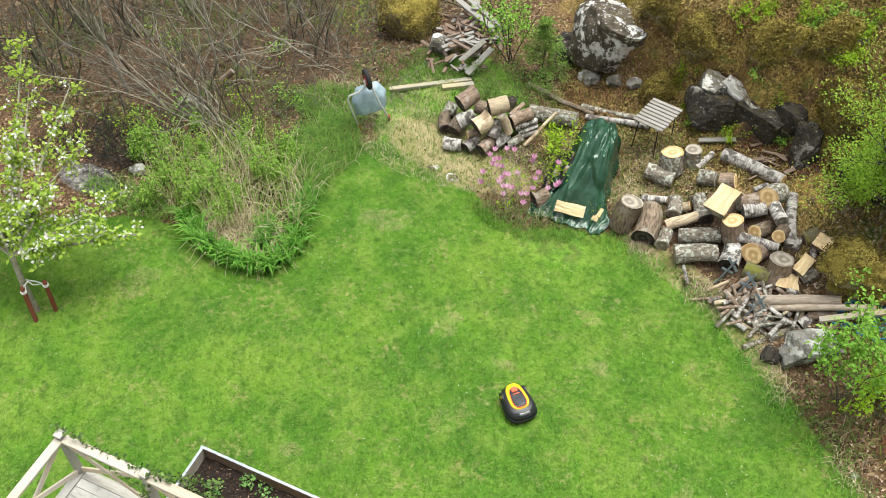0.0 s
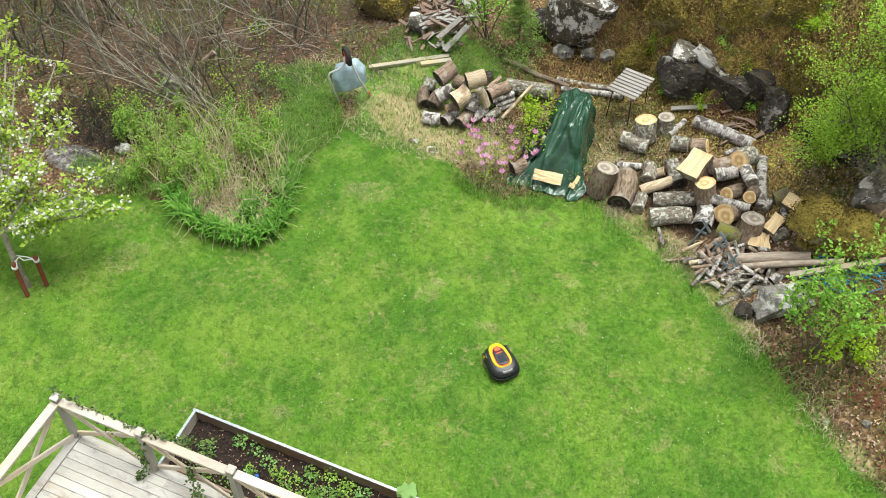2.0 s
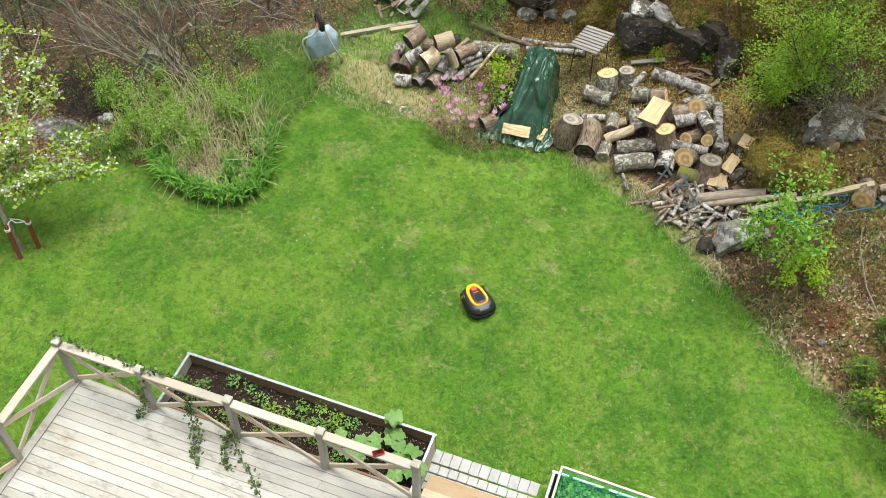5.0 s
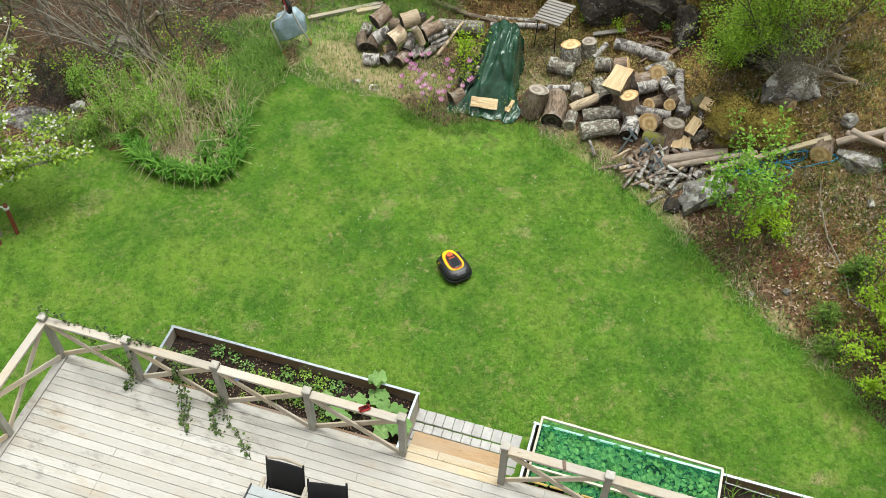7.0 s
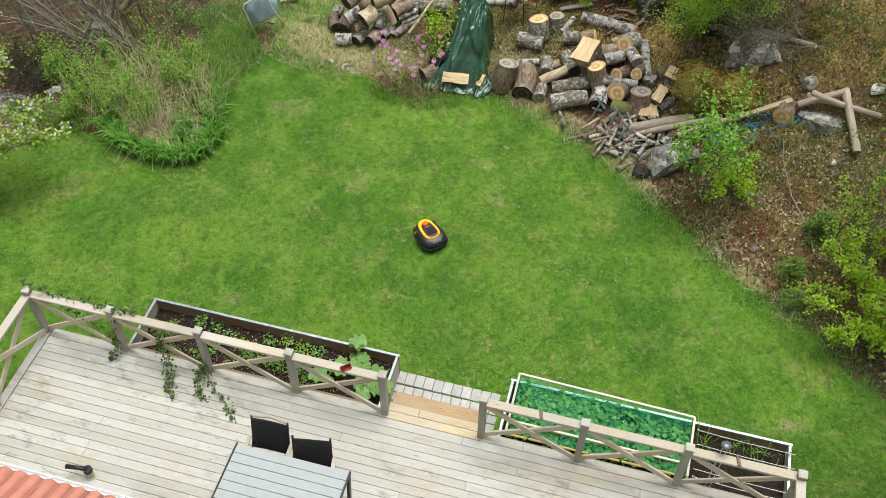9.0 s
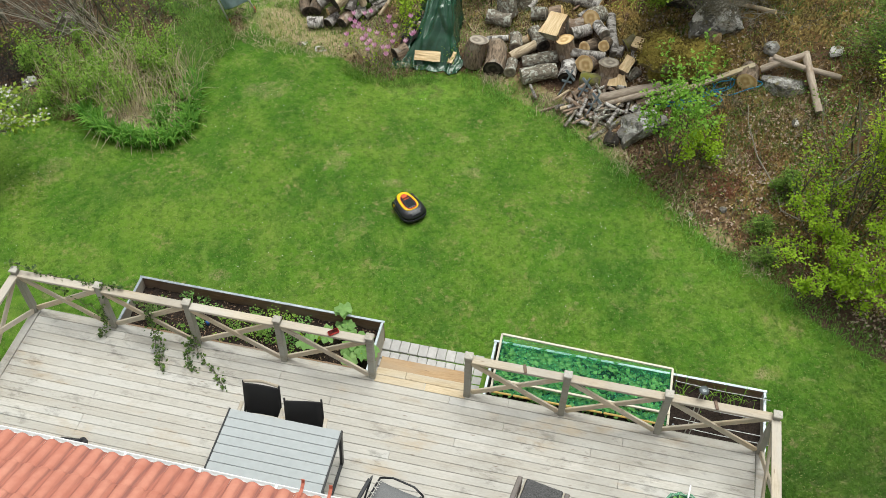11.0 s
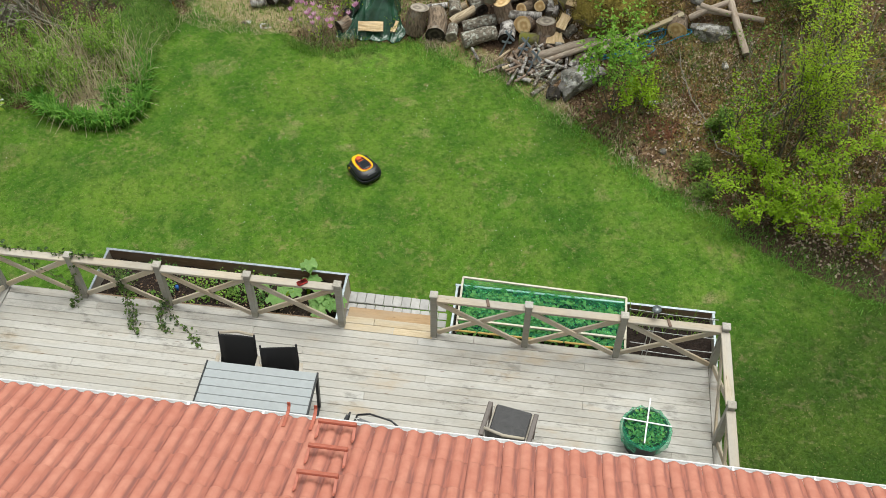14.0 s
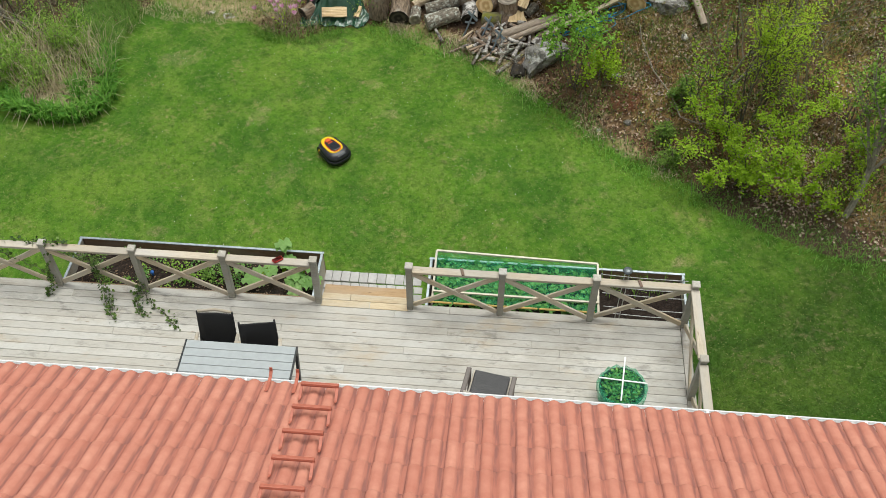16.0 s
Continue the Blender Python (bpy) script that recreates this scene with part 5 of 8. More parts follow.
# ---- tarpaulin over stacked wood ----
def make_tarp():
    q = Mat("green_tarpaulin", 0.24, 0.0, 0.7)
    c = q.ramp(q.noise(3.5, 5), (0.3, (0.012, 0.046, 0.026)), (0.75, (0.032, 0.1, 0.058)))
    c = q.mix(q.ramp(q.noise(6, 5, None, 0.65), (0.6, 0.0), (0.8, 0.25)), c, (0.13, 0.2, 0.15))
    q.color(c).bump(q.noise(6, 3, None, 0.5, 0.8), 0.3, 0.05)
    a = Acc()
    ns, nu = 110, 100
    for i in range(ns + 1):
        s = i / ns
        y = 9.2 - 1.85 * s
        lo = np.interp(s, (0, 0.15, 0.35, 0.55, 0.75, 0.9, 1), (-2.72, -2.76, -2.68, -2.7, -2.88, -3.02, -2.98))
        hi = np.interp(s, (0, 0.15, 0.35, 0.55, 0.75, 0.9, 1), (-2.06, -1.94, -1.9, -1.86, -1.76, -1.68, -1.7))
        top = lo + (hi - lo) * np.interp(s, (0, 0.4, 0.7, 1), (0.5, 0.58, 0.6, 0.5))
        h = np.interp(s, (0, 0.04, 0.12, 0.24, 0.4, 0.6, 0.76, 0.86, 0.93, 1), (0.1, 0.66, 0.84, 0.88, 0.82, 0.62, 0.34, 0.14, 0.06, 0.03))
        for j in range(nu + 1):
            u = 2 * j / nu - 1
            au = abs(u)
            prof = max(0.0, 1 - au ** (np.interp(s, (0.35, 0.7), (6.0, 1.9)) if u < 0 else np.interp(s, (0.35, 0.7), (6.0, 3.0))))
            pleat = 0.13 * math.exp(-((u - 0.25 + 0.9 * (s - 0.3)) / 0.16) ** 2) * smooth(s, 0.15, 0.4)
            hem = 0.16 * smooth(0.62 + 0.1 * math.sin(4 * u) - s, -0.015, 0.03) * smooth(u, -0.35, 0.0) * (1 - smooth(u, 0.75, 0.95))
            ridge = 1 - min(1.0, 2.6 * abs(noise.noise((u * 1.6 + 0.9 * s, s * 2.2 - 0.7 * u, 5))))
            ridge2 = 1 - min(1.0, 3.0 * abs(noise.noise((u * 3.4 - 1.2 * s, s * 3.1 + u, 15))))
            crease = 1 - min(1.0, 3.0 * abs(noise.noise((u * 7 + 3 * s, s * 8, 25))))
            fold = pleat + hem + (0.06 + 0.06 * smooth(s, 0.3, 0.6)) * ridge + (0.05 + 0.05 * smooth(s, 0.3, 0.5)) * ridge2 + 0.014 * crease + 0.07 * noise.noise((u * 2.0, s * 3.0, 1)) - 0.12
            fold *= smooth(s, 0.02, 0.28)
            skirt = smooth(au, 0.72, 1.0)
            frill = 0.05 * math.sin(17 * s + 5 * noise.noise((s * 3, u, 4))) * skirt
            x = top + (top - lo if u < 0 else hi - top) * math.copysign(au ** 0.85, u) + frill + 0.05 * ridge2 * math.copysign(skirt, u)
            yy = y + 0.07 * noise.noise((u * 3, s * 5, 12)) - 0.05 * ridge * smooth(s, 0.6, 1.0)
            base = gz(x, yy) + 0.015
            a.v.append((x, yy, base + max(0.0, h * prof + fold * (0.3 + 0.8 * h) + 0.03 * crease * skirt)))
    for i in range(ns):
        for j in range(nu):
            p = i * (nu + 1) + j
            a.f.append((p, p + nu + 1, p + nu + 2, p + 1))
    ob = new("tarpaulin", a.data("tarpaulin", q.m, True))
    md = ob.modifiers.new("thickness", "SOLIDIFY")
    md.thickness = 0.004
    tagged(ob, "crumpled dark green tarpaulin draped over stacked firewood", "tarpaulin")
    blk = Mat("black_plastic", 0.3)
    blk.color((0.015, 0.016, 0.018)).bump(blk.noise(12, 4, None, 0.6, 1.0), 0.8, 0.05)
    b = Acc()
    for i in range(17):
        for j in range(9):
            s, u = i / 16, j / 8
            x, y = -3.0 + 0.42 * u + 0.06 * noise.noise((s * 3, u * 3, 2)), 7.75 + 1.0 * s
            b.v.append((x, y, gz(x, y) + 0.02 + 0.42 * u ** 1.3 + 0.06 * noise.noise((s * 6, u * 6, 7))))
    for i in range(16):
        for j in range(8):
            p = i * 9 + j
            b.f.append((p, p + 1, p + 10, p + 9))
    sh = new("plastic_sheet", b.data("plastic_sheet", blk.m, True))
    sh.modifiers.new("thickness", "SOLIDIFY").thickness = 0.004
    tagged(sh, "crumpled black plastic sheet under the tarpaulin", "plastic sheet")


make_tarp()
W = ("under the tarpaulin", "logs under the tarpaulin")
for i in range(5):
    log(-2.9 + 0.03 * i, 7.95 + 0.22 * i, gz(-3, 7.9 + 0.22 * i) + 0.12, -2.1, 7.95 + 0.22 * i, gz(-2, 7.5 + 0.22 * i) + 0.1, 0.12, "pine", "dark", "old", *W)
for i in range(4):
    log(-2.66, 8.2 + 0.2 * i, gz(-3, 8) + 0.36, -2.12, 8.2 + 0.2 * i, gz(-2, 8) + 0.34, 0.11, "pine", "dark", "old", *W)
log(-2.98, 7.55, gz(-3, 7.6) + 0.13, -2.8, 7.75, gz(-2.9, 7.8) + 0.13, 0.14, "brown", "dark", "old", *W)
split_log(-2.32, 7.5, gz(-2.3, 7.5) + 0.25, 0.2, 0.5, 0.17, 0, -38, 96, "pale", "weighing down the tarpaulin", "")
split_log(-1.86, 7.62, gz(-1.83, 7.6) + 0.14, 0.11, 0.26, 0.08, 20, 0, -12, "pale", "beside the tarpaulin", "")

# ---- other timber ----
M["plank"] = wood_mat("pale_sawn_plank", (0.42, 0.34, 0.2), (0.62, 0.54, 0.36), (0.4, 0.38, 0.33), 0.3)
M["plank_grey"] = wood_mat("grey_old_plank", (0.17, 0.155, 0.135), (0.4, 0.38, 0.35), (0.3, 0.29, 0.28), 0.5)
M["plank_red"] = wood_mat("rusty_rotten_wood", (0.08, 0.045, 0.032), (0.26, 0.16, 0.115), (0.2, 0.15, 0.12), 0.5)


def plank(label, p, q, w, h, mat="plank", group="", name="plank"):
    ob = beam(name, None, M[mat], p, q, w, h, 0.004)
    return tagged(ob, label, "plank", group)


plank("long pale timber beam lying in the grass", (-6.63, 9.3, gz(-6.63, 9.3) + 0.05), (-5.25, 10.1, gz(-5.25, 10.1) + 0.07), 0.1, 0.06)
plank("short pale timber beam lying in the grass", (-5.65, 9.6, gz(-5.65, 9.6) + 0.05), (-5.15, 9.98, gz(-5.15, 10) + 0.07), 0.11, 0.06)
plank("new pale plank resting on the logs", (1.9, 6.6, gz(1.9, 6.6) + 0.24), (3.62, 7.1, gz(3.62, 7.1) + 0.3), 0.1, 0.045)
rnd = random.Random(21)
for i in range(95):
    x, y = -5.75 + rnd.gauss(0, 0.36), 11.0 + rnd.gauss(0, 0.5)
    a, L = rnd.uniform(0, math.pi), rnd.uniform(0.12, 0.5)
    z = gz(x, y) + 0.05 + max(0, 0.42 - 0.5 * math.hypot(x + 5.75, (y - 11) * 0.7)) * rnd.uniform(0.5, 1.1)
    t = rnd.uniform(-0.18, 0.18)
    c, s = math.cos(a) * L / 2, math.sin(a) * L / 2
    plank("rotten red-brown board on the debris heap" if i % 3 else "grey weathered board on the debris heap", (x - c, y - s, z - t * L), (x + c, y + s, z + t * L), rnd.uniform(0.03, 0.1), rnd.uniform(0.015, 0.04), "plank_red" if i % 3 else "plank_grey", "boards on the debris heap", "board")
for p, q, w in (((-6.35, 11.95, 0.45), (-5.3, 11.35, 0.42), 0.11), ((-6.3, 11.75, 0.38), (-5.25, 11.15, 0.4), 0.13), ((-5.6, 10.35, 0.05), (-5.3, 10.85, 0.3), 0.13), ((-5.35, 10.1, 0.0), (-5.1, 10.75, 0.25), 0.13), ((-6.0, 10.5, 0.05), (-5.55, 10.9, 0.28), 0.07), ((-5.95, 12.05, 0.45), (-5.8, 11.5, 0.45), 0.14), ((-6.1, 10.75, 0.1), (-5.6, 11.0, 0.3), 0.08)):
    plank("long grey weathered board on the debris heap", p, q, w, 0.03, "plank_grey", "boards on the debris heap", "board")

# kindling beside the logs
rnd = random.Random(5)
for i in range(105):
    x, y = 1.0 + rnd.gauss(0, 0.32), 6.75 + rnd.gauss(0, 0.22)
    if lawn_d(x, y) < 0.05:
        continue
    a, L = rnd.gauss(0.6, 0.9), rnd.uniform(0.16, 0.5)
    z = gz(x, y) + rnd.uniform(0.03, 0.2)
    t = rnd.uniform(-0.2, 0.2)
    c, s = math.cos(a) * L / 2, math.sin(a) * L / 2
    log(x - c, y - s, z - t * L, x + c, y + s, z + t * L, rnd.uniform(0.018, 0.045), rnd.choice(("grey", "pine", "birch", "brown", "pine", "pale")), "old", "old", "among the kindling", "sticks of kindling", "stick")
# scraps of bark and rotten wood in the hollow under the rock
for i in range(12):
    x, y = 0.55 + rnd.gauss(0, 0.35), 9.55 + rnd.gauss(0, 0.18)
    a, L = rnd.uniform(-0.9, 0.9), rnd.uniform(0.12, 0.4)
    c, s = math.cos(a) * L / 2, math.sin(a) * L / 2
    z = gz(x, y) + 0.06
    plank("rotten reddish board under the rock face", (x - c, y - s, z), (x + c, y + s, z + rnd.uniform(-0.05, 0.1)), rnd.uniform(0.03, 0.09), 0.018, "plank_red", "boards under the rock face", "board")
plank("grey weathered board under the rock face", (-0.75, 9.72, gz(-0.7, 9.7) + 0.05), (-0.15, 9.85, gz(-0.15, 9.85) + 0.06), 0.1, 0.03, "plank_grey", "boards under the rock face", "board")

log(-9.68, 7.0, gz(-9.7, 7.1) + 0.16, -9.85, 7.25, gz(-9.8, 7.2) + 0.12, 0.19, "grey", "old", "old", "under the brushwood", "")
log(-9.6, 8.0, gz(-9.5, 8) + 0.15, -9.42, 8.15, gz(-9.5, 8) + 0.35, 0.07, "pine", "fresh", "old", "under the brushwood", "")


# ---- steel stakes stuck in the kindling ----
M["steel"] = plain("dull_blue_grey_steel", (0.2, 0.24, 0.27), 0.5, 0.7)
for x, y, tilt in ((0.3, 7.05, 25), (0.62, 6.85, 30), (0.85, 6.5, 28)):
    st = thing("ground_anchor", pose(x, y, gz(x, y) - 0.02, -tilt, 12, -25), "dull blue-grey steel ground anchor leaning on kindling", "ground anchor", "ground anchors")
    block("shaft", st, M["steel"], (0.03, 0.03, 0.6), pose(0, 0, 0.3), 0.004)
    block("cross_blade", st, M["steel"], (0.26, 0.012, 0.05), pose(0, 0.02, 0.48, 0, 18, 0), 0.003)
    block("cross_blade", st, M["steel"], (0.2, 0.012, 0.04), pose(0, 0.02, 0.34, 0, -20, 0), 0.003)


# ---- blue rope ----
M["rope"] = plain("faded_blue_rope", (0.04, 0.26, 0.46), 0.7)
rp = Acc()
rnd = random.Random(9)
for k in range(8):
    pts, r = [], rnd.uniform(0.15, 0.4)
    cx, cy = 3.0 + rnd.uniform(-0.6, 0.5), 6.85 + rnd.uniform(-0.25, 0.3)
    for i in range(26):
        w = 0.3 * i + k
        x, y = cx + r * math.cos(w) * 1.4, cy + r * 0.5 * math.sin(w)
        pts.append((x, y, gz(x, y) + 0.05 + 0.06 * noise.noise((i * 0.3, k, 0))))
    rp.tube(pts, [0.012] * len(pts), 5)
tagged(new("rope", rp.data("rope", M["rope"], True)), "tangled faded blue rope on the bank", "rope")


# ---- old slatted table ----
def make_table():
    o, u, v = Vector((-1.89, 9.25, 0.86)), Vector((0.6, -0.22, 0.09)), Vector((0.12, 0.62, 0.1))
    u, v = u.normalized(), v.normalized()
    n = u.cross(v).normalized()
    m = Matrix((u, n.cross(u), n)).transposed().to_4x4()
    m.translation = o + u * 0.33 + v * 0.33
    base = gz(-1.55, 9.45)
    tb = thing("garden_table", (-1.55, 9.45, base), "weathered grey slatted garden table on thin metal legs", "table")
    loc = Matrix.Translation((1.55, -9.45, -base)) @ m
    for i in range(8):
        block("slat", tb, M["plank_grey"], (0.6, 0.062, 0.022), loc @ pose(0.004 * (i % 3), -0.273 + 0.078 * i, 0, 0, 0, 0.4 * (i % 2)), 0.004)
    for x in (-0.22, 0.22):
        block("batten", tb, M["plank_grey"], (0.05, 0.62, 0.03), loc @ pose(x, 0, -0.027), 0.004)
    leg = plain("dark_steel_leg", (0.05, 0.05, 0.05), 0.5, 0.6)
    for sx in (-1, 1):
        for sy in (-1, 1):
            top = loc @ Vector((0.2 * sx, 0.26 * sy, -0.04))
            wx, wy = -1.55 + top.x + 0.03 * sx, 9.45 + top.y
            a = Acc()
            a.tube([top, (top.x + 0.03 * sx, top.y, gz(wx, wy) - base)], [0.011, 0.011], 6)
            part("leg", a, leg, tb)


make_table()


# ---- wheelbarrow, stood on its handles ----
def make_barrow():
    o = Vector((-6.47, 8.32, gz(-6.47, 8.32) + 0.0))
    up = Vector((-0.14, 0.0, 1.0)).normalized()
    out = Vector((0.68, -0.7, 0.3))
    out = (out - up * out.dot(up)).normalized()
    m = Matrix((up.cross(out) * -1, up, out)).transposed().to_4x4()
    if m.determinant() < 0:
        m = Matrix((up.cross(out), up, out)).transposed().to_4x4()
    m.translation = o
    wb = thing("wheelbarrow", m, "tipped-up wheelbarrow with blue-grey tray and red grips", "wheelbarrow")
    blue = plain("worn_blue_grey_paint", (0.3, 0.4, 0.46), 0.45, 0.0, 0.2, 9)
    tube = plain("galvanised_tube", (0.6, 0.61, 0.62), 0.4, 0.2)
    red = plain("red_plastic", (0.5, 0.03, 0.03), 0.45)
    tyre = plain("black_rubber", (0.02, 0.02, 0.02), 0.8)
    a = Acc()
    lower = ((-0.3, 0.3, 0.02), (0.3, 0.3, 0.02), (0.34, 0.66, 0.02), (0.2, 0.92, 0.02), (-0.2, 0.92, 0.02), (-0.34, 0.66, 0.02))
    upper = ((-0.2, 0.38, 0.2), (0.2, 0.38, 0.2), (0.24, 0.62, 0.18), (0.13, 0.8, 0.15), (-0.13, 0.8, 0.15), (-0.24, 0.62, 0.18))
    bm = bmesh.new()
    vs = [bm.verts.new(p) for p in lower + upper]
    for f in [tuple(range(6, 12))] + [(i, (i + 1) % 6, 6 + (i + 1) % 6, 6 + i) for i in range(6)]:
        bm.faces.new([vs[i] for i in f])
    bmesh.ops.bevel(bm, geom=[e for e in bm.edges if not e.is_boundary], offset=0.03, segments=3, affect="EDGES", profile=0.5)
    me = bpy.data.meshes.new("tray")
    bm.to_mesh(me)
    bm.free()
    me.materials.append(blue)
    me.polygons.foreach_set("use_smooth", [True] * len(me.polygons))
    tray = part("tray", me, blue, wb, "blue-grey painted steel tray")
    tray.modifiers.new("thickness", "SOLIDIFY").thickness = 0.004
    for s in (-1, 1):
        b = Acc()
        if s > 0:
            b.tube([(0.29, 0.0, 0.05), (0.2, 0.34, 0.23), (0.12, 0.6, 0.25), (0.06, 0.9, 0.24), (0.05, 1.14, 0.2)], [0.019] * 5, 8)
        else:
            b.tube([(-0.3, 0.0, 0.05), (-0.36, 0.4, 0.1), (-0.41, 0.78, 0.12), (-0.37, 0.86, 0.13), (-0.2, 0.9, 0.17), (-0.06, 1.0, 0.2), (-0.05, 1.14, 0.2)], [0.019] * 7, 8)
        part("frame_tube", b, tube, wb, smooth=True)
        g = Acc()
        g.tube([(0.29 * s, 0.0, 0.05), (0.29 * s, 0.11, 0.065)], [0.027, 0.024], 8)
        part("grip", g, red, wb, "red plastic grip")
    w = Acc()
    for i in range(20):
        for k in range(8):
            t, f = 2 * math.pi * i / 20, 2 * math.pi * k / 8
            r = 0.15 + 0.045 * math.cos(f)
            w.v.append((0.045 * math.sin(f), 1.14 + r * math.cos(t), 0.2 + r * math.sin(t)))
    for i in range(20):
        for k in range(8):
            j, n = (i + 1) % 20, (k + 1) % 8
            w.f.append((i * 8 + k, j * 8 + k, j * 8 + n, i * 8 + n))
    wheel = part("wheel", w, tyre, wb, "black rubber tyre", smooth=True)
    h = Acc()
    h.tube([(-0.035, 1.14, 0.2), (0.035, 1.14, 0.2)], [0.105, 0.105], 16)
    part("rim", h, red, wheel, "red wheel rim")


make_barrow()


# ---- brushwood at the wood's edge ----
def make_brush():
    rnd = random.Random(31)
    n = 0
    spots = []
    while n < 88:
        x, y = rnd.uniform(-15.5, -5.2), rnd.uniform(5.2, 13.5)
        if lawn_d(x, y) < 0.9 or y < 5.6 or (x > -8.7 and y < 7.6) or y > 17 + 0.4 * x + 4 or math.hypot(x + 5.6, y - 10.2) < 1.7 or math.hypot(x + 6.6, y - 8.6) < 1.2 or (x > -7.0 and y < 9.6) or (x > -9.4 and y < 6.9):
            continue
        n += 1
        spots.append((x, y))
    for i, (x, y) in enumerate(spots):
        shrub("brushwood", "leafless grey-brown thicket of thin stems", "shrub", x, y, rnd.randint(2, 4), rnd.uniform(1.6, 3.2), 100 + i, None, r=0.019, spread=0.6, kids=5 if i % 3 else 3, depth=1 if i % 3 else 2, lift=0.02, wander=0.4, bark="twig" if i % 5 else "twig_pale", group="brushwood", fan=0.8, lean=(rnd.uniform(-0.6, 0.3), rnd.uniform(-0.3, 0.2)), base=0.35)


make_brush()
shrub("aspen_sapling", "slender pale grey leafless aspen stem in the brushwood", "tree", -11.1, 7.05, 1, 4.2, 7, None, r=0.05, spread=0.6, kids=5, depth=2, lift=0.1, lean=(-0.25, -0.05), wander=0.08, bark="twig_pale", fan=0.05, base=0.02)
shrub("aspen_sapling", "slender pale grey leafless aspen stem in the brushwood", "tree", -9.9, 8.3, 1, 3.8, 8, None, r=0.035, spread=0.6, kids=5, depth=2, lift=0.1, lean=(-0.2, 0.1), wander=0.1, bark="twig_pale", fan=0.1, base=0.02)
# long arching canes over the ash heap
for i in range(18):
    rnd = random.Random(60 + i)
    x, y = -9.2 + rnd.uniform(-1.0, 1.3), 6.9 + rnd.uniform(-0.4, 0.6)
    shrub("arching_cane", "long pale arching leafless cane", "shrub", x, y, 1, rnd.uniform(2.2, 3.2), 300 + i, None, r=0.016, spread=0.6, kids=6, depth=1, lift=-0.07, lean=(rnd.uniform(-1.6, 0.1), rnd.uniform(-0.5, 0.5)), wander=0.22, bark="twig_pale", group="arching canes", fan=0.4)
# fresh leafy shoots in the brushwood
for i, (x, y, h, lf) in enumerate(((-9.6, 6.6, 0.8, "leaf_fresh"), (-10.8, 8.4, 1.0, "leaf_fresh"), (-9.0, 9.0, 0.8, "leaf_fresh"), (-7.9, 9.9, 1.6, "leaf_lime"), (-7.6, 10.7, 1.8, "leaf_lime"), (-13.3, 8.2, 1.2, "leaf_herb"), (-14.4, 7.0, 1.6, "needle"), (-12.6, 6.0, 0.7, "leaf_fresh"), (-8.2, 8.0, 0.8, "leaf_fresh"), (-11.6, 9.8, 0.9, "leaf_herb"), (-8.9, 7.5, 0.7, "leaf_lime"), (-10.2, 6.1, 0.6, "leaf_lime"))):
    shrub("leafy_shoot", "young shrub with sparse fresh green leaves", "shrub", x, y, 4, h, 400 + i, lf, 0.05, 2, 0.06, 0.008, 0.7, 4, 1, 0.1, fan=0.6, group="leafy shoots")

# ash heap
bm = bmesh.new()
bmesh.ops.create_grid(bm, x_segments=40, y_segments=30, size=0.5)
for v in bm.verts:
    k = max(0.0, 1 - (v.co.x ** 2 + v.co.y ** 2) * 4)
    wx, wy = -10.35 + v.co.x * 1.3, 4.85 + v.co.y * 0.75
    v.co = Vector((wx, wy, gz(wx, wy) - 0.03 + 0.09 * k ** 0.7 + 0.09 * k * noise.noise((wx * 4, wy * 4, 0)) + 0.02 * noise.noise((wx * 14, wy * 14, 0))))
me = bpy.data.meshes.new("ash_heap")
bm.to_mesh(me)
bm.free()
q = Mat("pale_ash", 0.95)
q.color(q.ramp(q.noise(9, 6, None, 0.7), (0.35, (0.03, 0.027, 0.026)), (0.52, (0.16, 0.145, 0.14)), (0.68, (0.46, 0.44, 0.43)))).bump(q.noise(30, 6), 0.8, 0.03)
me.materials.append(q.m)
tagged(new("ash_mound", me), "pale grey ash heap of an old fire", "ash heap")
M["char"] = bark_mat("charred_twig", (0.012, 0.011, 0.01), (0.07, 0.06, 0.055), 8, 3, 0.3)
rnd = random.Random(505)
for i in range(16):
    shrub("charred_brush", "dark charred twigs behind the ash heap", "shrub", -10.65 + rnd.uniform(-0.7, 0.7), 5.45 + rnd.uniform(-0.3, 0.35), 12, 0.75, 500 + i, None, r=0.008, spread=1.0, kids=4, depth=1, lift=-0.12, fan=2.2, bark="char", group="charred twigs", base=0.3)



# ---- flower bed ----
DAY = ((-8.2, 4.7), (-7.95, 4.5), (-7.7, 4.33), (-7.45, 4.25), (-7.2, 4.2), (-6.95, 4.2), (-6.7, 4.22), (-6.45, 4.38), (-6.3, 4.58), (-6.25, 4.85), (-6.32, 5.1), (-6.4, 5.35), (-6.5, 5.6), (-6.55, 5.9), (-6.9, 5.05), (-6.75, 4.75))
for i, (x, y) in enumerate(DAY):
    rng = np.random.default_rng(600 + i)
    cl = thing("daylily_clump", (x, y + 0.08, gz(x, y)), "dense clump of dark green strap-leaved daylilies", "plant", "daylily clumps")
    p = rng.normal(size=(110, 3)) * (0.075, 0.065, 0.0)
    v, f = blade_arrays(p, np.full(110, 0.37), 0.034, rng, 0.72, 0.6)
    part("leaves", fast("leaves", v, f, M["leaf_day"]), M["leaf_day"], cl)
rng = np.random.default_rng(77)


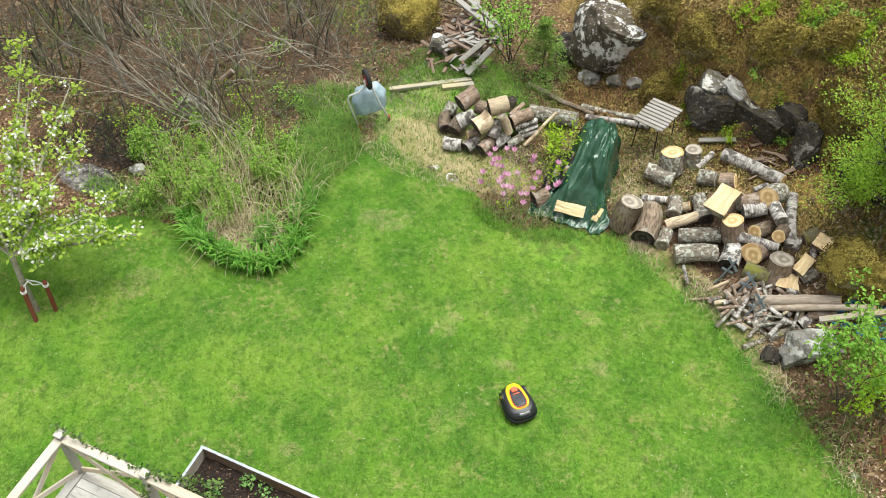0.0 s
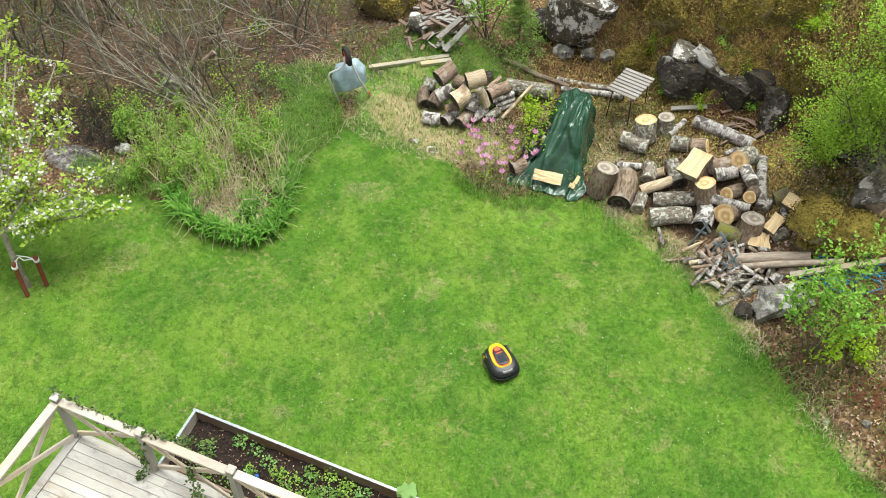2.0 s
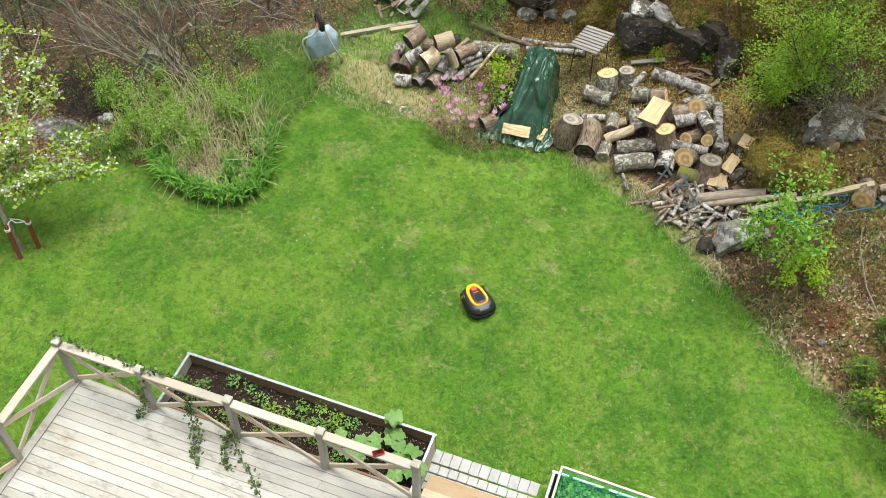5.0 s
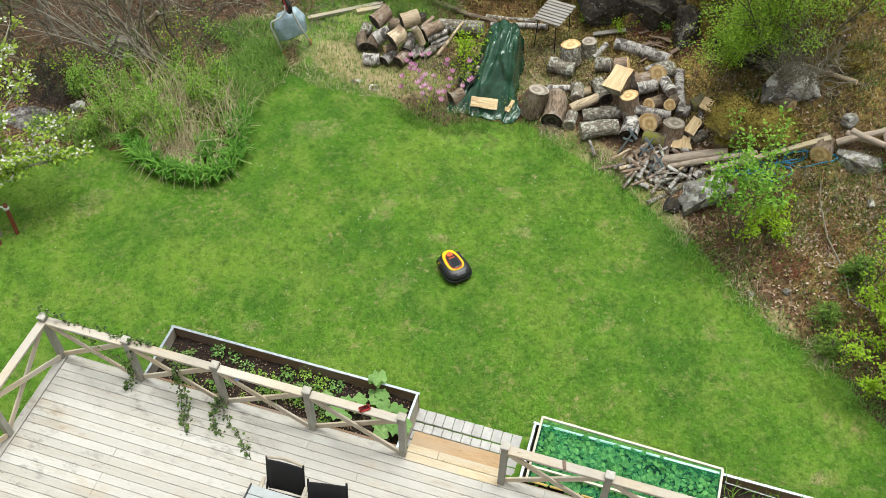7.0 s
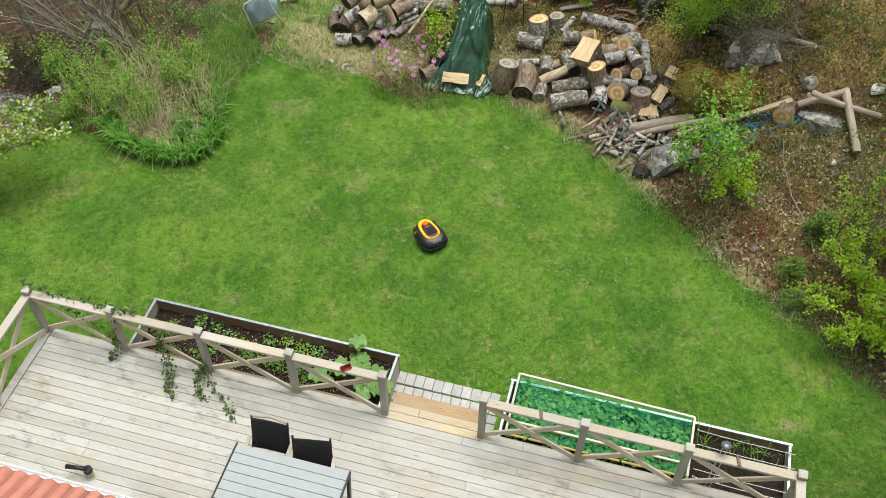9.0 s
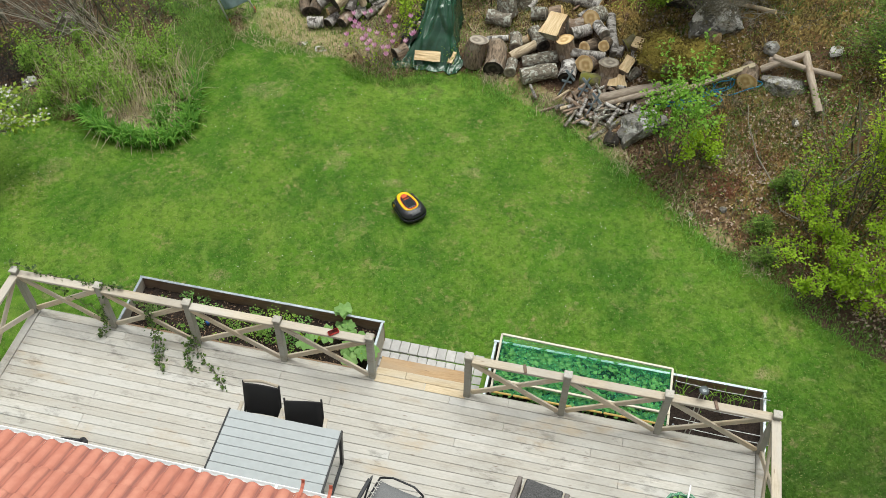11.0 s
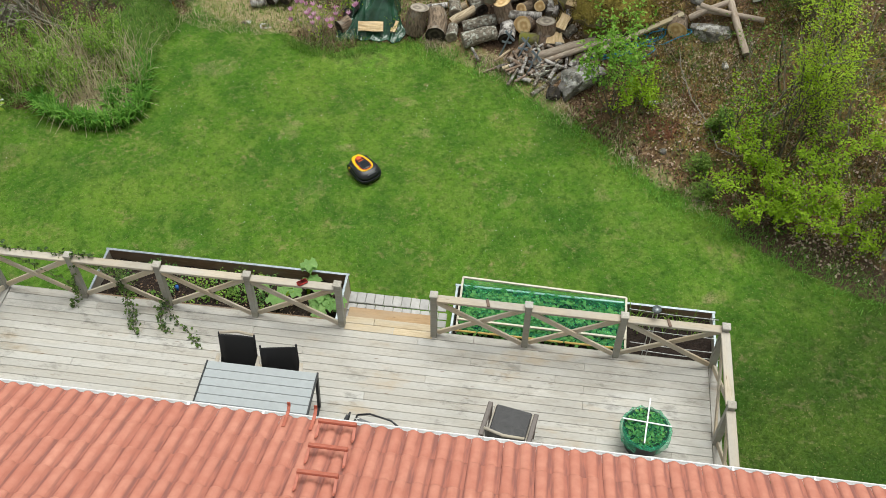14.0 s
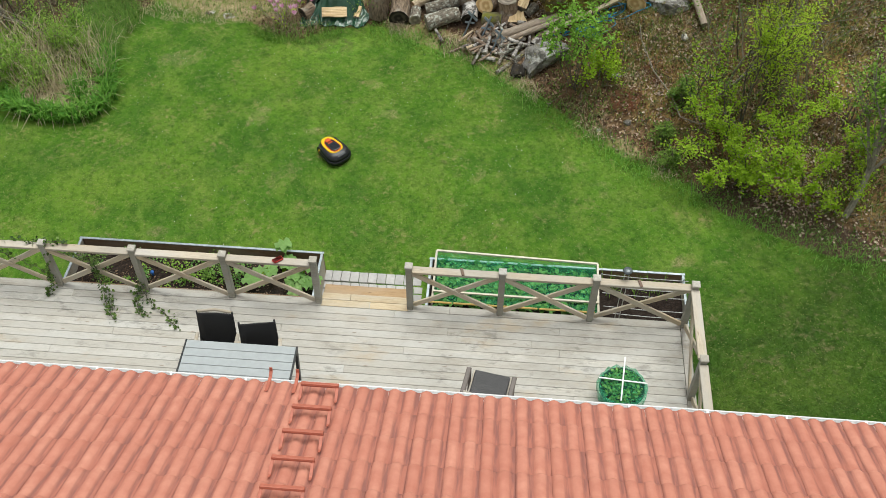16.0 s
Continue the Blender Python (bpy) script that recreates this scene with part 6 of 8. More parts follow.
def scatter(n, cx, cy, rx, ry, seed, keep=None):
    r = np.random.default_rng(seed)
    a, k = r.uniform(0, 2 * math.pi, n), np.sqrt(r.uniform(0, 1, n))
    x, y = cx + rx * k * np.cos(a), cy + ry * k * np.sin(a)
    if keep is not None:
        ok = keep(x, y)
        x, y = x[ok], y[ok]
    return np.stack([x, y, ground_z(x, y)], 1)


def tufts(name, label, category, p, h, w, mat, seed, lean=0.6, bend=0.5):
    r = np.random.default_rng(seed)
    v, f = blade_arrays(p, np.full(len(p), h), w, r, lean, bend)
    ob = new(name, fast(name, v, f, M[mat]))
    return tagged(ob, label, category, kind="stuff")


tufts("dry_stalks", "pale dry grass stalks in the flower bed", "grass", np.concatenate([scatter(520, -7.3, 5.6, 0.95, 1.0, 1), scatter(240, -8.5, 5.7, 1.0, 0.9, 2)]), 0.75, 0.012, "straw", 3, 0.7)
tufts("green_stalks", "tall green grass stalks in the flower bed", "grass", scatter(750, -8.0, 5.9, 1.4, 1.1, 4), 0.5, 0.012, "leaf_bed", 5, 0.7)
tufts("dead_leaves_bed", "flattened dead stalks on the flower bed", "grass", scatter(500, -7.2, 4.9, 0.8, 0.5, 6), 0.3, 0.016, "straw", 7, 2.2, 1.2)
rnd = random.Random(70)
for i in range(56):
    a, k = rnd.uniform(0, 6.28), math.sqrt(rnd.random())
    x, y = -8.35 + 1.6 * k * math.cos(a), 5.8 + 1.15 * k * math.sin(a)
    shrub("leafy_shrub", "airy shrub with fresh yellow-green leaves in the flower bed", "shrub", x, y, 4, rnd.uniform(0.3, 0.8), 700 + i, "leaf_bed", 0.042, 3, 0.04, 0.006, 0.4, 6, 1, 0.35, fan=0.3, group="flower bed shrubs")
tufts("lush_grass", "tall lush green grass beside the flower bed", "grass", np.concatenate([scatter(2600, -7.0, 7.3, 0.6, 0.9, 8), scatter(1300, -7.4, 8.4, 0.8, 0.5, 9), scatter(700, -9.4, 4.75, 0.9, 0.3, 10), scatter(700, -6.75, 6.4, 0.3, 0.5, 11)]), 0.24, 0.011, "leaf_herb", 12, 1.2, 0.8)
tufts("bleached_grass", "bleached dead grass among the lush grass", "grass", np.concatenate([scatter(150, -7.0, 7.3, 0.7, 1.0, 28), scatter(300, -7.2, 8.7, 0.8, 0.5, 29), scatter(90, -9.2, 4.9, 0.9, 0.3, 30)]), 0.22, 0.008, "straw", 32, 1.5, 0.9)
tufts("meadow_grass", "mixed green and pale grass around the wheelbarrow", "grass", np.concatenate([scatter(3000, -5.7, 9.6, 1.3, 0.9, 13), scatter(1700, -6.0, 10.4, 0.7, 0.5, 14), scatter(2200, -4.2, 9.7, 1.2, 0.7, 15), scatter(2200, -4.6, 8.3, 1.6, 0.8, 33), scatter(2200, -1.8, 8.8, 1.5, 1.0, 34)]), 0.1, 0.008, "leaf_herb", 16, 0.8)
tufts("worn_grass", "thin straw-coloured worn grass", "grass", np.concatenate([scatter(3600, -5.0, 8.2, 1.8, 0.9, 17), scatter(1800, -2.0, 8.9, 1.5, 1.0, 18), scatter(1200, -0.9, 8.6, 0.8, 0.9, 19), scatter(1500, -5.6, 9.6, 1.3, 0.9, 35)]), 0.07, 0.006, "straw", 20, 1.4)


# ---- magnolia ----
mg = shrub("magnolia", "small magnolia bush with magenta and white flowers", "shrub", -3.3, 7.6, 14, 0.85, 800, "leaf_lime", 0.05, 1, 0.04, 0.009, 0.6, 3, 1, 0.05, fan=1.0, bark="twig_pale", base=0.3)
rnd = random.Random(81)
for k in range(32):
    fl = Acc()
    a, q = rnd.uniform(0, 6.28), math.sqrt(rnd.random())
    c = Vector((0.72 * q * math.cos(a), 0.55 * q * math.sin(a) - 0.05, rnd.uniform(0.35, 0.85)))
    for j in range(6):
        w = j * 1.047 + k
        d = Vector((math.cos(w), math.sin(w), 1.5)).normalized()
        s = d.cross(Vector((0, 0, 1))).normalized() * 0.026
        fl.poly([c, c + d * 0.055 + s, c + d * 0.11, c + d * 0.055 - s])
    part("flower", fl, M["magnolia"], mg, "magenta and white magnolia flower" if k == 0 else "")
tufts("bed_straw", "dry grass under the magnolia", "grass", scatter(380, -3.2, 7.35, 0.6, 0.35, 21), 0.2, 0.008, "straw_dull", 22, 1.0)
tufts("bed_grass", "green grass under the magnolia", "grass", scatter(900, -3.0, 7.1, 0.9, 0.35, 23), 0.13, 0.009, "leaf_herb", 24, 1.0)

# ---- shrubs along the rock ----
shrub("rowan_sapling", "young rowan with fresh green leaves by the rock", "tree", -4.75, 10.9, 6, 1.7, 810, "leaf_fresh", 0.065, 9, 0.09, 0.015, 0.6, 4, 1, 0.15, fan=0.6)
for i, (x, y) in enumerate(((-5.0, 10.3), (-4.4, 10.4), (-4.2, 9.9), (-3.7, 10.3), (-4.8, 9.8))):
    shrub("bilberry_bush", "low bush of small yellow-green leaves", "shrub", x, y, 16, 0.45, 820 + i, "leaf_herb", 0.03, 2, 0.04, 0.004, 0.6, 4, 1, 0.1, fan=0.9, group="bilberry bushes", base=0.3)
for i, (x, y, h) in enumerate(((-3.0, 8.5, 0.9), (-2.8, 8.2, 0.7), (-3.1, 8.9, 0.6))):
    shrub("honeysuckle", "slender shrub with bright green leaves beside the tarpaulin", "shrub", x, y, 6, h, 830 + i, "leaf_lime", 0.06, 2, 0.05, 0.006, 0.6, 4, 1, 0.15, fan=0.5, group="slender shrubs")
shrub("trailing_shoot", "thin leafy shoot beside the tarpaulin", "shrub", -1.75, 7.7, 6, 0.6, 840, "leaf_herb", 0.035, 2, 0.04, 0.005, 0.6, 3, 1, 0.1, fan=0.8)


def spruce(x, y, h, seed, label, width=0.45):
    ob = thing("spruce", (x, y, gz(x, y)), label, "tree", "small conifers")
    rnd = random.Random(seed)
    t, pts = Acc(), []
    t.tube([(0, 0, -0.05), (0.02, 0, h * 0.5), (0, 0.01, h)], [0.03, 0.02, 0.004], 6)
    n = int(h * 14)
    for i in range(n):
        z = h * (0.08 + 0.9 * i / n)
        for k in range(5):
            a = rnd.uniform(0, 6.28)
            L = width * h * (1 - z / h) + 0.06
            d = Vector((math.cos(a), math.sin(a), rnd.uniform(-0.05, 0.3)))
            q = Vector((0, 0, z))
            t.tube([q, q + d * L], [0.006, 0.002], 3, False)
            for j in range(9):
                c = q + d * L * (0.25 + 0.75 * j / 8)
                side = Vector((-d.y, d.x, 0)) * rnd.uniform(-0.07, 0.07) * (1 + L)
                pts.append(tuple(c + side))
    part("trunk", t, M["twig"], ob)
    leaves("needles", around(pts, 3, 0.025, seed), 0.085, M["needle"], ob, seed, 0.7, 0.2)
    return ob


spruce(-4.05, 10.75, 1.35, 5, "small bushy green spruce by the rock", 0.42)
spruce(4.32, 4.9, 0.6, 6, "little green spruce on the bank", 0.45)
spruce(3.98, 4.22, 0.42, 7, "little green spruce at the bank's foot", 0.6)
spruce(4.1, 3.72, 0.3, 9, "little green spruce at the bank's foot", 0.7)
spruce(5.55, 7.0, 2.0, 8, "dark green young pine on the bank", 0.42)

# ---- birch above the heap ----
shrub("birch", "multi-stemmed young birch in fresh green leaf", "tree", 2.75, 8.7, 9, 2.5, 900, "leaf_birch", 0.04, 16, 0.075, 0.022, 0.65, 5, 2, 0.12, lean=(-0.05, -0.12), fan=0.7, wander=0.3)
shrub("birch", "multi-stemmed young birch in fresh green leaf", "tree", 2.3, 8.9, 6, 1.5, 901, "leaf_birch", 0.04, 13, 0.07, 0.014, 0.65, 5, 2, 0.02, lean=(-0.25, -0.55), fan=0.7, wander=0.3)
shrub("birch", "multi-stemmed young birch in fresh green leaf", "tree", 3.25, 9.4, 7, 2.6, 902, "leaf_birch", 0.04, 16, 0.08, 0.02, 0.65, 5, 2, 0.15, lean=(0.0, -0.05), fan=0.7, wander=0.3)
for i, (x, y) in enumerate(((3.0, 8.45), (3.2, 8.3), (2.7, 8.4), (2.9, 8.25))):
    shrub("bare_shrub", "leafless shrub of thin grey twigs on the outcrop", "shrub", x, y, 9, 1.35, 910 + i, None, r=0.011, spread=0.7, kids=5, depth=2, lift=0.0, fan=1.0, wander=0.35, bark="twig_pale", lean=(0.1, -0.3), group="leafless shrubs")

# ---- bushes at the foot of the bank ----
shrub("rowan_bush", "young rowan bush with fresh green leaves", "shrub", 2.5, 5.5, 7, 1.45, 920, "leaf_fresh", 0.07, 4, 0.045, 0.012, 0.6, 4, 2, 0.2, fan=0.8)
shrub("rowan_bush", "leafy low bush with lime green leaves", "shrub", 2.85, 5.45, 8, 0.8, 921, "leaf_lime", 0.055, 9, 0.05, 0.009, 0.7, 4, 1, 0.05, fan=1.4, base=0.35)
for i, (x, y, h, k) in enumerate(((4.9, 3.35, 0.95, 5), (5.45, 3.25, 1.05, 6), (5.0, 3.9, 1.1, 4), (5.45, 4.05, 1.2, 5), (5.9, 3.6, 1.1, 4), (6.1, 3.15, 0.95, 5), (6.6, 3.5, 1.0, 5))):
    shrub("lime_bush", "spreading bush in bright lime-green leaf", "shrub", x, y, k, h, 930 + i, "leaf_lime", 0.05, 5, 0.035, 0.011, 0.85, 4, 2, 0.06, fan=1.1, base=0.3, flat=0.75, group="lime-green bushes")
for i, (x, y, h, k) in enumerate(((5.3, 4.35, 2.4, 4), (5.65, 4.7, 2.4, 4))):
    shrub("lime_sapling", "upright sapling in bright lime-green leaf", "tree", x, y, k - 1, h, 1933 + i, "leaf_sapling", 0.045, 9, 0.08, 0.02, 0.55, 5, 2, 0.22, lean=(0.08, 0.05), fan=0.4, wander=0.12, flat=0.8, group="lime-green saplings")
shrub("birch_sapling", "grey-stemmed sapling with sparse green leaves", "tree", 6.83, 2.58, 1, 3.2, 934, "leaf_bed", 0.06, 9, 0.05, 0.065, 0.7, 9, 2, 0.15, lean=(0.35, 0.3), fan=0.05, wander=0.12, bark="twig_pale")
for i, (x, y, h) in enumerate(((4.55, 4.5, 1.3), (5.1, 5.3, 1.5), (5.3, 5.6, 1.5), (6.3, 4.6, 1.5), (6.9, 4.2, 1.4), (5.9, 5.4, 1.4), (7.3, 3.4, 1.3))):
    shrub("bare_shrub", "leafless grey shrub of thin twigs on the bank", "shrub", x, y, 2 if i < 3 else 4, h, 940 + i, "leaf_herb" if i < 3 else None, 0.05, 2, 0.1, 0.018, 0.6, 4, 2, 0.1, fan=0.5, wander=0.3, bark="twig_pale" if i % 2 else "twig", group="leafless shrubs on the bank")
shrub("bare_tree", "small leafless grey tree on the bank", "tree", 4.84, 4.95, 2, 2.1, 970, None, r=0.034, spread=0.75, kids=5, depth=2, lift=0.1, lean=(0.3, 0.05), fan=0.35, wander=0.3, bark="twig_pale")
a = Acc()
a.tube([(x, y, gz(x, y) + z) for x, y, z in ((3.55, 6.2, 0.5), (3.61, 6.01, 0.3), (3.83, 5.46, 0.2), (4.13, 4.97, 0.16), (4.28, 4.54, 0.12), (4.6, 4.39, 0.08), (4.85, 4.42, 0.02))], [0.006, 0.009, 0.012, 0.013, 0.014, 0.014, 0.01], 6)
tagged(new("fallen_branch", a.data("fallen_branch", M["twig_pale"], True)), "long bent pale branch lying on the bank", "branch")
shrub("trailing_roots", "hanging brown roots and dry twigs below the log", "shrub", 3.25, 6.5, 14, 0.55, 950, None, r=0.007, spread=0.8, kids=4, depth=1, lift=-0.35, fan=1.2, lean=(0, -0.6), base=0.3)
tufts("red_needles", "patch of rust-red dead twigs on the bank", "twigs", np.concatenate([scatter(170, 3.4, 5.0, 0.35, 0.22, 41), scatter(90, 3.9, 5.6, 0.3, 0.25, 42)]), 0.14, 0.009, "needle_red", 43, 1.8, 1.0)
# green sprigs on the moss above the rock face
rnd = random.Random(96)
for i in range(80):
    x, y = rnd.uniform(-2.0, 5.5), rnd.uniform(10.4, 13.5) if i % 3 else rnd.uniform(9.8, 11.0)
    shrub("bilberry_sprig", "small yellow-green sprig growing in moss", "plant", x, y, 7, rnd.uniform(0.2, 0.4), 960 + i, "leaf_lime" if i % 2 else "leaf_fresh", 0.04, 3, 0.04, 0.004, 0.6, 3, 1, 0.1, fan=0.9, group="sprigs in the moss", base=0.15)


# ---- apple tree with its stakes ----
def make_apple():
    x, y = -9.3, 2.2
    z0 = gz(x, y)
    ob = thing("apple_tree", (x, y, z0), "young apple tree in white blossom and lime-green leaf", "tree")
    rnd = random.Random(41)
    acc, tips = Acc(), []
    acc.tube([(0.03, -0.05, -0.05), (-0.05, 0.0, 0.6), (-0.15, 0.1, 1.1)], [0.06, 0.05, 0.045], 10)
    top = Vector((-0.15, 0.1, 1.1))
    for tx, ty, tz in ((1.35, 1.3, 1.1), (0.75, 1.5, 1.35), (0.1, 1.8, 2.0), (-0.45, 2.45, 2.5), (-0.95, 2.1, 2.5), (-1.35, 2.6, 2.9), (0.05, 0.85, 1.7), (-0.65, 1.25, 2.15), (0.5, 0.55, 1.15), (-0.4, 0.35, 1.5), (-1.4, 1.2, 2.2), (-1.5, 0.3, 1.7), (0.9, 0.9, 1.3), (-1.1, 0.8, 1.9)):
        e = Vector((tx, ty, tz))
        mid = top.lerp(e, 0.5) + Vector((rnd.uniform(-0.1, 0.1), rnd.uniform(-0.1, 0.1), 0.05))
        pts = [top, top.lerp(mid, 0.6), mid, mid.lerp(e, 0.6), e]
        acc.tube(pts, [0.032, 0.025, 0.02, 0.014, 0.006], 6)
        for k in range(17):
            f = rnd.uniform(0.25, 1.05)
            q = top.lerp(e, f)
            d = Vector((rnd.gauss(0, 1), rnd.gauss(0, 1), rnd.gauss(0.5, 0.6)))
            grow(acc, tips, q, d, rnd.uniform(0.15, 0.4), 0.007, 0, rnd, 0.6, 0, 0.2)
    part("trunk", acc, M["twig_pale"], ob, "grey trunk and limbs")
    leaves("foliage", around(tips, 5, 0.055, 42), 0.08, M["leaf_apple"], ob, 42, 0.45, 0.62)
    sel = [t for i, t in enumerate(tips) if i % 5 < 2 and t[2] < 2.5]
    leaves("blossom", around(sel, 6, 0.035, 43), 0.05, M["blossom"], ob, 43, 0.5, 0.95, "white blossom")
    red = wood_mat("red_brown_stain", (0.14, 0.035, 0.015), (0.24, 0.07, 0.03), (0.2, 0.07, 0.04), 0.2, knots=False)
    tie = plain("white_tie_band", (0.7, 0.7, 0.68), 0.7)
    for bx, by, tx, ty in ((-9.14, 1.98, -9.3, 2.12), (-9.0, 2.28, -9.07, 2.36)):
        s = thing("tree_stake", (bx, by, gz(bx, by)), "red-brown stained wooden stake beside the apple tree", "stake", "tree stakes")
        a = Acc()
        a.tube([(0, 0, -0.05), ((tx - bx) * 0.95, (ty - by) * 0.95, 0.6), (tx - bx, ty - by, 0.63)], [0.036, 0.036, 0.024], 10)
        part("pole", a, red, s)
        b = Acc()
        k = 0.85
        p = Vector(((tx - bx) * k, (ty - by) * k, 0.55))
        q = Vector((x - bx - 0.03, y - by, 0.62))
        for o in (0.038, -0.038):
            b.tube([p + Vector((o, 0, 0)), p.lerp(q, 0.5) + Vector((0, o, 0.01)), q + Vector((-o, 0.05, 0))], [0.009] * 3, 5)
        for zz in (0.53, 0.56):
            ring = [(p.x + 0.041 * math.cos(w * 0.7), p.y + 0.041 * math.sin(w * 0.7), zz) for w in range(10)]
            b.tube(ring, [0.009] * 10, 5)
        part("tie", b, tie, s, "white fabric tie")


make_apple()


# ---- robotic mower ----
def make_mower(x, y, turn):
    black = plain("black_plastic_shell", (0.014, 0.015, 0.018), 0.3, 0, 0.1, 40)
    grey = plain("charcoal_plastic", (0.02, 0.021, 0.024), 0.35)
    yellow = plain("yellow_plastic", (0.8, 0.5, 0.015), 0.35, 0, 0.05)
    glass = plain("dark_glossy_panel", (0.02, 0.022, 0.026), 0.15)
    orange = plain("orange_red_plastic", (0.55, 0.08, 0.02), 0.4)
    pale = plain("smoked_clear_plastic", (0.1, 0.105, 0.11), 0.12)
    mw = thing("robot_mower", pose(x, y, gz(x, y) + 0.01, 0, 0, turn), "black and yellow robotic lawn mower on the grass", "lawn mower")

    def outline(w, l, k, n=40, taper=0.12, off=0.0):
        out = []
        for i in range(n):
            a = 2 * math.pi * i / n
            c, s = math.cos(a), math.sin(a)
            px = math.copysign(abs(c) ** (2 / k), c) * w / 2
            py = math.copysign(abs(s) ** (2 / k), s) * l / 2
            out.append((px * (1 - taper * py / l * 2), py + off))
        return out

    def loft(rows):
        a, n = Acc(), 40
        for w, l, k, zz, off in rows:
            a.v += [(px, py, zz - 0.05 * max(0, (py - 0.1))) for px, py in outline(w * 1.08, l, k, n, -0.13, off)]
        for j in range(len(rows) - 1):
            for i in range(n):
                m = (i + 1) % n
                a.f.append((j * n + i, j * n + m, (j + 1) * n + m, (j + 1) * n + i))
        a.f.append(tuple(range((len(rows) - 1) * n, len(rows) * n)))
        a.f.append(tuple(reversed(range(n))))
        return a

    part("chassis", loft([(0.36, 0.52, 3, 0.035, 0), (0.41, 0.59, 3, 0.05, 0), (0.425, 0.61, 3, 0.09, 0), (0.42, 0.6, 3, 0.12, 0)]), black, mw, smooth=True)
    part("shell", loft([(0.41, 0.585, 2.8, 0.121, 0), (0.4, 0.57, 2.7, 0.16, 0), (0.36, 0.52, 2.6, 0.2, -0.005), (0.31, 0.46, 2.5, 0.222, -0.01)]), grey, mw, smooth=True)
    part("yellow_cover", loft([(0.27, 0.44, 2.8, 0.208, -0.05), (0.26, 0.43, 2.8, 0.229, -0.05), (0.235, 0.4, 2.6, 0.238, -0.05)]), yellow, mw, "bright yellow top cover", smooth=True)
    part("panel_rim", loft([(0.2, 0.35, 3, 0.235, -0.02), (0.19, 0.34, 3, 0.243, -0.02)]), orange, mw, "orange rim of the panel")
    part("panel", loft([(0.175, 0.32, 3, 0.242, -0.02), (0.165, 0.31, 3, 0.249, -0.02), (0.15, 0.28, 3, 0.251, -0.02)]), black, mw, smooth=True)
    part("display", loft([(0.12, 0.15, 4, 0.249, 0.04), (0.11, 0.14, 4, 0.257, 0.04)]), glass, mw, "dark glossy display lid")
    part("stop_button", loft([(0.09, 0.09, 4, 0.248, -0.15), (0.08, 0.08, 4, 0.264, -0.15)]), orange, mw, "orange-red stop button")
    part("trim", loft([(0.1, 0.02, 4, 0.252, -0.075), (0.09, 0.016, 4, 0.258, -0.075)]), orange, mw)
    part("front_plate", loft([(0.16, 0.09, 4, 0.2, 0.22), (0.14, 0.075, 4, 0.216, 0.21)]), pale, mw, "smoked clear front lens")
    for s in (-1, 1):
        w = Acc()
        w.tube([(s * 0.14, -0.14, 0.1), (s * 0.19, -0.14, 0.1)], [0.1, 0.1], 20)
        wh = part("wheel", w, black, mw)
        h = Acc()
        h.tube([(s * 0.188, -0.14, 0.1), (s * 0.198, -0.14, 0.1)], [0.055, 0.05], 14)
        part("hub", h, yellow, wh, "yellow wheel hub")
        c = Acc()
        c.tube([(s * 0.1, 0.2, 0.03), (s * 0.13, 0.2, 0.03)], [0.035, 0.035], 12)
        part("castor", c, black, mw)


make_mower(-1.75, 3.66, -134)


# ---- table and chairs ----
def make_deck_table():
    top_m = plain("grey_composite_slat", (0.35, 0.38, 0.395), 0.6, 0, 0.06, 12)
    metal = plain("anthracite_metal", (0.035, 0.037, 0.04), 0.45, 0.3)
    tb = thing("outdoor_table", (-2.11, -1.78, DECK), "grey slatted outdoor table with anthracite metal frame", "table")
    for i in range(7):
        block("slat", tb, top_m, (1.47, 0.12, 0.022), pose(0, 0.378 - 0.126 * i, 0.71), 0.003)
    for s in (-1, 1):
        block("end_rail", tb, metal, (0.022, 0.9, 0.034), pose(s * 0.748, 0, 0.706), 0.003)
        for e in (-1, 1):
            beam("leg", tb, metal, (s * 0.74, e * 0.4, 0.69), (s * 0.72, e * 0.36, 0.0), 0.04, 0.06, 0.004, up=(0, 1, 0))
        block("floor_rail", tb, metal, (0.04, 0.72, 0.03), pose(s * 0.72, 0, 0.015), 0.003)
    for e in (-1, 1):
        block("long_rail", tb, metal, (1.47, 0.03, 0.04), pose(0, e * 0.4, 0.675), 0.003)


make_deck_table()


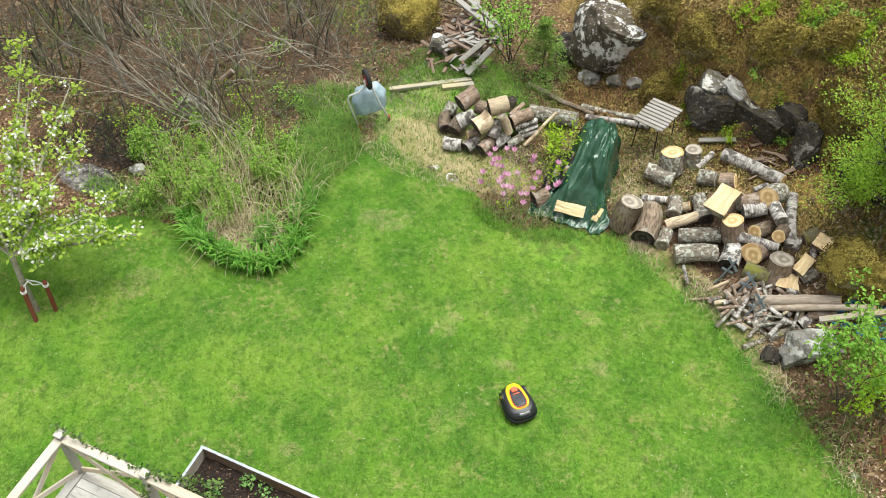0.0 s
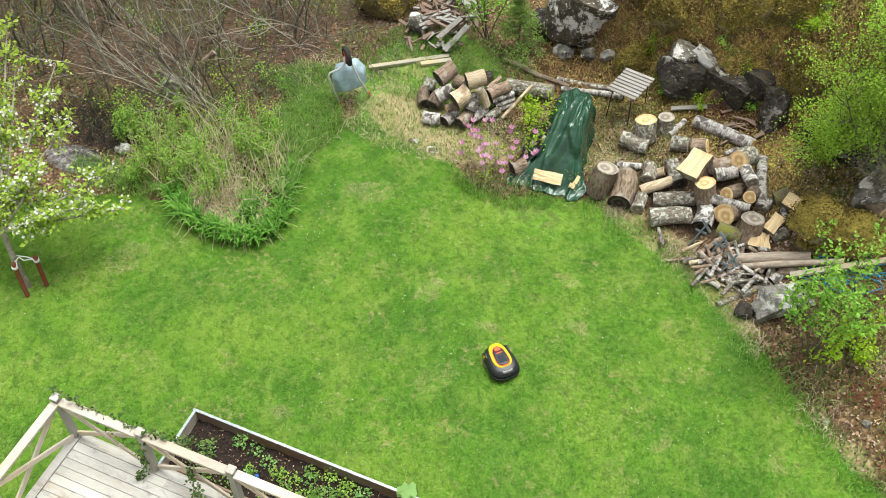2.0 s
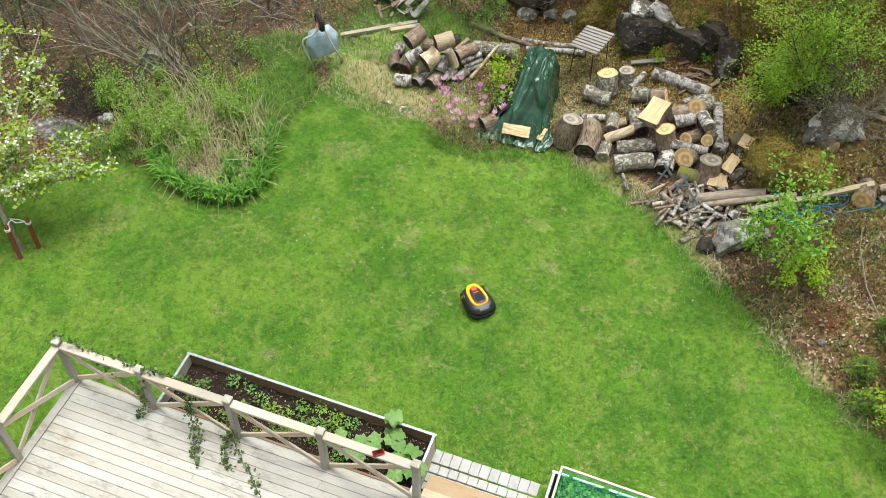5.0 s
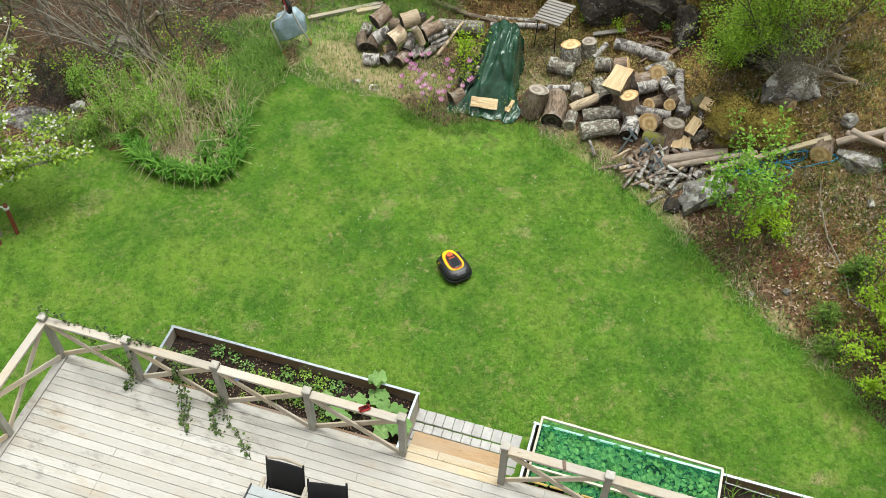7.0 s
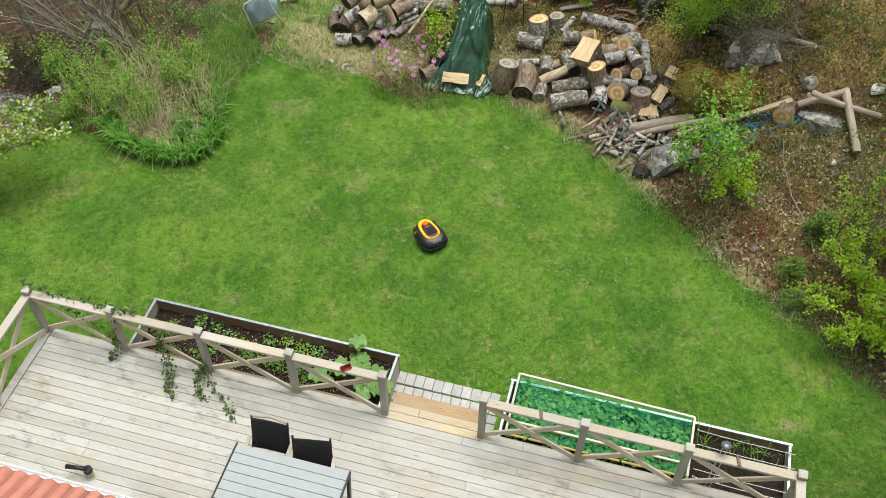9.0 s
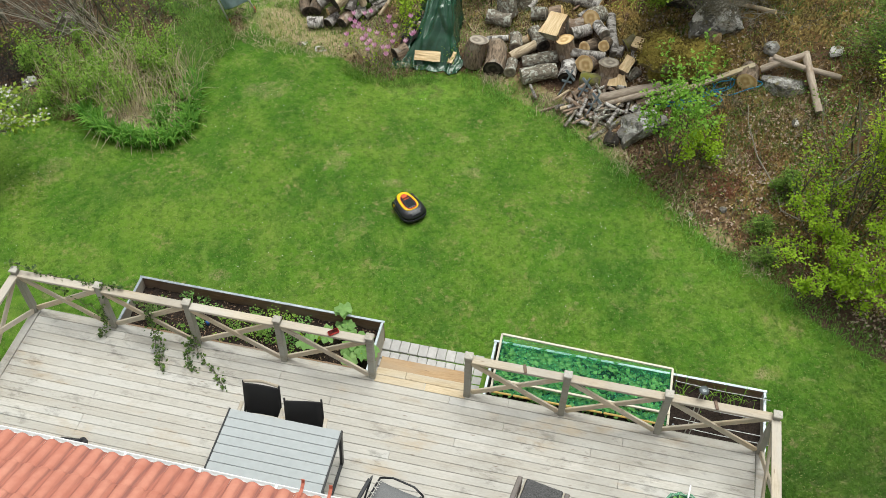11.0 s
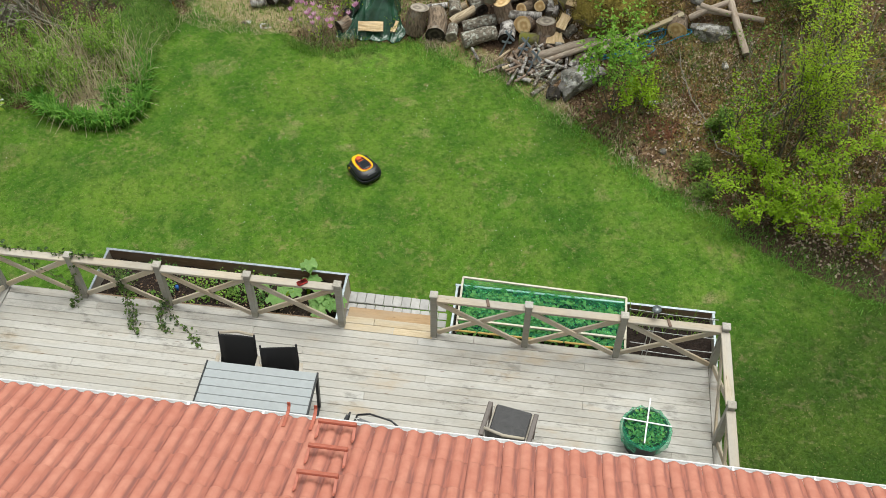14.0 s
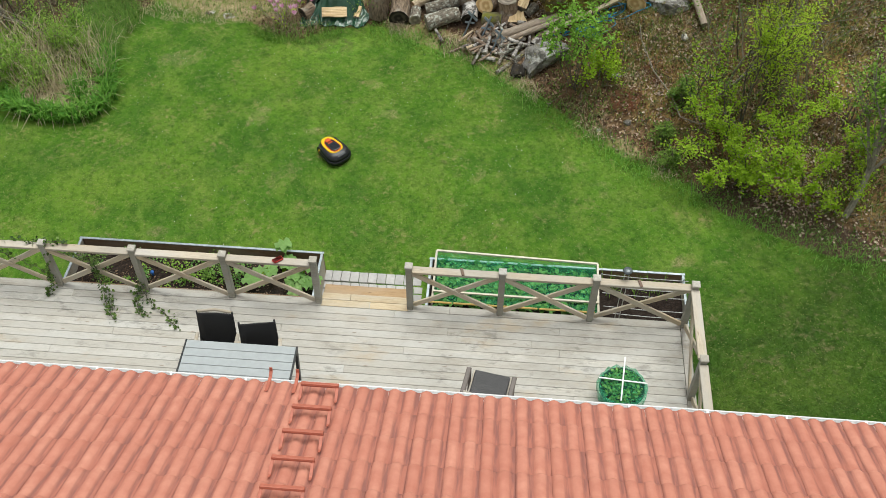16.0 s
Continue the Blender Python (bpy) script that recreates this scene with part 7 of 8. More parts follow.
def make_sling_chair(m, label, bar, h):
    black = plain("black_sling_fabric_" + str(int(h * 100)), (0.018, 0.018, 0.02), 0.75, 0, 0.2, 200)
    metal = plain("black_metal_" + str(int(h * 100)), (0.02, 0.02, 0.022), 0.4, 0.3)
    ch = thing("garden_chair", m, label, "chair", "chairs at the outdoor table")
    tilt = 0.2
    for s in (-1, 1):
        a = Acc()
        a.tube([(s * 0.245, -0.25, 0.0), (s * 0.245, -0.22, 0.4), (s * 0.245, 0.15, 0.42), (s * 0.24, 0.25, 0.6), (s * 0.235, 0.25 + tilt * (h - 0.6), h)], [0.014] * 5, 8)
        part("side_frame", a, metal, ch, smooth=True)
        b = Acc()
        b.tube([(s * 0.245, 0.3, 0.0), (s * 0.25, 0.1, 0.42), (s * 0.25, -0.15, 0.62)], [0.013] * 3, 8)
        part("rear_leg", b, metal, ch, smooth=True)
        block("armrest", ch, M["rail"], (0.05, 0.5, 0.022), pose(s * 0.275, 0.0, 0.64), 0.006, "pale wooden armrest")
    sl = Acc()
    n = 12
    for i in range(n + 1):
        t = i / n
        z, y = 0.45 + (h - 0.46) * t, 0.2 + tilt * (h - 0.5) * t
        for k in range(7):
            u = k / 6 * 2 - 1
            sl.v.append((u * 0.232, y + 0.012 * (1 - u * u), z - (0.015 * (1 - u * u) if i == n and not bar else 0)))
    for i in range(n):
        for k in range(6):
            p = i * 7 + k
            sl.f.append((p, p + 1, p + 8, p + 7))
    bk = part("backrest", sl, black, ch, "taut black sling backrest", smooth=True)
    bk.modifiers.new("thickness", "SOLIDIFY").thickness = 0.006
    st = Acc()
    for i in range(9):
        for k in range(7):
            u = k / 6 * 2 - 1
            st.v.append((u * 0.232, -0.24 + 0.44 * i / 8, 0.43 - 0.03 * (1 - u * u)))
    for i in range(8):
        for k in range(6):
            p = i * 7 + k
            st.f.append((p, p + 1, p + 8, p + 7))
    part("seat", st, black, ch, smooth=True).modifiers.new("thickness", "SOLIDIFY").thickness = 0.006
    if bar:
        a = Acc()
        a.tube([(-0.23, 0.25 + tilt * (h - 0.6) + 0.005, h - 0.012), (0, 0.28 + tilt * (h - 0.6), h + 0.004), (0.23, 0.25 + tilt * (h - 0.6) + 0.005, h - 0.012)], [0.02] * 3, 8)
        part("top_bar", a, M["rail"], ch, "pale wooden top bar")


make_sling_chair(pose(-2.48, -1.4, DECK, 0, 0, 2), "black sling garden chair with wooden top bar", True, 1.02)
make_sling_chair(pose(-1.86, -1.46, DECK, 0, 0, 10), "lower black sling garden chair with wooden armrests", False, 0.97)


def make_wicker_chair():
    wick = Mat("dark_wicker", 0.6)
    v = wick.stretch(1, 1, 1)
    w = wick.t.nodes.new("ShaderNodeTexBrick")
    w.inputs["Scale"].default_value = 22
    w.inputs["Color1"].default_value, w.inputs["Color2"].default_value, w.inputs["Mortar"].default_value = (0.11, 0.11, 0.115, 1), (0.065, 0.065, 0.068, 1), (0.012, 0.011, 0.01, 1)
    wick.t.links.new(v, w.inputs["Vector"])
    wick.color(w.outputs["Color"]).bump(w.outputs["Fac"], 0.5, 0.004)
    arm = plain("brown_grey_armrest", (0.13, 0.11, 0.1), 0.5)
    ch = thing("wicker_chair", pose(1.21, -1.64, DECK, 0, 0, -10), "dark woven wicker armchair with brown-grey armrests", "chair")
    s = Acc()
    s.box((0.48, 0.5, 0.05), Matrix(), 0.015)
    part("seat", s, wick.m, ch, "", pose(0, 0.03, 0.43, 2))
    for k in (-1, 1):
        block("seat_rail", ch, M["rail"], (0.022, 0.52, 0.04), pose(k * 0.252, 0.02, 0.41), 0.006)
        block("armrest", ch, arm, (0.065, 0.5, 0.03), pose(k * 0.305, -0.06, 0.6, 3), 0.01)
        for y in (-0.22, 0.22):
            block("leg", ch, arm, (0.04, 0.04, 0.58), pose(k * 0.3, y - 0.03, 0.29), 0.006)
    b = Acc()
    b.box((0.5, 0.035, 0.5), Matrix(), 0.01)
    part("backrest", b, wick.m, ch, "", pose(0, -0.3, 0.62, 12))
    a = Acc()
    a.tube([(-0.26, -0.35, 0.87), (0, -0.39, 0.88), (0.26, -0.35, 0.87)], [0.02] * 3, 10)
    part("top_bar", a, M["rail"], ch, "pale curved top bar", smooth=True)


make_wicker_chair()


def make_recliner():
    mesh_m = plain("grey_mesh_fabric", (0.16, 0.165, 0.17), 0.8, 0, 0.25, 120)
    fr = plain("dark_tube", (0.03, 0.032, 0.036), 0.4, 0.4)
    cord = plain("pale_cord", (0.55, 0.55, 0.53), 0.7)
    ch = thing("reclining_chair", pose(-0.58, -2.15, DECK, 0, 0, -12), "dark tubular reclining chair with grey laced mesh", "chair")
    for s in (-1, 1):
        a = Acc()
        a.tube([(s * 0.3, 0.42, 0.35), (s * 0.3, 0.1, 0.4), (s * 0.3, -0.3, 0.42), (s * 0.28, -0.65, 0.95)], [0.014] * 4, 8)
        part("side_frame", a, fr, ch, smooth=True)
        b = Acc()
        b.tube([(s * 0.33, 0.35, 0.0), (s * 0.33, -0.25, 0.6), (s * 0.33, 0.28, 0.62), (s * 0.33, -0.45, 0.0)], [0.013] * 4, 8)
        part("leg_frame", b, fr, ch)
        block("armrest", ch, fr, (0.05, 0.42, 0.025), pose(s * 0.34, 0.03, 0.63, -4), 0.008)
    a = Acc()
    a.tube([(-0.3, 0.42, 0.35), (-0.15, 0.48, 0.36), (0.15, 0.48, 0.36), (0.3, 0.42, 0.35)], [0.014] * 4, 8)
    part("front_rail", a, fr, ch, smooth=True)
    m = Acc()
    for i in range(13):
        t = i / 12
        y, z = (0.38 - 0.68 * t / 0.6, 0.36 + 0.05 * t) if t < 0.6 else (-0.3 - 0.33 * (t - 0.6) / 0.4, 0.41 + 0.5 * (t - 0.6) / 0.4)
        for k in range(7):
            u = k / 6 * 2 - 1
            m.v.append((u * 0.28, y, z - 0.03 * (1 - u * u)))
    for i in range(12):
        for k in range(6):
            p = i * 7 + k
            m.f.append((p, p + 1, p + 8, p + 7))
    part("sling", m, mesh_m, ch, "grey mesh sling", smooth=True).modifiers.new("thickness", "SOLIDIFY").thickness = 0.006
    c = Acc()
    for i in range(16):
        t = i / 15
        y = 0.36 - 0.62 * t
        z = 0.375 + 0.04 * t
        for s in (-1, 1):
            c.tube([(s * 0.25, y, z), (s * 0.3, y - 0.02 * (-1) ** i, z + 0.02)], [0.005, 0.005], 4)
    part("lacing", c, cord, ch, "pale elastic lacing")


make_recliner()


# ---- tub with a net ----
M["leaf_straw"] = leaf_mat("strawberry_leaf", (0.08, 0.23, 0.045), (0.28, 0.48, 0.14), 0.3)
q = Mat("green_garden_net", 0.6)
q.color((0.05, 0.5, 0.26))
tr = q.t.nodes.new("ShaderNodeBsdfTransparent")
tr.inputs["Color"].default_value = (0.82, 0.98, 0.9, 1)
mx = q.t.nodes.new("ShaderNodeMixShader")
q.put(mx.inputs[0], q.ramp(q.noise(3, 3), (0.3, 0.05), (0.7, 0.16)))
q.t.links.new(tr.outputs[0], mx.inputs[1])
q.t.links.new(q.b.outputs[0], mx.inputs[2])
q.t.links.new(mx.outputs[0], q.t.nodes["Material Output"].inputs["Surface"])
M["net"] = q.m
q2 = q.m.copy()
q2.name = "dense_green_net"
for nd in q2.node_tree.nodes:
    if nd.type == "VALTORGB":
        nd.color_ramp.elements[0].color, nd.color_ramp.elements[1].color = (0.2, 0.2, 0.2, 1), (0.5, 0.5, 0.5, 1)
M["net_dense"] = q2


def bush_leaves(parent, name, n, cx, cy, rx, ry, z0, z1, size, mat, seed, flat=0.7, wide=0.8):
    r = np.random.default_rng(seed)
    c = np.stack([cx + rx * r.uniform(-1, 1, n), cy + ry * r.uniform(-1, 1, n), r.uniform(z0, z1, n)], 1)
    return leaves(name, c, size, M[mat], parent, seed, flat, wide)


def make_tub():
    black = plain("black_plastic_tub", (0.018, 0.018, 0.02), 0.4)
    tub = thing("plant_tub", (2.98, -1.4, DECK), "round black tub of strawberry plants under green net", "plant pot")
    a, n = Acc(), 32
    prof = ((0.23, 0.0), (0.29, 0.36), (0.305, 0.37), (0.305, 0.4), (0.285, 0.4), (0.275, 0.33), (0.0, 0.33))
    for r, z in prof[:-1]:
        a.v += [(r * math.cos(2 * math.pi * k / n), r * math.sin(2 * math.pi * k / n), z) for k in range(n)]
    for j in range(len(prof) - 2):
        for k in range(n):
            i = (k + 1) % n
            a.f.append((j * n + k, j * n + i, (j + 1) * n + i, (j + 1) * n + k))
    a.f.append(tuple(reversed(range(n))))
    part("tub", a, black, tub, smooth=True)
    s = Acc()
    s.v = [(0, 0, 0.36)] + [(0.277 * math.cos(2 * math.pi * k / n), 0.277 * math.sin(2 * math.pi * k / n), 0.345) for k in range(n)]
    s.f = [(0, 1 + k, 1 + (k + 1) % n) for k in range(n)]
    part("soil", s, M["soil"], tub)
    r = np.random.default_rng(3)
    k, w = np.sqrt(r.uniform(0, 1, 420)) * 0.26, r.uniform(0, 6.28, 420)
    c = np.stack([k * np.cos(w), k * np.sin(w), r.uniform(0.37, 0.47, 420)], 1)
    leaves("foliage", c, 0.05, M["leaf_straw"], tub, 4, 0.6, 0.8, "small green strawberry plants")
    net = Acc()
    for j, (rr, z) in enumerate(((0.318, 0.24), (0.34, 0.34), (0.332, 0.41), (0.285, 0.45))):
        net.v += [((rr + 0.008 * math.sin(5 * k + j)) * math.cos(2 * math.pi * k / n), (rr + 0.008 * math.sin(5 * k + j)) * math.sin(2 * math.pi * k / n), z + 0.03 * math.sin(3 * k)) for k in range(n)]
    for j in range(3):
        for k in (k for k in range(n) if j > 1 or not 21 < k < 26):
            i = (k + 1) % n
            net.f.append((j * n + k, j * n + i, (j + 1) * n + i, (j + 1) * n + k))
    part("net", net, M["net_dense"], tub, "green garden net")
    top = Acc()
    for j, (rr, z) in enumerate(((0.283, 0.452), (0.2, 0.474), (0.1, 0.482))):
        top.v += [(rr * math.cos(2 * math.pi * k / n), rr * math.sin(2 * math.pi * k / n), z + 0.006 * math.sin(3 * k + j)) for k in range(n)]
    for j in range(2):
        top.f += [(j * n + k, j * n + (k + 1) % n, (j + 1) * n + (k + 1) % n, (j + 1) * n + k) for k in range(n)]
    top.f.append(tuple(range(2 * n, 3 * n)))
    part("net_cover", top, M["net"], tub, "thin green net over the plants")
    for t in (88, 0):
        block("stick", tub, M["white"], (0.64, 0.02, 0.012), pose(0, 0.06 if t else 0.04, 0.492 + (0.013 if t else 0), 0, -8 if t else 0, t - 4), 0.003, "white plastic stick")


make_tub()


# ---- netted frame on the bed ----
def make_frame():
    fr = thing("net_frame", (1.53, 0.6, 0.362), "pale wooden frame with green net over strawberries", "cold frame")
    white = wood_mat("pale_painted_batten", (0.6, 0.56, 0.46), (0.76, 0.72, 0.6), (0.66, 0.63, 0.54), 0.3, knots=False)
    x0, x1, y0, y1, h = -1.23, 1.23, -0.44, 0.44, 0.2
    hr = 0.12
    for a, b in (((x0, y1, h), (x1, y1, hr)), ((x0, -0.28, 0.12), (x1, -0.28, 0.09)), ((x0, y0, 0.05), (x0, y1, h)), ((x1, y0, 0.05), (x1, y1, hr))):
        beam("batten", fr, white, a, b, 0.032, 0.032, 0.003)
    for x in (x0, x1):
        for y, hh in ((y0, 0.05), (y1, h if x < 0 else hr)):
            block("corner_post", fr, white, (0.03, 0.03, hh), pose(x, y, hh / 2), 0.003)
    for a, b, m in (((x0, y1 - 0.06), (x1, y1 - 0.06), "net_dense"), ((x1 - 0.02, y1), (x1 - 0.02, y0), "net_dense"), ((x0 + 0.02, y1), (x0 + 0.02, y0), "net")):
        n = Acc()
        for i in range(25):
            t = i / 24
            x, y = a[0] + (b[0] - a[0]) * t, a[1] + (b[1] - a[1]) * t
            top = 0.05 + (h + (hr - h) * (x - x0) / (x1 - x0) - 0.05) * (y - y0) / (y1 - y0)
            n.v += [(x, y - 0.01 * math.sin(7 * t), -0.1), (x, y - 0.02 - 0.01 * math.sin(9 * t), top - 0.01)]
        n.f = [(2 * i, 2 * i + 2, 2 * i + 3, 2 * i + 1) for i in range(24)]
        part("net", n, M[m], fr, "green garden net")
    n = Acc()
    for j in range(9):
        for i in range(25):
            u, w = i / 24, j / 8
            y = y0 + (y1 - y0) * w
            n.v.append((x0 + (x1 - x0) * u, y, 0.05 + (h + (hr - h) * u - 0.06) * w - 0.05 * math.sin(math.pi * w) * math.sin(math.pi * u) - 0.012 * noise.noise((u * 8, w * 4, 0))))
    for j in range(8):
        for i in range(24):
            p = j * 25 + i
            n.f.append((p, p + 1, p + 26, p + 25))
    part("net", n, M["net"], fr, "green garden net")
    sp = thing("strawberry_plants", (1.53, 0.55, 0.2), "dense green strawberry plants in the raised bed", "plant")
    bush_leaves(sp, "foliage", 1900, 0, 0.06, 1.2, 0.42, 0.03, 0.2, 0.075, "leaf_straw", 5)
    bush_leaves(sp, "foliage", 500, -0.6, 0.1, 0.55, 0.3, 0.08, 0.2, 0.07, "leaf_straw", 6)
    bam = plain("yellow_bamboo_edging", (0.5, 0.34, 0.1), 0.6, 0, 0.2, 12)
    for i in range(6):
        ob = beam("bamboo_cane", None, bam, (0.2 + 0.42 * i, 0.1, DECK + 0.0), (0.6 + 0.42 * i, 0.1, DECK + 0.0), 0.03, 0.03, 0.01)
        tagged(ob, "yellow bamboo edging along the deck", "bamboo cane", "bamboo edging")


make_frame()


def make_wires():
    tr = thing("wire_trellis", (3.45, 0.6, 0.36), "thin pale wires stretched over the bare soil", "trellis")
    wire = plain("pale_wire", (0.6, 0.6, 0.6), 0.4, 0.5)
    for y in (-0.42, -0.3, -0.05, 0.08, 0.3):
        a = Acc()
        a.tube([(-0.62, y, 0.05), (0.0, y - 0.02, 0.04), (0.68, y - 0.03, 0.05)], [0.006] * 3, 5)
        part("wire", a, wire, tr)
    for s in (-0.62, 0.62):
        block("end_post", tr, M["zinc"], (0.02, 0.02, 0.4), pose(s, 0.3, -0.13), 0.003)
        block("end_post", tr, M["zinc"], (0.02, 0.02, 0.4), pose(s, -0.42, -0.13), 0.003)
    tufts("young_onions", "thin green onion shoots in the soil", "plant", np.column_stack([np.random.default_rng(2).uniform(2.85, 3.95, 70), np.random.default_rng(3).uniform(0.6, 0.98, 70), np.full(70, 0.2)]), 0.3, 0.011, "leaf_fresh", 4, 0.6)
    lm = thing("solar_lamp", (3.02, 0.06, 1.02), "small round glass solar lamp on a wire stake", "lamp")
    a = Acc()
    a.tube([(-0.03, 0, -0.8), (-0.03, 0, 0.45), (0, 0, 0.5)], [0.006] * 3, 6)
    a.tube([(0.03, 0, -0.8), (0.03, 0, 0.45), (0, 0, 0.5)], [0.006] * 3, 6)
    part("stake", a, wire, lm)
    b = Acc()
    prof = ((0.02, 0.495), (0.05, 0.505), (0.068, 0.53), (0.06, 0.55), (0.03, 0.56), (0.001, 0.563))
    b.tube([(0, 0, z) for r, z in prof], [max(r, 0.001) for r, z in prof], 16)
    part("globe", b, plain("frosted_glass_disc", (0.12, 0.14, 0.15), 0.2, 0.2), lm, "frosted glass disc", smooth=True)


make_wires()


# ---- left bed plants ----
def rhubarb(x, y, n, seed, spread=0.3, top=0.35, big=1.0):
    rb = thing("rhubarb", (x, y, 0.2), "rhubarb with broad crinkled light green leaves", "plant", "rhubarb plants")
    rnd = random.Random(seed)
    lf, st = Acc(), Acc()
    for k in range(n):
        a = rnd.uniform(0, 6.28)
        r = spread * math.sqrt(rnd.random())
        c = Vector((r * math.cos(a), r * math.sin(a) * 0.8, top * rnd.uniform(0.4, 1.0)))
        st.tube([(0, 0, 0), (c.x * 0.5, c.y * 0.5, c.z * 0.7), tuple(c)], [0.012, 0.01, 0.007], 5)
        s = rnd.uniform(0.08, 0.14) * big
        rot = Matrix.Rotation(a, 4, "Z") @ Matrix.Rotation(rnd.uniform(-0.2, 0.5), 4, "Y")
        base = len(lf.v)
        m = 18
        lf.v.append(tuple(c))
        for ring in (0.5, 1.0):
            for i in range(m):
                w = 2 * math.pi * i / m
                rad = s * ring * (1.0 - 0.35 * abs(math.sin(w / 2 + math.pi / 2)) ** 12) * (1 + 0.13 * math.sin(5 * w) * ring)
                p = rot @ Vector((rad * math.cos(w) * 1.15 + 0.04, rad * math.sin(w), -0.12 * s * ring * ring + 0.03 * math.sin(6 * w + k) * ring))
                lf.v.append(tuple(c + p))
        for i in range(m):
            j = (i + 1) % m
            lf.f.append((base, base + 1 + i, base + 1 + j))
            lf.f.append((base + 1 + i, base + 1 + m + i, base + 1 + m + j, base + 1 + j))
    part("stalk_cluster", st, M["leaf_lime"], rb)
    part("leaves", lf, M["leaf_big"], rb, smooth=True)


rhubarb(-2.4, 0.42, 7, 1)
rhubarb(-1.75, 0.42, 8, 2, 0.25)
rhubarb(-2.05, 0.65, 4, 3, 0.22, 0.3)
rhubarb(-2.03, 0.9, 2, 7, 0.05, 0.55, 1.5)
rnd = random.Random(33)
for i in range(34):
    x, y = rnd.uniform(-4.9, -2.6), rnd.uniform(0.2, 0.88)
    ob = thing("bedding_plant", (x, y, 0.19), "small young green bedding plant in dark soil", "plant", "bedding plants")
    n = rnd.randint(25, 75)
    bush_leaves(ob, "foliage", n, 0, 0, 0.1, 0.09, 0.02, 0.18, 0.036, rnd.choice(("leaf_herb", "leaf_herb", "leaf_straw", "leaf_bed")), 100 + i)
mulch = np.column_stack([np.random.default_rng(6).uniform(-5.2, -1.55, 1300), np.random.default_rng(7).uniform(0.15, 0.92, 1300), np.full(1300, 0.225)])
v, f = leaf_arrays(mulch, 0.04, np.random.default_rng(8), 0.9, 0.35)
tagged(new("bark_mulch", fast("bark_mulch", v, f, M["litter"])), "reddish bark chips on the soil", "mulch", kind="stuff")
blu = plain("blue_plastic", (0.03, 0.12, 0.4), 0.4)
cup = Acc()
cup.tube([(-4.05, 0.48, 0.21), (-4.05, 0.48, 0.3)], [0.022, 0.028], 12)
tagged(new("plant_label_cup", cup.data("plant_label_cup", blu, True)), "small blue plastic cup among the plants", "cup")


# ---- creeper on the railing ----
M["leaf_ivy"] = leaf_mat("dark_creeper_leaf", (0.035, 0.08, 0.02), (0.17, 0.27, 0.06), 0.2)


def make_creeper():
    cr = thing("creeper", (-5.24, 0.02, 0.5), "leafy creeper trailing over railing and deck", "plant")
    rnd = random.Random(17)
    st, pts = Acc(), []
    runs = [[(-6.5, 0.02, 1.55), (-6.1, 0.02, 1.42), (-5.6, 0.03, 1.35), (-5.24, 0.0, 1.45), (-4.9, 0.02, 1.42)],
            [(-6.3, 0.0, 1.3), (-5.9, 0.0, 1.1), (-5.5, -0.02, 0.85), (-5.3, -0.06, 0.65)],
            [(-5.2, 0.0, 1.4), (-5.25, -0.08, 1.0), (-5.28, -0.12, 0.7), (-5.34, -0.25, 0.52)],
            [(-4.9, 0.3, 0.4), (-4.65, 0.1, 1.0), (-4.57, -0.05, 1.05), (-4.52, -0.14, 0.75), (-4.45, -0.35, 0.53), (-4.27, -0.6, 0.52)],
            [(-4.62, -0.06, 1.02), (-4.55, -0.12, 0.8), (-4.4, -0.25, 0.53), (-4.33, -0.45, 0.52)],
            [(-3.98, -0.02, 0.85), (-3.95, -0.1, 0.65), (-3.85, -0.25, 0.53), (-3.5, -0.5, 0.52), (-3.3, -0.68, 0.52)],
            [(-4.0, -0.08, 0.6), (-4.05, -0.2, 0.52), (-3.95, -0.4, 0.52), (-3.8, -0.5, 0.52)],
            [(-5.22, 0.08, 1.25), (-5.15, 0.35, 0.75), (-5.0, 0.5, 0.48), (-4.7, 0.62, 0.36)],
            [(-5.24, 0.05, 1.3), (-5.08, 0.28, 0.8), (-4.88, 0.36, 0.5), (-4.6, 0.4, 0.3)]]
    for n, run in enumerate(runs):
        p = [Vector(v) - Vector((-5.24, 0.02, 0.5)) for v in run]
        fine = []
        for a, b in zip(p, p[1:]):
            for k in range(5):
                fine.append(a.lerp(b, k / 5) + Vector((rnd.gauss(0, 0.012), rnd.gauss(0, 0.012), abs(rnd.gauss(0, 0.008)))))
        fine.append(p[-1])
        st.tube(fine, [0.005] * len(fine), 4)
        d = (1.9, 1.5, 1.9, 1.7, 1.1, 1.5, 1.6, 2.2, 2.0)[n]
        for q in fine:
            for _ in range(int(4.2 * d * rnd.uniform(0.4, 1.4))):
                pts.append((q.x + rnd.gauss(0, 0.035), q.y + rnd.gauss(0, 0.03), max(q.z + rnd.gauss(0.01, 0.03), 0.015)))
    part("vine", st, M["twig"], cr)
    half = len(pts) // 2
    leaves("foliage", pts[:half], 0.052, M["leaf_ivy"], cr, 18, 0.5, 0.75)
    leaves("foliage", pts[half:], 0.05, M["leaf_ivy"], cr, 19, 0.5, 0.75)


make_creeper()

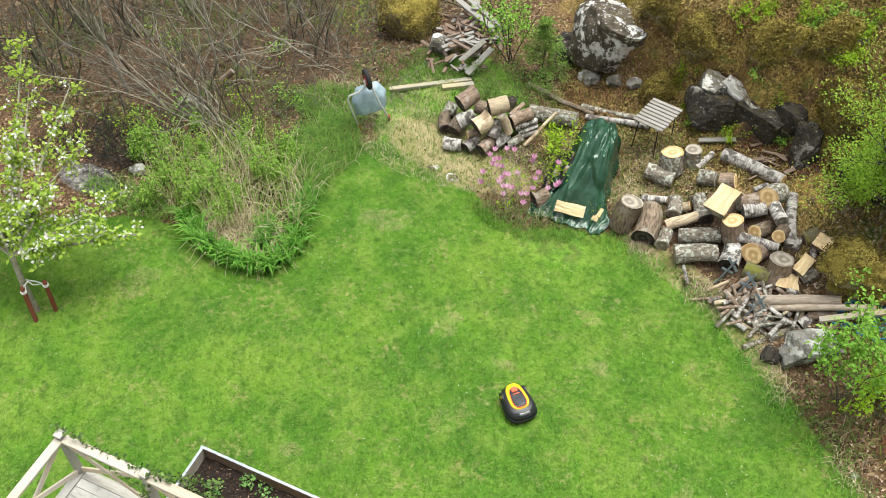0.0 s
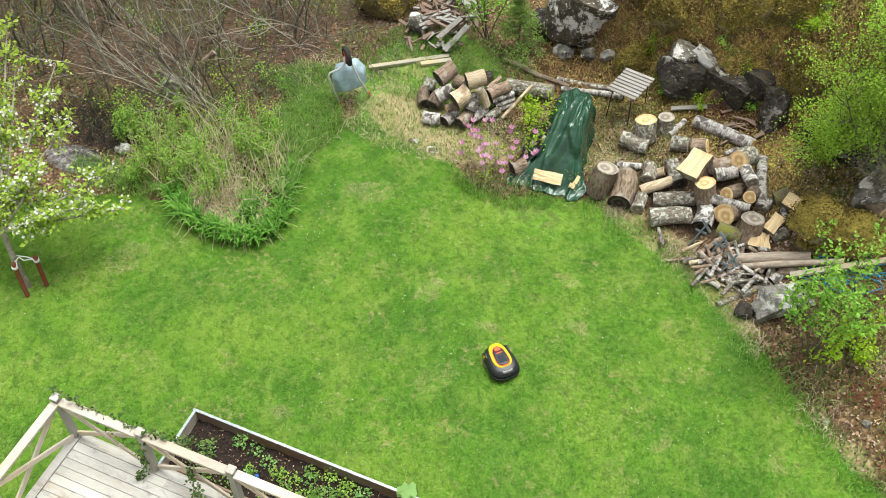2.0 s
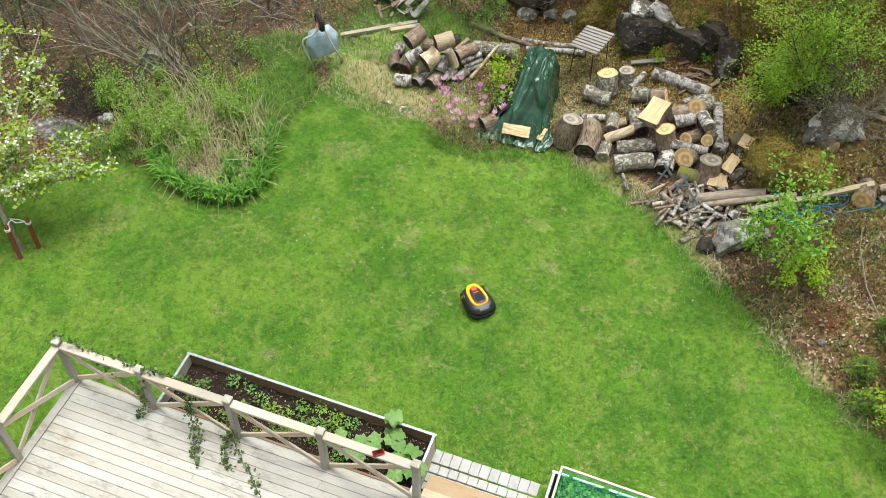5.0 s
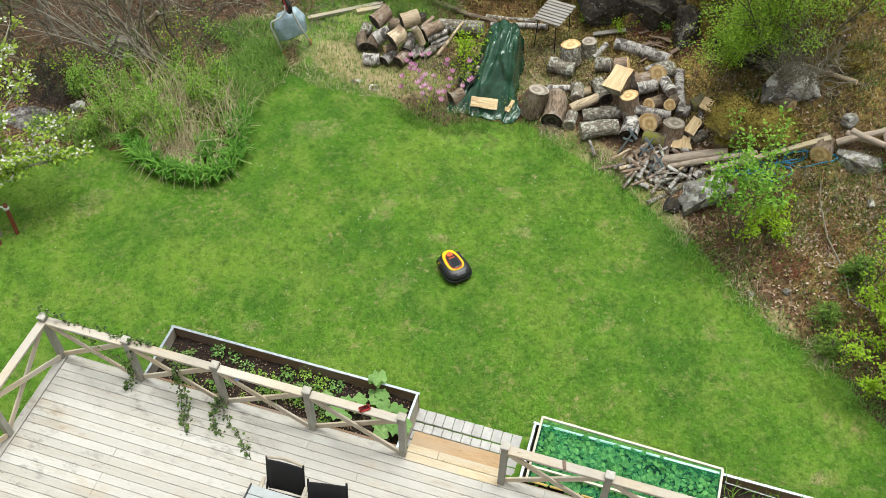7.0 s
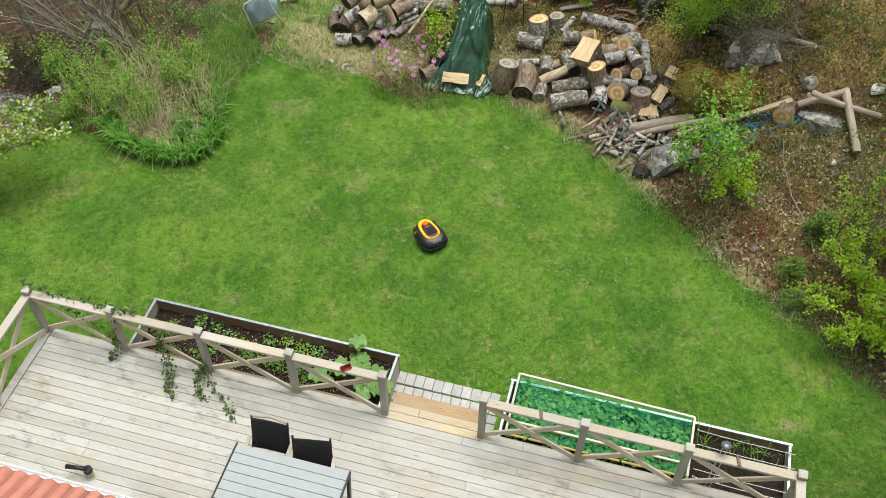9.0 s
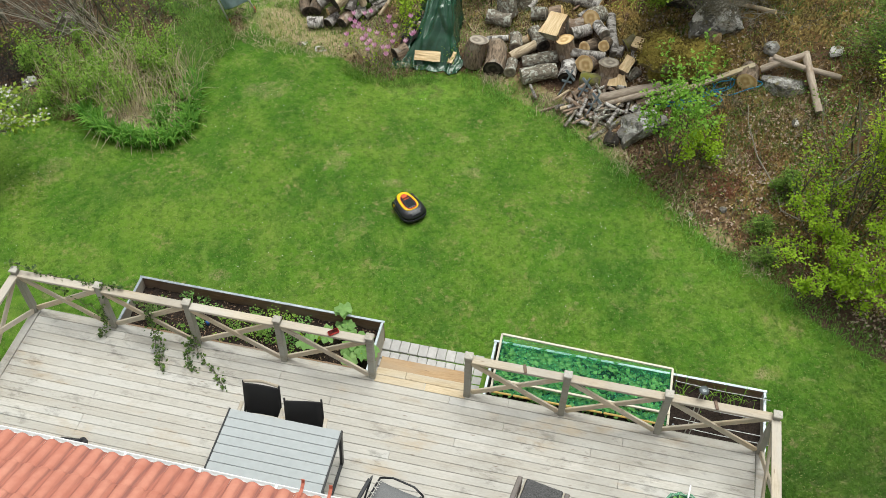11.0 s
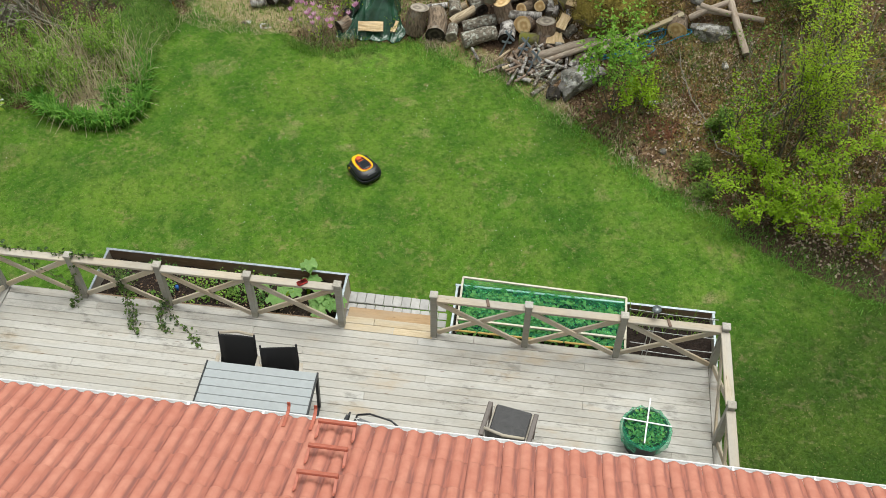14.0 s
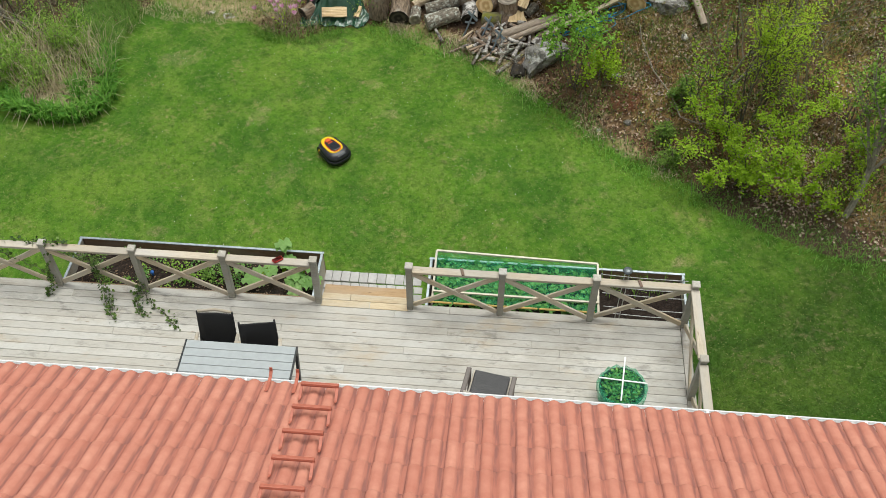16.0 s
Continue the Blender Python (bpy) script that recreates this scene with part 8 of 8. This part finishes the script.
# ---- small things on the railing and deck ----
red = plain("red_fabric_pouch", (0.42, 0.035, 0.03), 0.7)
a = Acc()
a.box((0.15, 0.08, 0.035), pose(-1.85, -0.03, 1.42, 0, 0, 38), 0.012)
tagged(new("pouch", a.data("pouch", red, True)), "small red pouch lying on the rail", "pouch")
for x in (0.75, 3.21):
    ob = block("rail_clip", None, M["plank_red"], (0.04, 0.13, 0.018), pose(x, -0.03, 1.408, 0, 0, 15), 0.004)
    tagged(ob, "small dark brown clip on the rail", "clip", "clips on the rail")
ps = thing("parasol_stand", (-4.76, -1.95, DECK), "low beige post with a black lever on the deck", "stand")
beige = plain("beige_metal", (0.45, 0.4, 0.32), 0.5)
blackm = plain("black_lever_plastic", (0.015, 0.015, 0.018), 0.4)
for nm, pr, mt in (("base", ((0, 0, 0.0), (0, 0, 0.012)), beige), ("post", ((0, 0, 0.012), (0, 0, 0.14)), beige)):
    a = Acc()
    a.tube(pr, (0.07, 0.065) if nm == "base" else (0.045, 0.045), 16)
    part(nm, a, mt, ps, smooth=nm == "post")
a = Acc()
a.tube([(0, 0, 0.14), (0, 0, 0.19)], [0.062, 0.055], 14)
part("collar", a, blackm, ps)
a = Acc()
a.tube([(0.0, 0.0, 0.175), (-0.14, -0.02, 0.19), (-0.28, -0.04, 0.19)], [0.034, 0.028, 0.034], 10)
part("lever", a, blackm, ps, "black lever handle", smooth=True)


# ---- roof ladder ----
def make_ladder():
    lm = plain("red_painted_steel", (0.42, 0.13, 0.085), 0.5, 0.0, 0.12, 20)
    la = thing("roof_ladder", pose(-0.52, EAVE_Y, EAVE_Z, -PITCH), "red painted steel roof ladder on the tiles", "roof ladder")
    for i in range(7):
        y = -0.14 - 0.43 * i
        block("rung", la, lm, (0.39, 0.045, 0.03), pose(0, y, 0.15), 0.005)
        block("tread_lip", la, lm, (0.39, 0.006, 0.05), pose(0, y + 0.02, 0.13), 0.002)
        for s in (-1, 1):
            beam("bracket", la, lm, (s * 0.18, y, 0.14), (s * 0.185, y - 0.14, 0.05), 0.03, 0.008, 0.002)
            block("foot_plate", la, lm, (0.022, 0.05, 0.006), pose(s * 0.185, y - 0.15, 0.056), 0.002)
    for x in (-1.07, -0.79):
        hk = thing("eave_hook", (x, EAVE_Y - 0.02, EAVE_Z + 0.03), "curved red steel hook over the gutter", "hook", "eave hooks")
        pts = [(0, -0.12, 0.1), (0, 0.0, 0.06), (0, 0.09, 0.05), (0, 0.14, 0.08), (0, 0.15, 0.13)]
        for a, b in zip(pts, pts[1:]):
            beam("strip", hk, lm, a, b, 0.035, 0.008, 0.002, up=(0, -0.3, 1))


make_ladder()


# ---- lawn blades, litter ----
def make_lawn():
    rng = np.random.default_rng(12)
    n = 1150000
    x, y = rng.uniform(-11.8, 9.0, n), rng.uniform(-3.0, 8.2, n)
    d = lawn_d(x, y)
    bank, dry, dirt, moss = masks(x, y)
    ok = d < rng.uniform(-0.15, 0.3, n)
    ok &= ~((x > -6.6) & (x < 4.1) & (y < 0.06))
    ok &= ~((x > -5.32) & (x < -1.44) & (y < 1.0)) & ~((x > 0.18) & (x < 4.11) & (y < 1.08)) & ~((x > -1.5) & (x < 0.25) & (y < 1.03))
    ok &= ~((y < -2.6) & (x > -9))
    ok &= rng.uniform(0, 1, n) > np.clip(dirt * 1.1 + dry * 0.7, 0, 0.93)
    x, y, d = x[ok], y[ok], d[ok]
    p = np.stack([x, y, ground_z(x, y) - 0.004], 1)
    h = 0.024 + 0.03 * smooth(d, -0.2, 0.2)
    a = rng.uniform(0, 2 * math.pi, len(p))
    dr = np.stack([np.cos(a), np.sin(a), np.zeros(len(p))], 1)
    s = np.stack([-np.sin(a), np.cos(a), np.zeros(len(p))], 1)
    H = (h * rng.uniform(0.6, 1.3, len(p)))[:, None]
    tip = p + dr * H * rng.uniform(0.8, 2.1, (len(p), 1)) + np.array((0, 0, 1.0)) * H * 0.55
    w = 0.0064
    v = np.stack([p - s * w, p + s * w, tip], 1).reshape(-1, 3)
    f = np.arange(len(v)).reshape(-1, 3)
    q = Mat("grass_blade", 0.7, 0, 0.08)
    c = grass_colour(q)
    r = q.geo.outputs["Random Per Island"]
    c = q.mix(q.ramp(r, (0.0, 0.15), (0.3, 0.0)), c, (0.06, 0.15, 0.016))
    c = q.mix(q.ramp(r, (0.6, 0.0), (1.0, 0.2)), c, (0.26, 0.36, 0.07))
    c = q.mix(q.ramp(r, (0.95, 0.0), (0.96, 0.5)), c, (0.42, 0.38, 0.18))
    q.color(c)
    # soft turf: the blades' shading leans towards the sky
    lean = q.t.nodes.new("ShaderNodeVectorMath")
    lean.operation = "MULTIPLY_ADD"
    q.t.links.new(q.geo.outputs["Normal"], lean.inputs[0])
    lean.inputs[1].default_value, lean.inputs[2].default_value = (0.3, 0.3, 0.3), (0.0, 0.0, 0.8)
    q.t.links.new(lean.outputs["Vector"], q.b.inputs["Normal"])
    tr = q.t.nodes.new("ShaderNodeBsdfTranslucent")
    mx = q.t.nodes.new("ShaderNodeMixShader")
    mx.inputs[0].default_value = 0.5
    q.put(tr.inputs["Color"], c)
    q.t.links.new(lean.outputs["Vector"], tr.inputs["Normal"])
    q.t.links.new(q.b.outputs[0], mx.inputs[1])
    q.t.links.new(tr.outputs[0], mx.inputs[2])
    q.t.links.new(mx.outputs[0], q.t.nodes["Material Output"].inputs["Surface"])
    tagged(new("lawn_grass", fast("lawn_grass", v, f, q.m)), "short mown green grass of the lawn", "grass", kind="stuff")
    # daisies
    n = 700
    x, y = rng.uniform(-10, 4.5, n), rng.uniform(1.4, 7.0, n)
    ok = (lawn_d(x, y) < -0.3) & (np.sin(1.3 * x) + np.sin(1.1 * y + 2) > -0.3)
    c = np.stack([x[ok], y[ok], ground_z(x[ok], y[ok]) + 0.05], 1)
    v, f = leaf_arrays(c, 0.016, rng, 1.0, 0.7)
    tagged(new("daisies", fast("daisies", v, f, M["blossom"])), "tiny white daisies in the lawn", "flowers", kind="stuff")


make_lawn()


def make_litter():
    rng = np.random.default_rng(14)
    n = 150000
    x, y = rng.uniform(-15, 9.5, n), rng.uniform(0.5, 14, n)
    bank, dry, dirt, moss = masks(x, y)
    ok = (rng.uniform(0, 1, n) < bank * (1 - 0.7 * moss) * np.where(x > 1, 0.55, 0.55)) & (lawn_d(x, y) > 0.05)
    c = np.stack([x[ok], y[ok], ground_z(x[ok], y[ok]) + rng.uniform(0.0, 0.02, ok.sum())], 1)
    v, f = leaf_arrays(c, 0.045, rng, 0.6, 0.6)
    tagged(new("leaf_litter", fast("leaf_litter", v, f, M["litter"])), "dry brown fallen leaves on the bank", "leaves", kind="stuff")
    n = 190000
    x, y = rng.uniform(-4, 9, n), rng.uniform(2.5, 14, n)
    bank, dry, dirt, moss = masks(x, y)
    ok = (rng.uniform(0, 1, n) < moss * bank) & (np.sin(2.3 * x + 1) * np.sin(2.9 * y) + rng.normal(0, 0.4, n) > -0.1)
    p = np.stack([x[ok], y[ok], ground_z(x[ok], y[ok])], 1)
    v, f = blade_arrays(p, np.full(len(p), 0.07), 0.02, rng, 1.0, 0.5)
    tagged(new("moss", fast("moss", v, f, M["moss_tuft"])), "ochre and olive moss on the rocks", "moss", kind="stuff")
    # straw tufts at the bank's foot and undergrowth
    t = rng.uniform(0, 1, 1900)
    x = -1.4 + 5.6 * t ** 1.5
    y = np.interp(x, [e[0] for e in EDGE], [e[1] for e in EDGE]) + rng.normal(0.22, 0.15, len(x))
    keep = np.sin(5.1 * x) + 0.6 * np.sin(11.3 * x + 1) > 0.3
    x, y = x[keep], y[keep]
    p = np.stack([x, y, ground_z(x, y)], 1)
    v, f = blade_arrays(p, np.full(len(p), 0.16), 0.007, rng, 1.3, 0.8)
    tagged(new("edge_straw", fast("edge_straw", v, f, M["straw"])), "bleached grass tufts along the bank's foot", "grass", kind="stuff")
    n = 16000
    x, y = rng.uniform(2.0, 8.5, n), rng.uniform(1.5, 9.0, n)
    ok = (lawn_d(x, y) > 0.15) & (np.sin(1.9 * x + 0.5) * np.sin(2.1 * y + 1.1) + rng.normal(0, 0.3, n) > 0.1)
    p = np.stack([x[ok], y[ok], ground_z(x[ok], y[ok])], 1)
    v, f = blade_arrays(p, np.full(len(p), 0.16), 0.012, rng, 1.0, 0.6)
    tagged(new("undergrowth", fast("undergrowth", v, f, M["moss_green"])), "sparse green undergrowth on the bank", "undergrowth", kind="stuff")
    n = 9000
    x, y = rng.uniform(-14.5, -6.5, n), rng.uniform(5.5, 13, n)
    ok = (lawn_d(x, y) > 0.6) & (np.sin(1.3 * x + 0.5) * np.sin(1.7 * y + 1.1) > 0.0)
    p = np.stack([x[ok], y[ok], ground_z(x[ok], y[ok])], 1)
    v, f = blade_arrays(p, np.full(len(p), 0.2), 0.012, rng, 1.0, 0.6)
    tagged(new("wood_undergrowth", fast("wood_undergrowth", v, f, M["moss_green"])), "sparse green undergrowth in the brushwood", "undergrowth", kind="stuff")
    n = 5000
    x, y = rng.uniform(-15, -6, n), rng.uniform(6, 14, n)
    a = rng.uniform(0, 6.28, n)
    L = rng.uniform(0.15, 0.6, n)
    ok = lawn_d(x, y) > 0.8
    acc = Acc()
    for i in np.nonzero(ok)[0][:2600]:
        z = gz(x[i], y[i]) + 0.03
        acc.tube([(x[i], y[i], z), (x[i] + L[i] * math.cos(a[i]), y[i] + L[i] * math.sin(a[i]), z + rng.uniform(-0.01, 0.12))], [0.008, 0.004], 3, False)
    tagged(new("fallen_twigs", acc.data("fallen_twigs", M["twig"])), "fallen grey twigs on the woodland floor", "twigs", kind="stuff")


make_litter()


def make_bank_cover():
    rng = np.random.default_rng(44)
    rnd = random.Random(45)

    def spots(n, x0, x1, y0, y1, d0):
        x, y = rng.uniform(x0, x1, n), rng.uniform(y0, y1, n)
        ok = (lawn_d(x, y) > d0) & (blob(x, y, 0.5, 9.62, 1.0, 0.4, -12) < 0.3)
        return np.stack([x[ok], y[ok], ground_z(x[ok], y[ok])], 1)

    # fallen twigs and brambles over the bank
    acc = Acc()
    for x, y, z in spots(1100, 1.8, 8.5, 1.5, 9.0, 0.25):
        a, L = rnd.uniform(0, 6.28), rnd.uniform(0.1, 0.55)
        acc.tube([(x, y, z + 0.015), (x + 0.5 * L * math.cos(a), y + 0.5 * L * math.sin(a), gz(x + 0.5 * L * math.cos(a), y + 0.5 * L * math.sin(a)) + rnd.uniform(0.02, 0.14)), (x + L * math.cos(a + 0.3), y + L * math.sin(a + 0.3), gz(x + L * math.cos(a + 0.3), y + L * math.sin(a + 0.3)) + 0.02)], [0.006, 0.005, 0.003], 3, False)
    tagged(new("bank_twigs", acc.data("bank_twigs", M["twig"])), "fallen twigs and brambles on the bank", "twigs", kind="stuff")
    # pale curled leaves on top
    p = spots(40000, 1.5, 9.0, 1.2, 10.0, 0.1)
    p = p[np.sin(1.7 * p[:, 0] + 0.6) * np.sin(1.4 * p[:, 1]) + rng.normal(0, 0.5, len(p)) > 0.35] + (0, 0, 0.02)
    v, f = leaf_arrays(p, 0.06, rng, 0.5, 0.65)
    tagged(new("pale_litter", fast("pale_litter", v, f, M["pale_leaf"])), "pale curled dead leaves on the bank", "leaves", kind="stuff")
    # crumbled bark and rotten wood in the hollow
    p = scatter(900, 0.5, 9.6, 0.95, 0.38, 51) + (0, 0, 0.02)
    v, f = leaf_arrays(p, 0.06, rng, 0.6, 0.4)
    tagged(new("bark_scraps", fast("bark_scraps", v, f, M["needle_red"])), "crumbled red-brown bark in the dark hollow", "bark", kind="stuff")
    # low green plants
    p = spots(800, 2.0, 8.5, 1.8, 9.5, 0.2)
    c = np.repeat(p, 14, 0) + rng.normal(size=(len(p) * 14, 3)) * (0.09, 0.09, 0.03) + (0, 0, 0.07)
    v, f = leaf_arrays(c, 0.045, rng, 0.5, 0.6)
    tagged(new("low_plants", fast("low_plants", v, f, M["moss_green"])), "low green plants among the leaf litter", "plants", kind="stuff")
    # rusty dead fern
    p = spots(450, 2.6, 8.4, 2.8, 8.5, 0.4)
    p = p[(np.sin(1.1 * p[:, 0] + 2) * np.sin(1.6 * p[:, 1]) + 0.4 * np.sin(4.1 * p[:, 0] + 3.0 * p[:, 1]) > 0.1)]
    q = np.repeat(p, 9, 0) + rng.normal(size=(len(p) * 9, 3)) * (0.05, 0.05, 0.0)
    q[:, 2] = ground_z(q[:, 0], q[:, 1])
    v, f = blade_arrays(q, np.full(len(q), 0.2), 0.01, rng, 1.6, 0.9)
    tagged(new("dead_fern", fast("dead_fern", v, f, M["rust"])), "rust-brown dead fern and grass on the bank", "fern", kind="stuff")
    # bleached grass hanging down the bank
    p = spots(330, 2.2, 8.4, 1.8, 8.0, 0.15)
    p = p[(np.sin(1.7 * p[:, 0] + 1) * np.sin(2.0 * p[:, 1] + 2) > 0.1)]
    q = np.repeat(p, 16, 0) + rng.normal(size=(len(p) * 16, 3)) * (0.06, 0.06, 0.0)
    q[:, 2] = ground_z(q[:, 0], q[:, 1])
    v, f = blade_arrays(q, np.full(len(q), 0.18), 0.007, rng, 1.8, 1.0)
    tagged(new("bank_straw", fast("bank_straw", v, f, M["straw_dull"])), "bleached dead grass tufts on the bank", "grass", kind="stuff")
    # green tufts at the lawn's edge
    t = rng.uniform(-1.6, 7.5, 5000)
    y = np.interp(t, [e[0] for e in EDGE], [e[1] for e in EDGE]) + rng.normal(0.05, 0.2, len(t))
    q = np.stack([t, y, ground_z(t, y)], 1)
    v, f = blade_arrays(q, np.full(len(q), 0.1), 0.008, rng, 1.0, 0.5)
    tagged(new("edge_grass", fast("edge_grass", v, f, M["leaf_day"])), "longer green grass along the bank's foot", "grass", kind="stuff")
    # mossy heather on the rock above the heap
    p = spots(30000, -3.5, 7.0, 9.6, 14.0, 0.5)
    p = p[np.sin(1.7 * p[:, 0] + 1.2 * p[:, 1]) + np.sin(2.9 * p[:, 1] - p[:, 0]) + rng.normal(0, 0.7, len(p)) > 0.1]
    v, f = blade_arrays(p, np.full(len(p), 0.13), 0.014, rng, 1.2, 0.6)
    tagged(new("heather", fast("heather", v, f, M["rust"])), "brown heather on the mossy rock", "heather", kind="stuff")
    # springy ochre and green moss cushions on the hillside
    for name, label, count, mat, sg in (("moss_cushions", "ochre moss cushions over the rocky hillside", 90000, "moss_tuft", 1), ("green_moss", "yellow-green moss patches on the hillside", 26000, "moss_lime", -1)):
        p = spots(count, -3.6, 6.5, 9.3, 14.0, 0.5)
        p = p[sg * (np.sin(3.1 * p[:, 0] + 1.7 * p[:, 1]) * np.sin(2.3 * p[:, 1] - 1.1 * p[:, 0]) + 0.5 * np.sin(7.3 * p[:, 0] - 5 * p[:, 1])) + rng.normal(0, 0.35, len(p)) > (-0.4 if sg > 0 else 0.3)]
        p[:, 2] += rng.uniform(0.0, 0.06, len(p))
        v, f = leaf_arrays(p, 0.05, rng, 0.35, 0.55)
        tagged(new(name, fast(name, v, f, M[mat])), label, "moss", kind="stuff")
    p = spots(34000, -3.5, 7.5, 8.6, 14.0, 0.5)
    p = p[np.sin(2.1 * p[:, 0]) * np.sin(2.6 * p[:, 1] + 1) + 0.6 * np.sin(5.3 * p[:, 0] + 4.1 * p[:, 1]) + rng.normal(0, 0.3, len(p)) > -0.1]
    v, f = blade_arrays(p, np.full(len(p), 0.09), 0.018, rng, 1.0, 0.6)
    tagged(new("rock_moss", fast("rock_moss", v, f, M["moss_tuft"])), "olive moss tufts on the rock", "moss", kind="stuff")


make_bank_cover()
